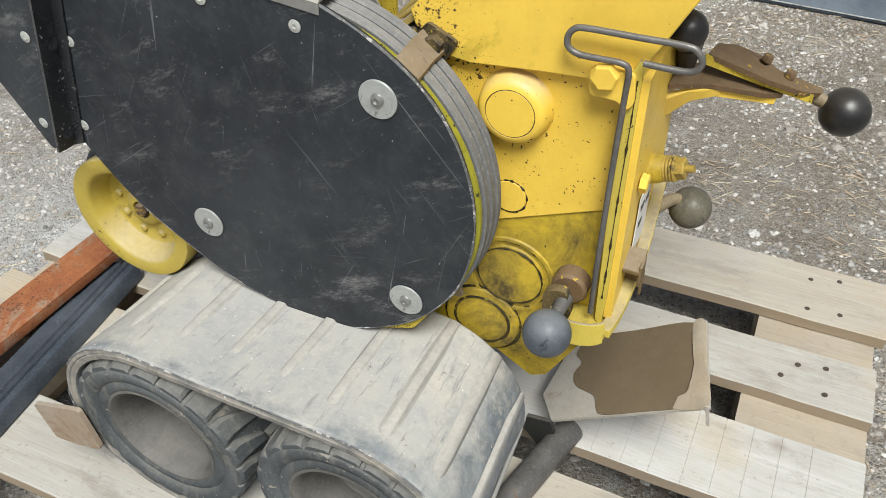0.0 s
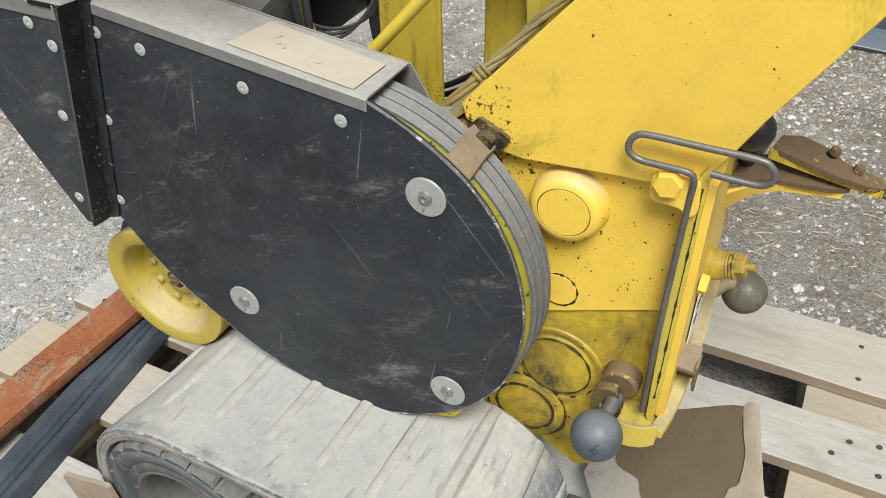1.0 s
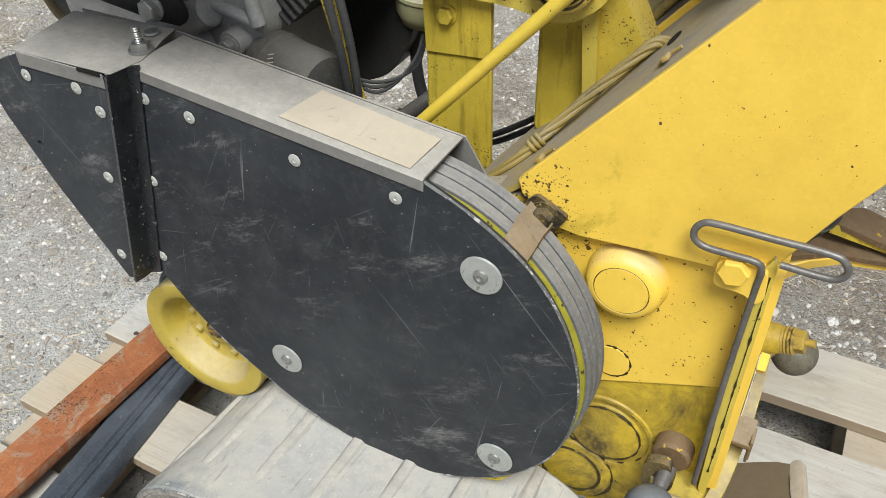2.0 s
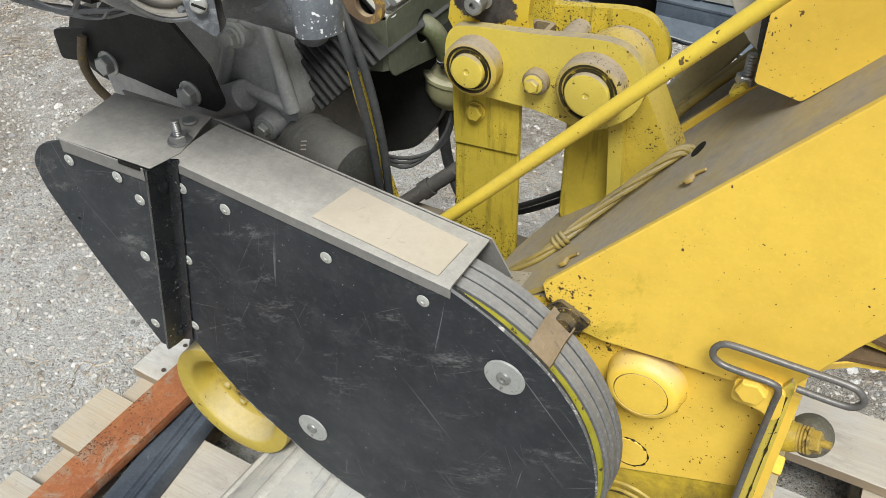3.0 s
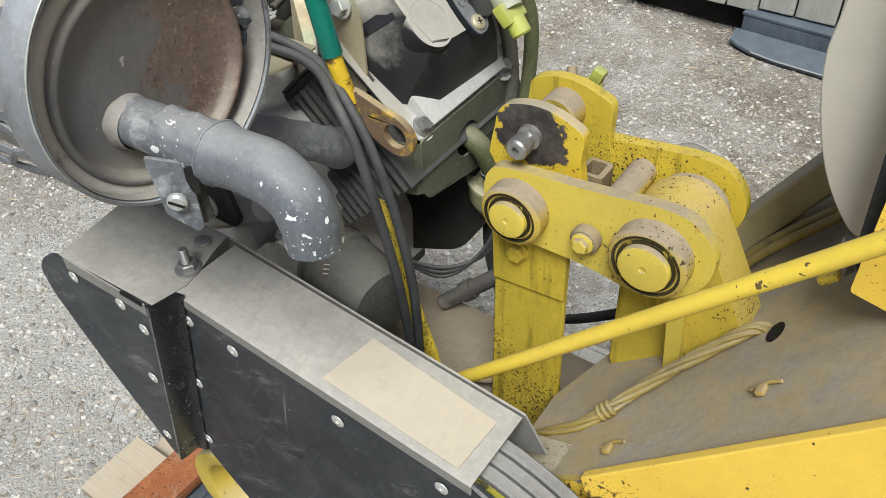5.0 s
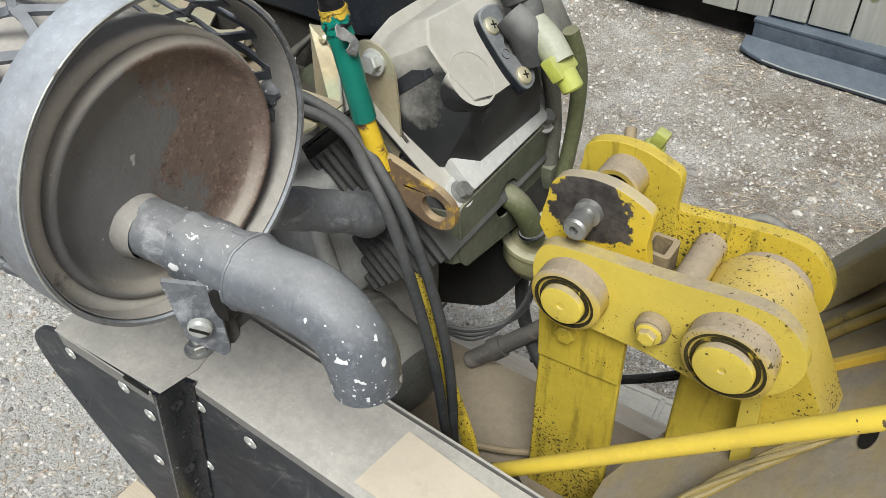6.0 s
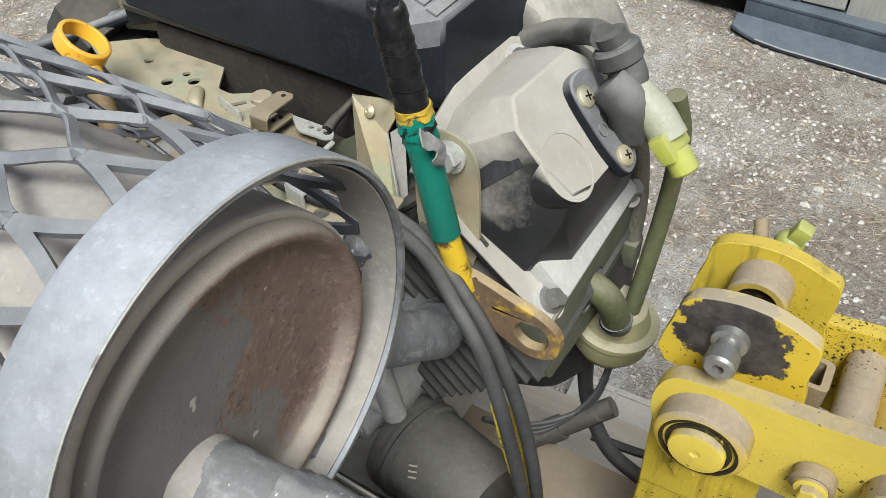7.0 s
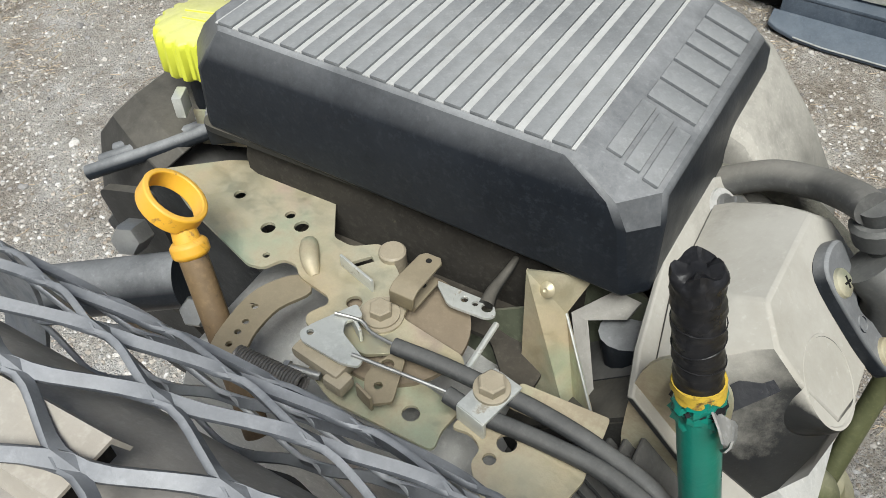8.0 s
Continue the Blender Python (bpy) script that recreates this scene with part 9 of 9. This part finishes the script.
    # dipstick
    part("dipstick_tube", rod(B(), (-0.478, 0.116, 0.89), (-0.5265, 0.150, 0.982), 0.0074, seg=18), rusty_tube, eng, "rusty dipstick tube")
    dp = B()
    rod(dp, (-0.5235, 0.1478, 0.976), (-0.5275, 0.1507, 0.984), 0.0098, bevel=0.002)
    rod(dp, (-0.5265, 0.150, 0.983), (-0.5315, 0.1535, 0.992), 0.0070, 0.0060)
    rings = []
    stem = V(-0.66, 0.22, 0.68).normalized()
    wide = V(0.48, 0.34, 0.74).normalized()
    stem = (stem - wide * stem.dot(wide)).normalized()
    across = wide.cross(stem)
    wide = wide * 0.0058
    c0 = V(-0.5385, 0.1580, 0.9995)
    for i in range(41):
        a = math.pi * 2 * i / 40
        p = stem * (0.0160 * math.cos(a)) + across * (0.0145 * math.sin(a))
        o = p.normalized() * 0.0016
        rings.append([c0 + p - o - wide, c0 + p + o - wide * 0.9, c0 + p + o + wide * 0.9, c0 + p - o + wide])
    ring_sweep(dp, rings, True, False)
    part("dipstick", dp, dipstick_yellow, eng, "orange-yellow looped dipstick handle", 0.0008)
    cap = B()
    c0 = V(-0.609, 0.268, 0.996)
    rings = []
    for h, f in ((0.0, 0.93), (0.002, 1.0), (0.021, 0.985), (0.0245, 0.95), (0.0262, 0.86)):
        rings.append([c0 + V(f * (0.0285 - 0.0024 * (k % 4 > 1)) * math.cos(2 * math.pi * k / 72), f * (0.0285 - 0.0024 * (k % 4 > 1)) * math.sin(2 * math.pi * k / 72), h) for k in range(72)])
    ring_sweep(cap, rings)
    part("filler_neck", rod(B(), c0 + V(0, 0, -0.06), c0 + V(0, 0, 0.002), 0.016, seg=24), black_plastic, eng)
    marks = B()
    for a, b in (((-0.014, 0.004), (0.010, 0.010)), ((0.010, 0.010), (0.015, 0.004)), ((-0.010, -0.003), (0.012, 0.001))):
        rod(marks, c0 + V(a[0], a[1], 0.0262), c0 + V(b[0], b[1], 0.0262), 0.0010, seg=8)
    oil = part("oil_cap", cap, lime_plastic, eng, "lime-yellow oil filler cap")
    part("embossed_mark", marks, lime_plastic, oil)


make_controls(engine)
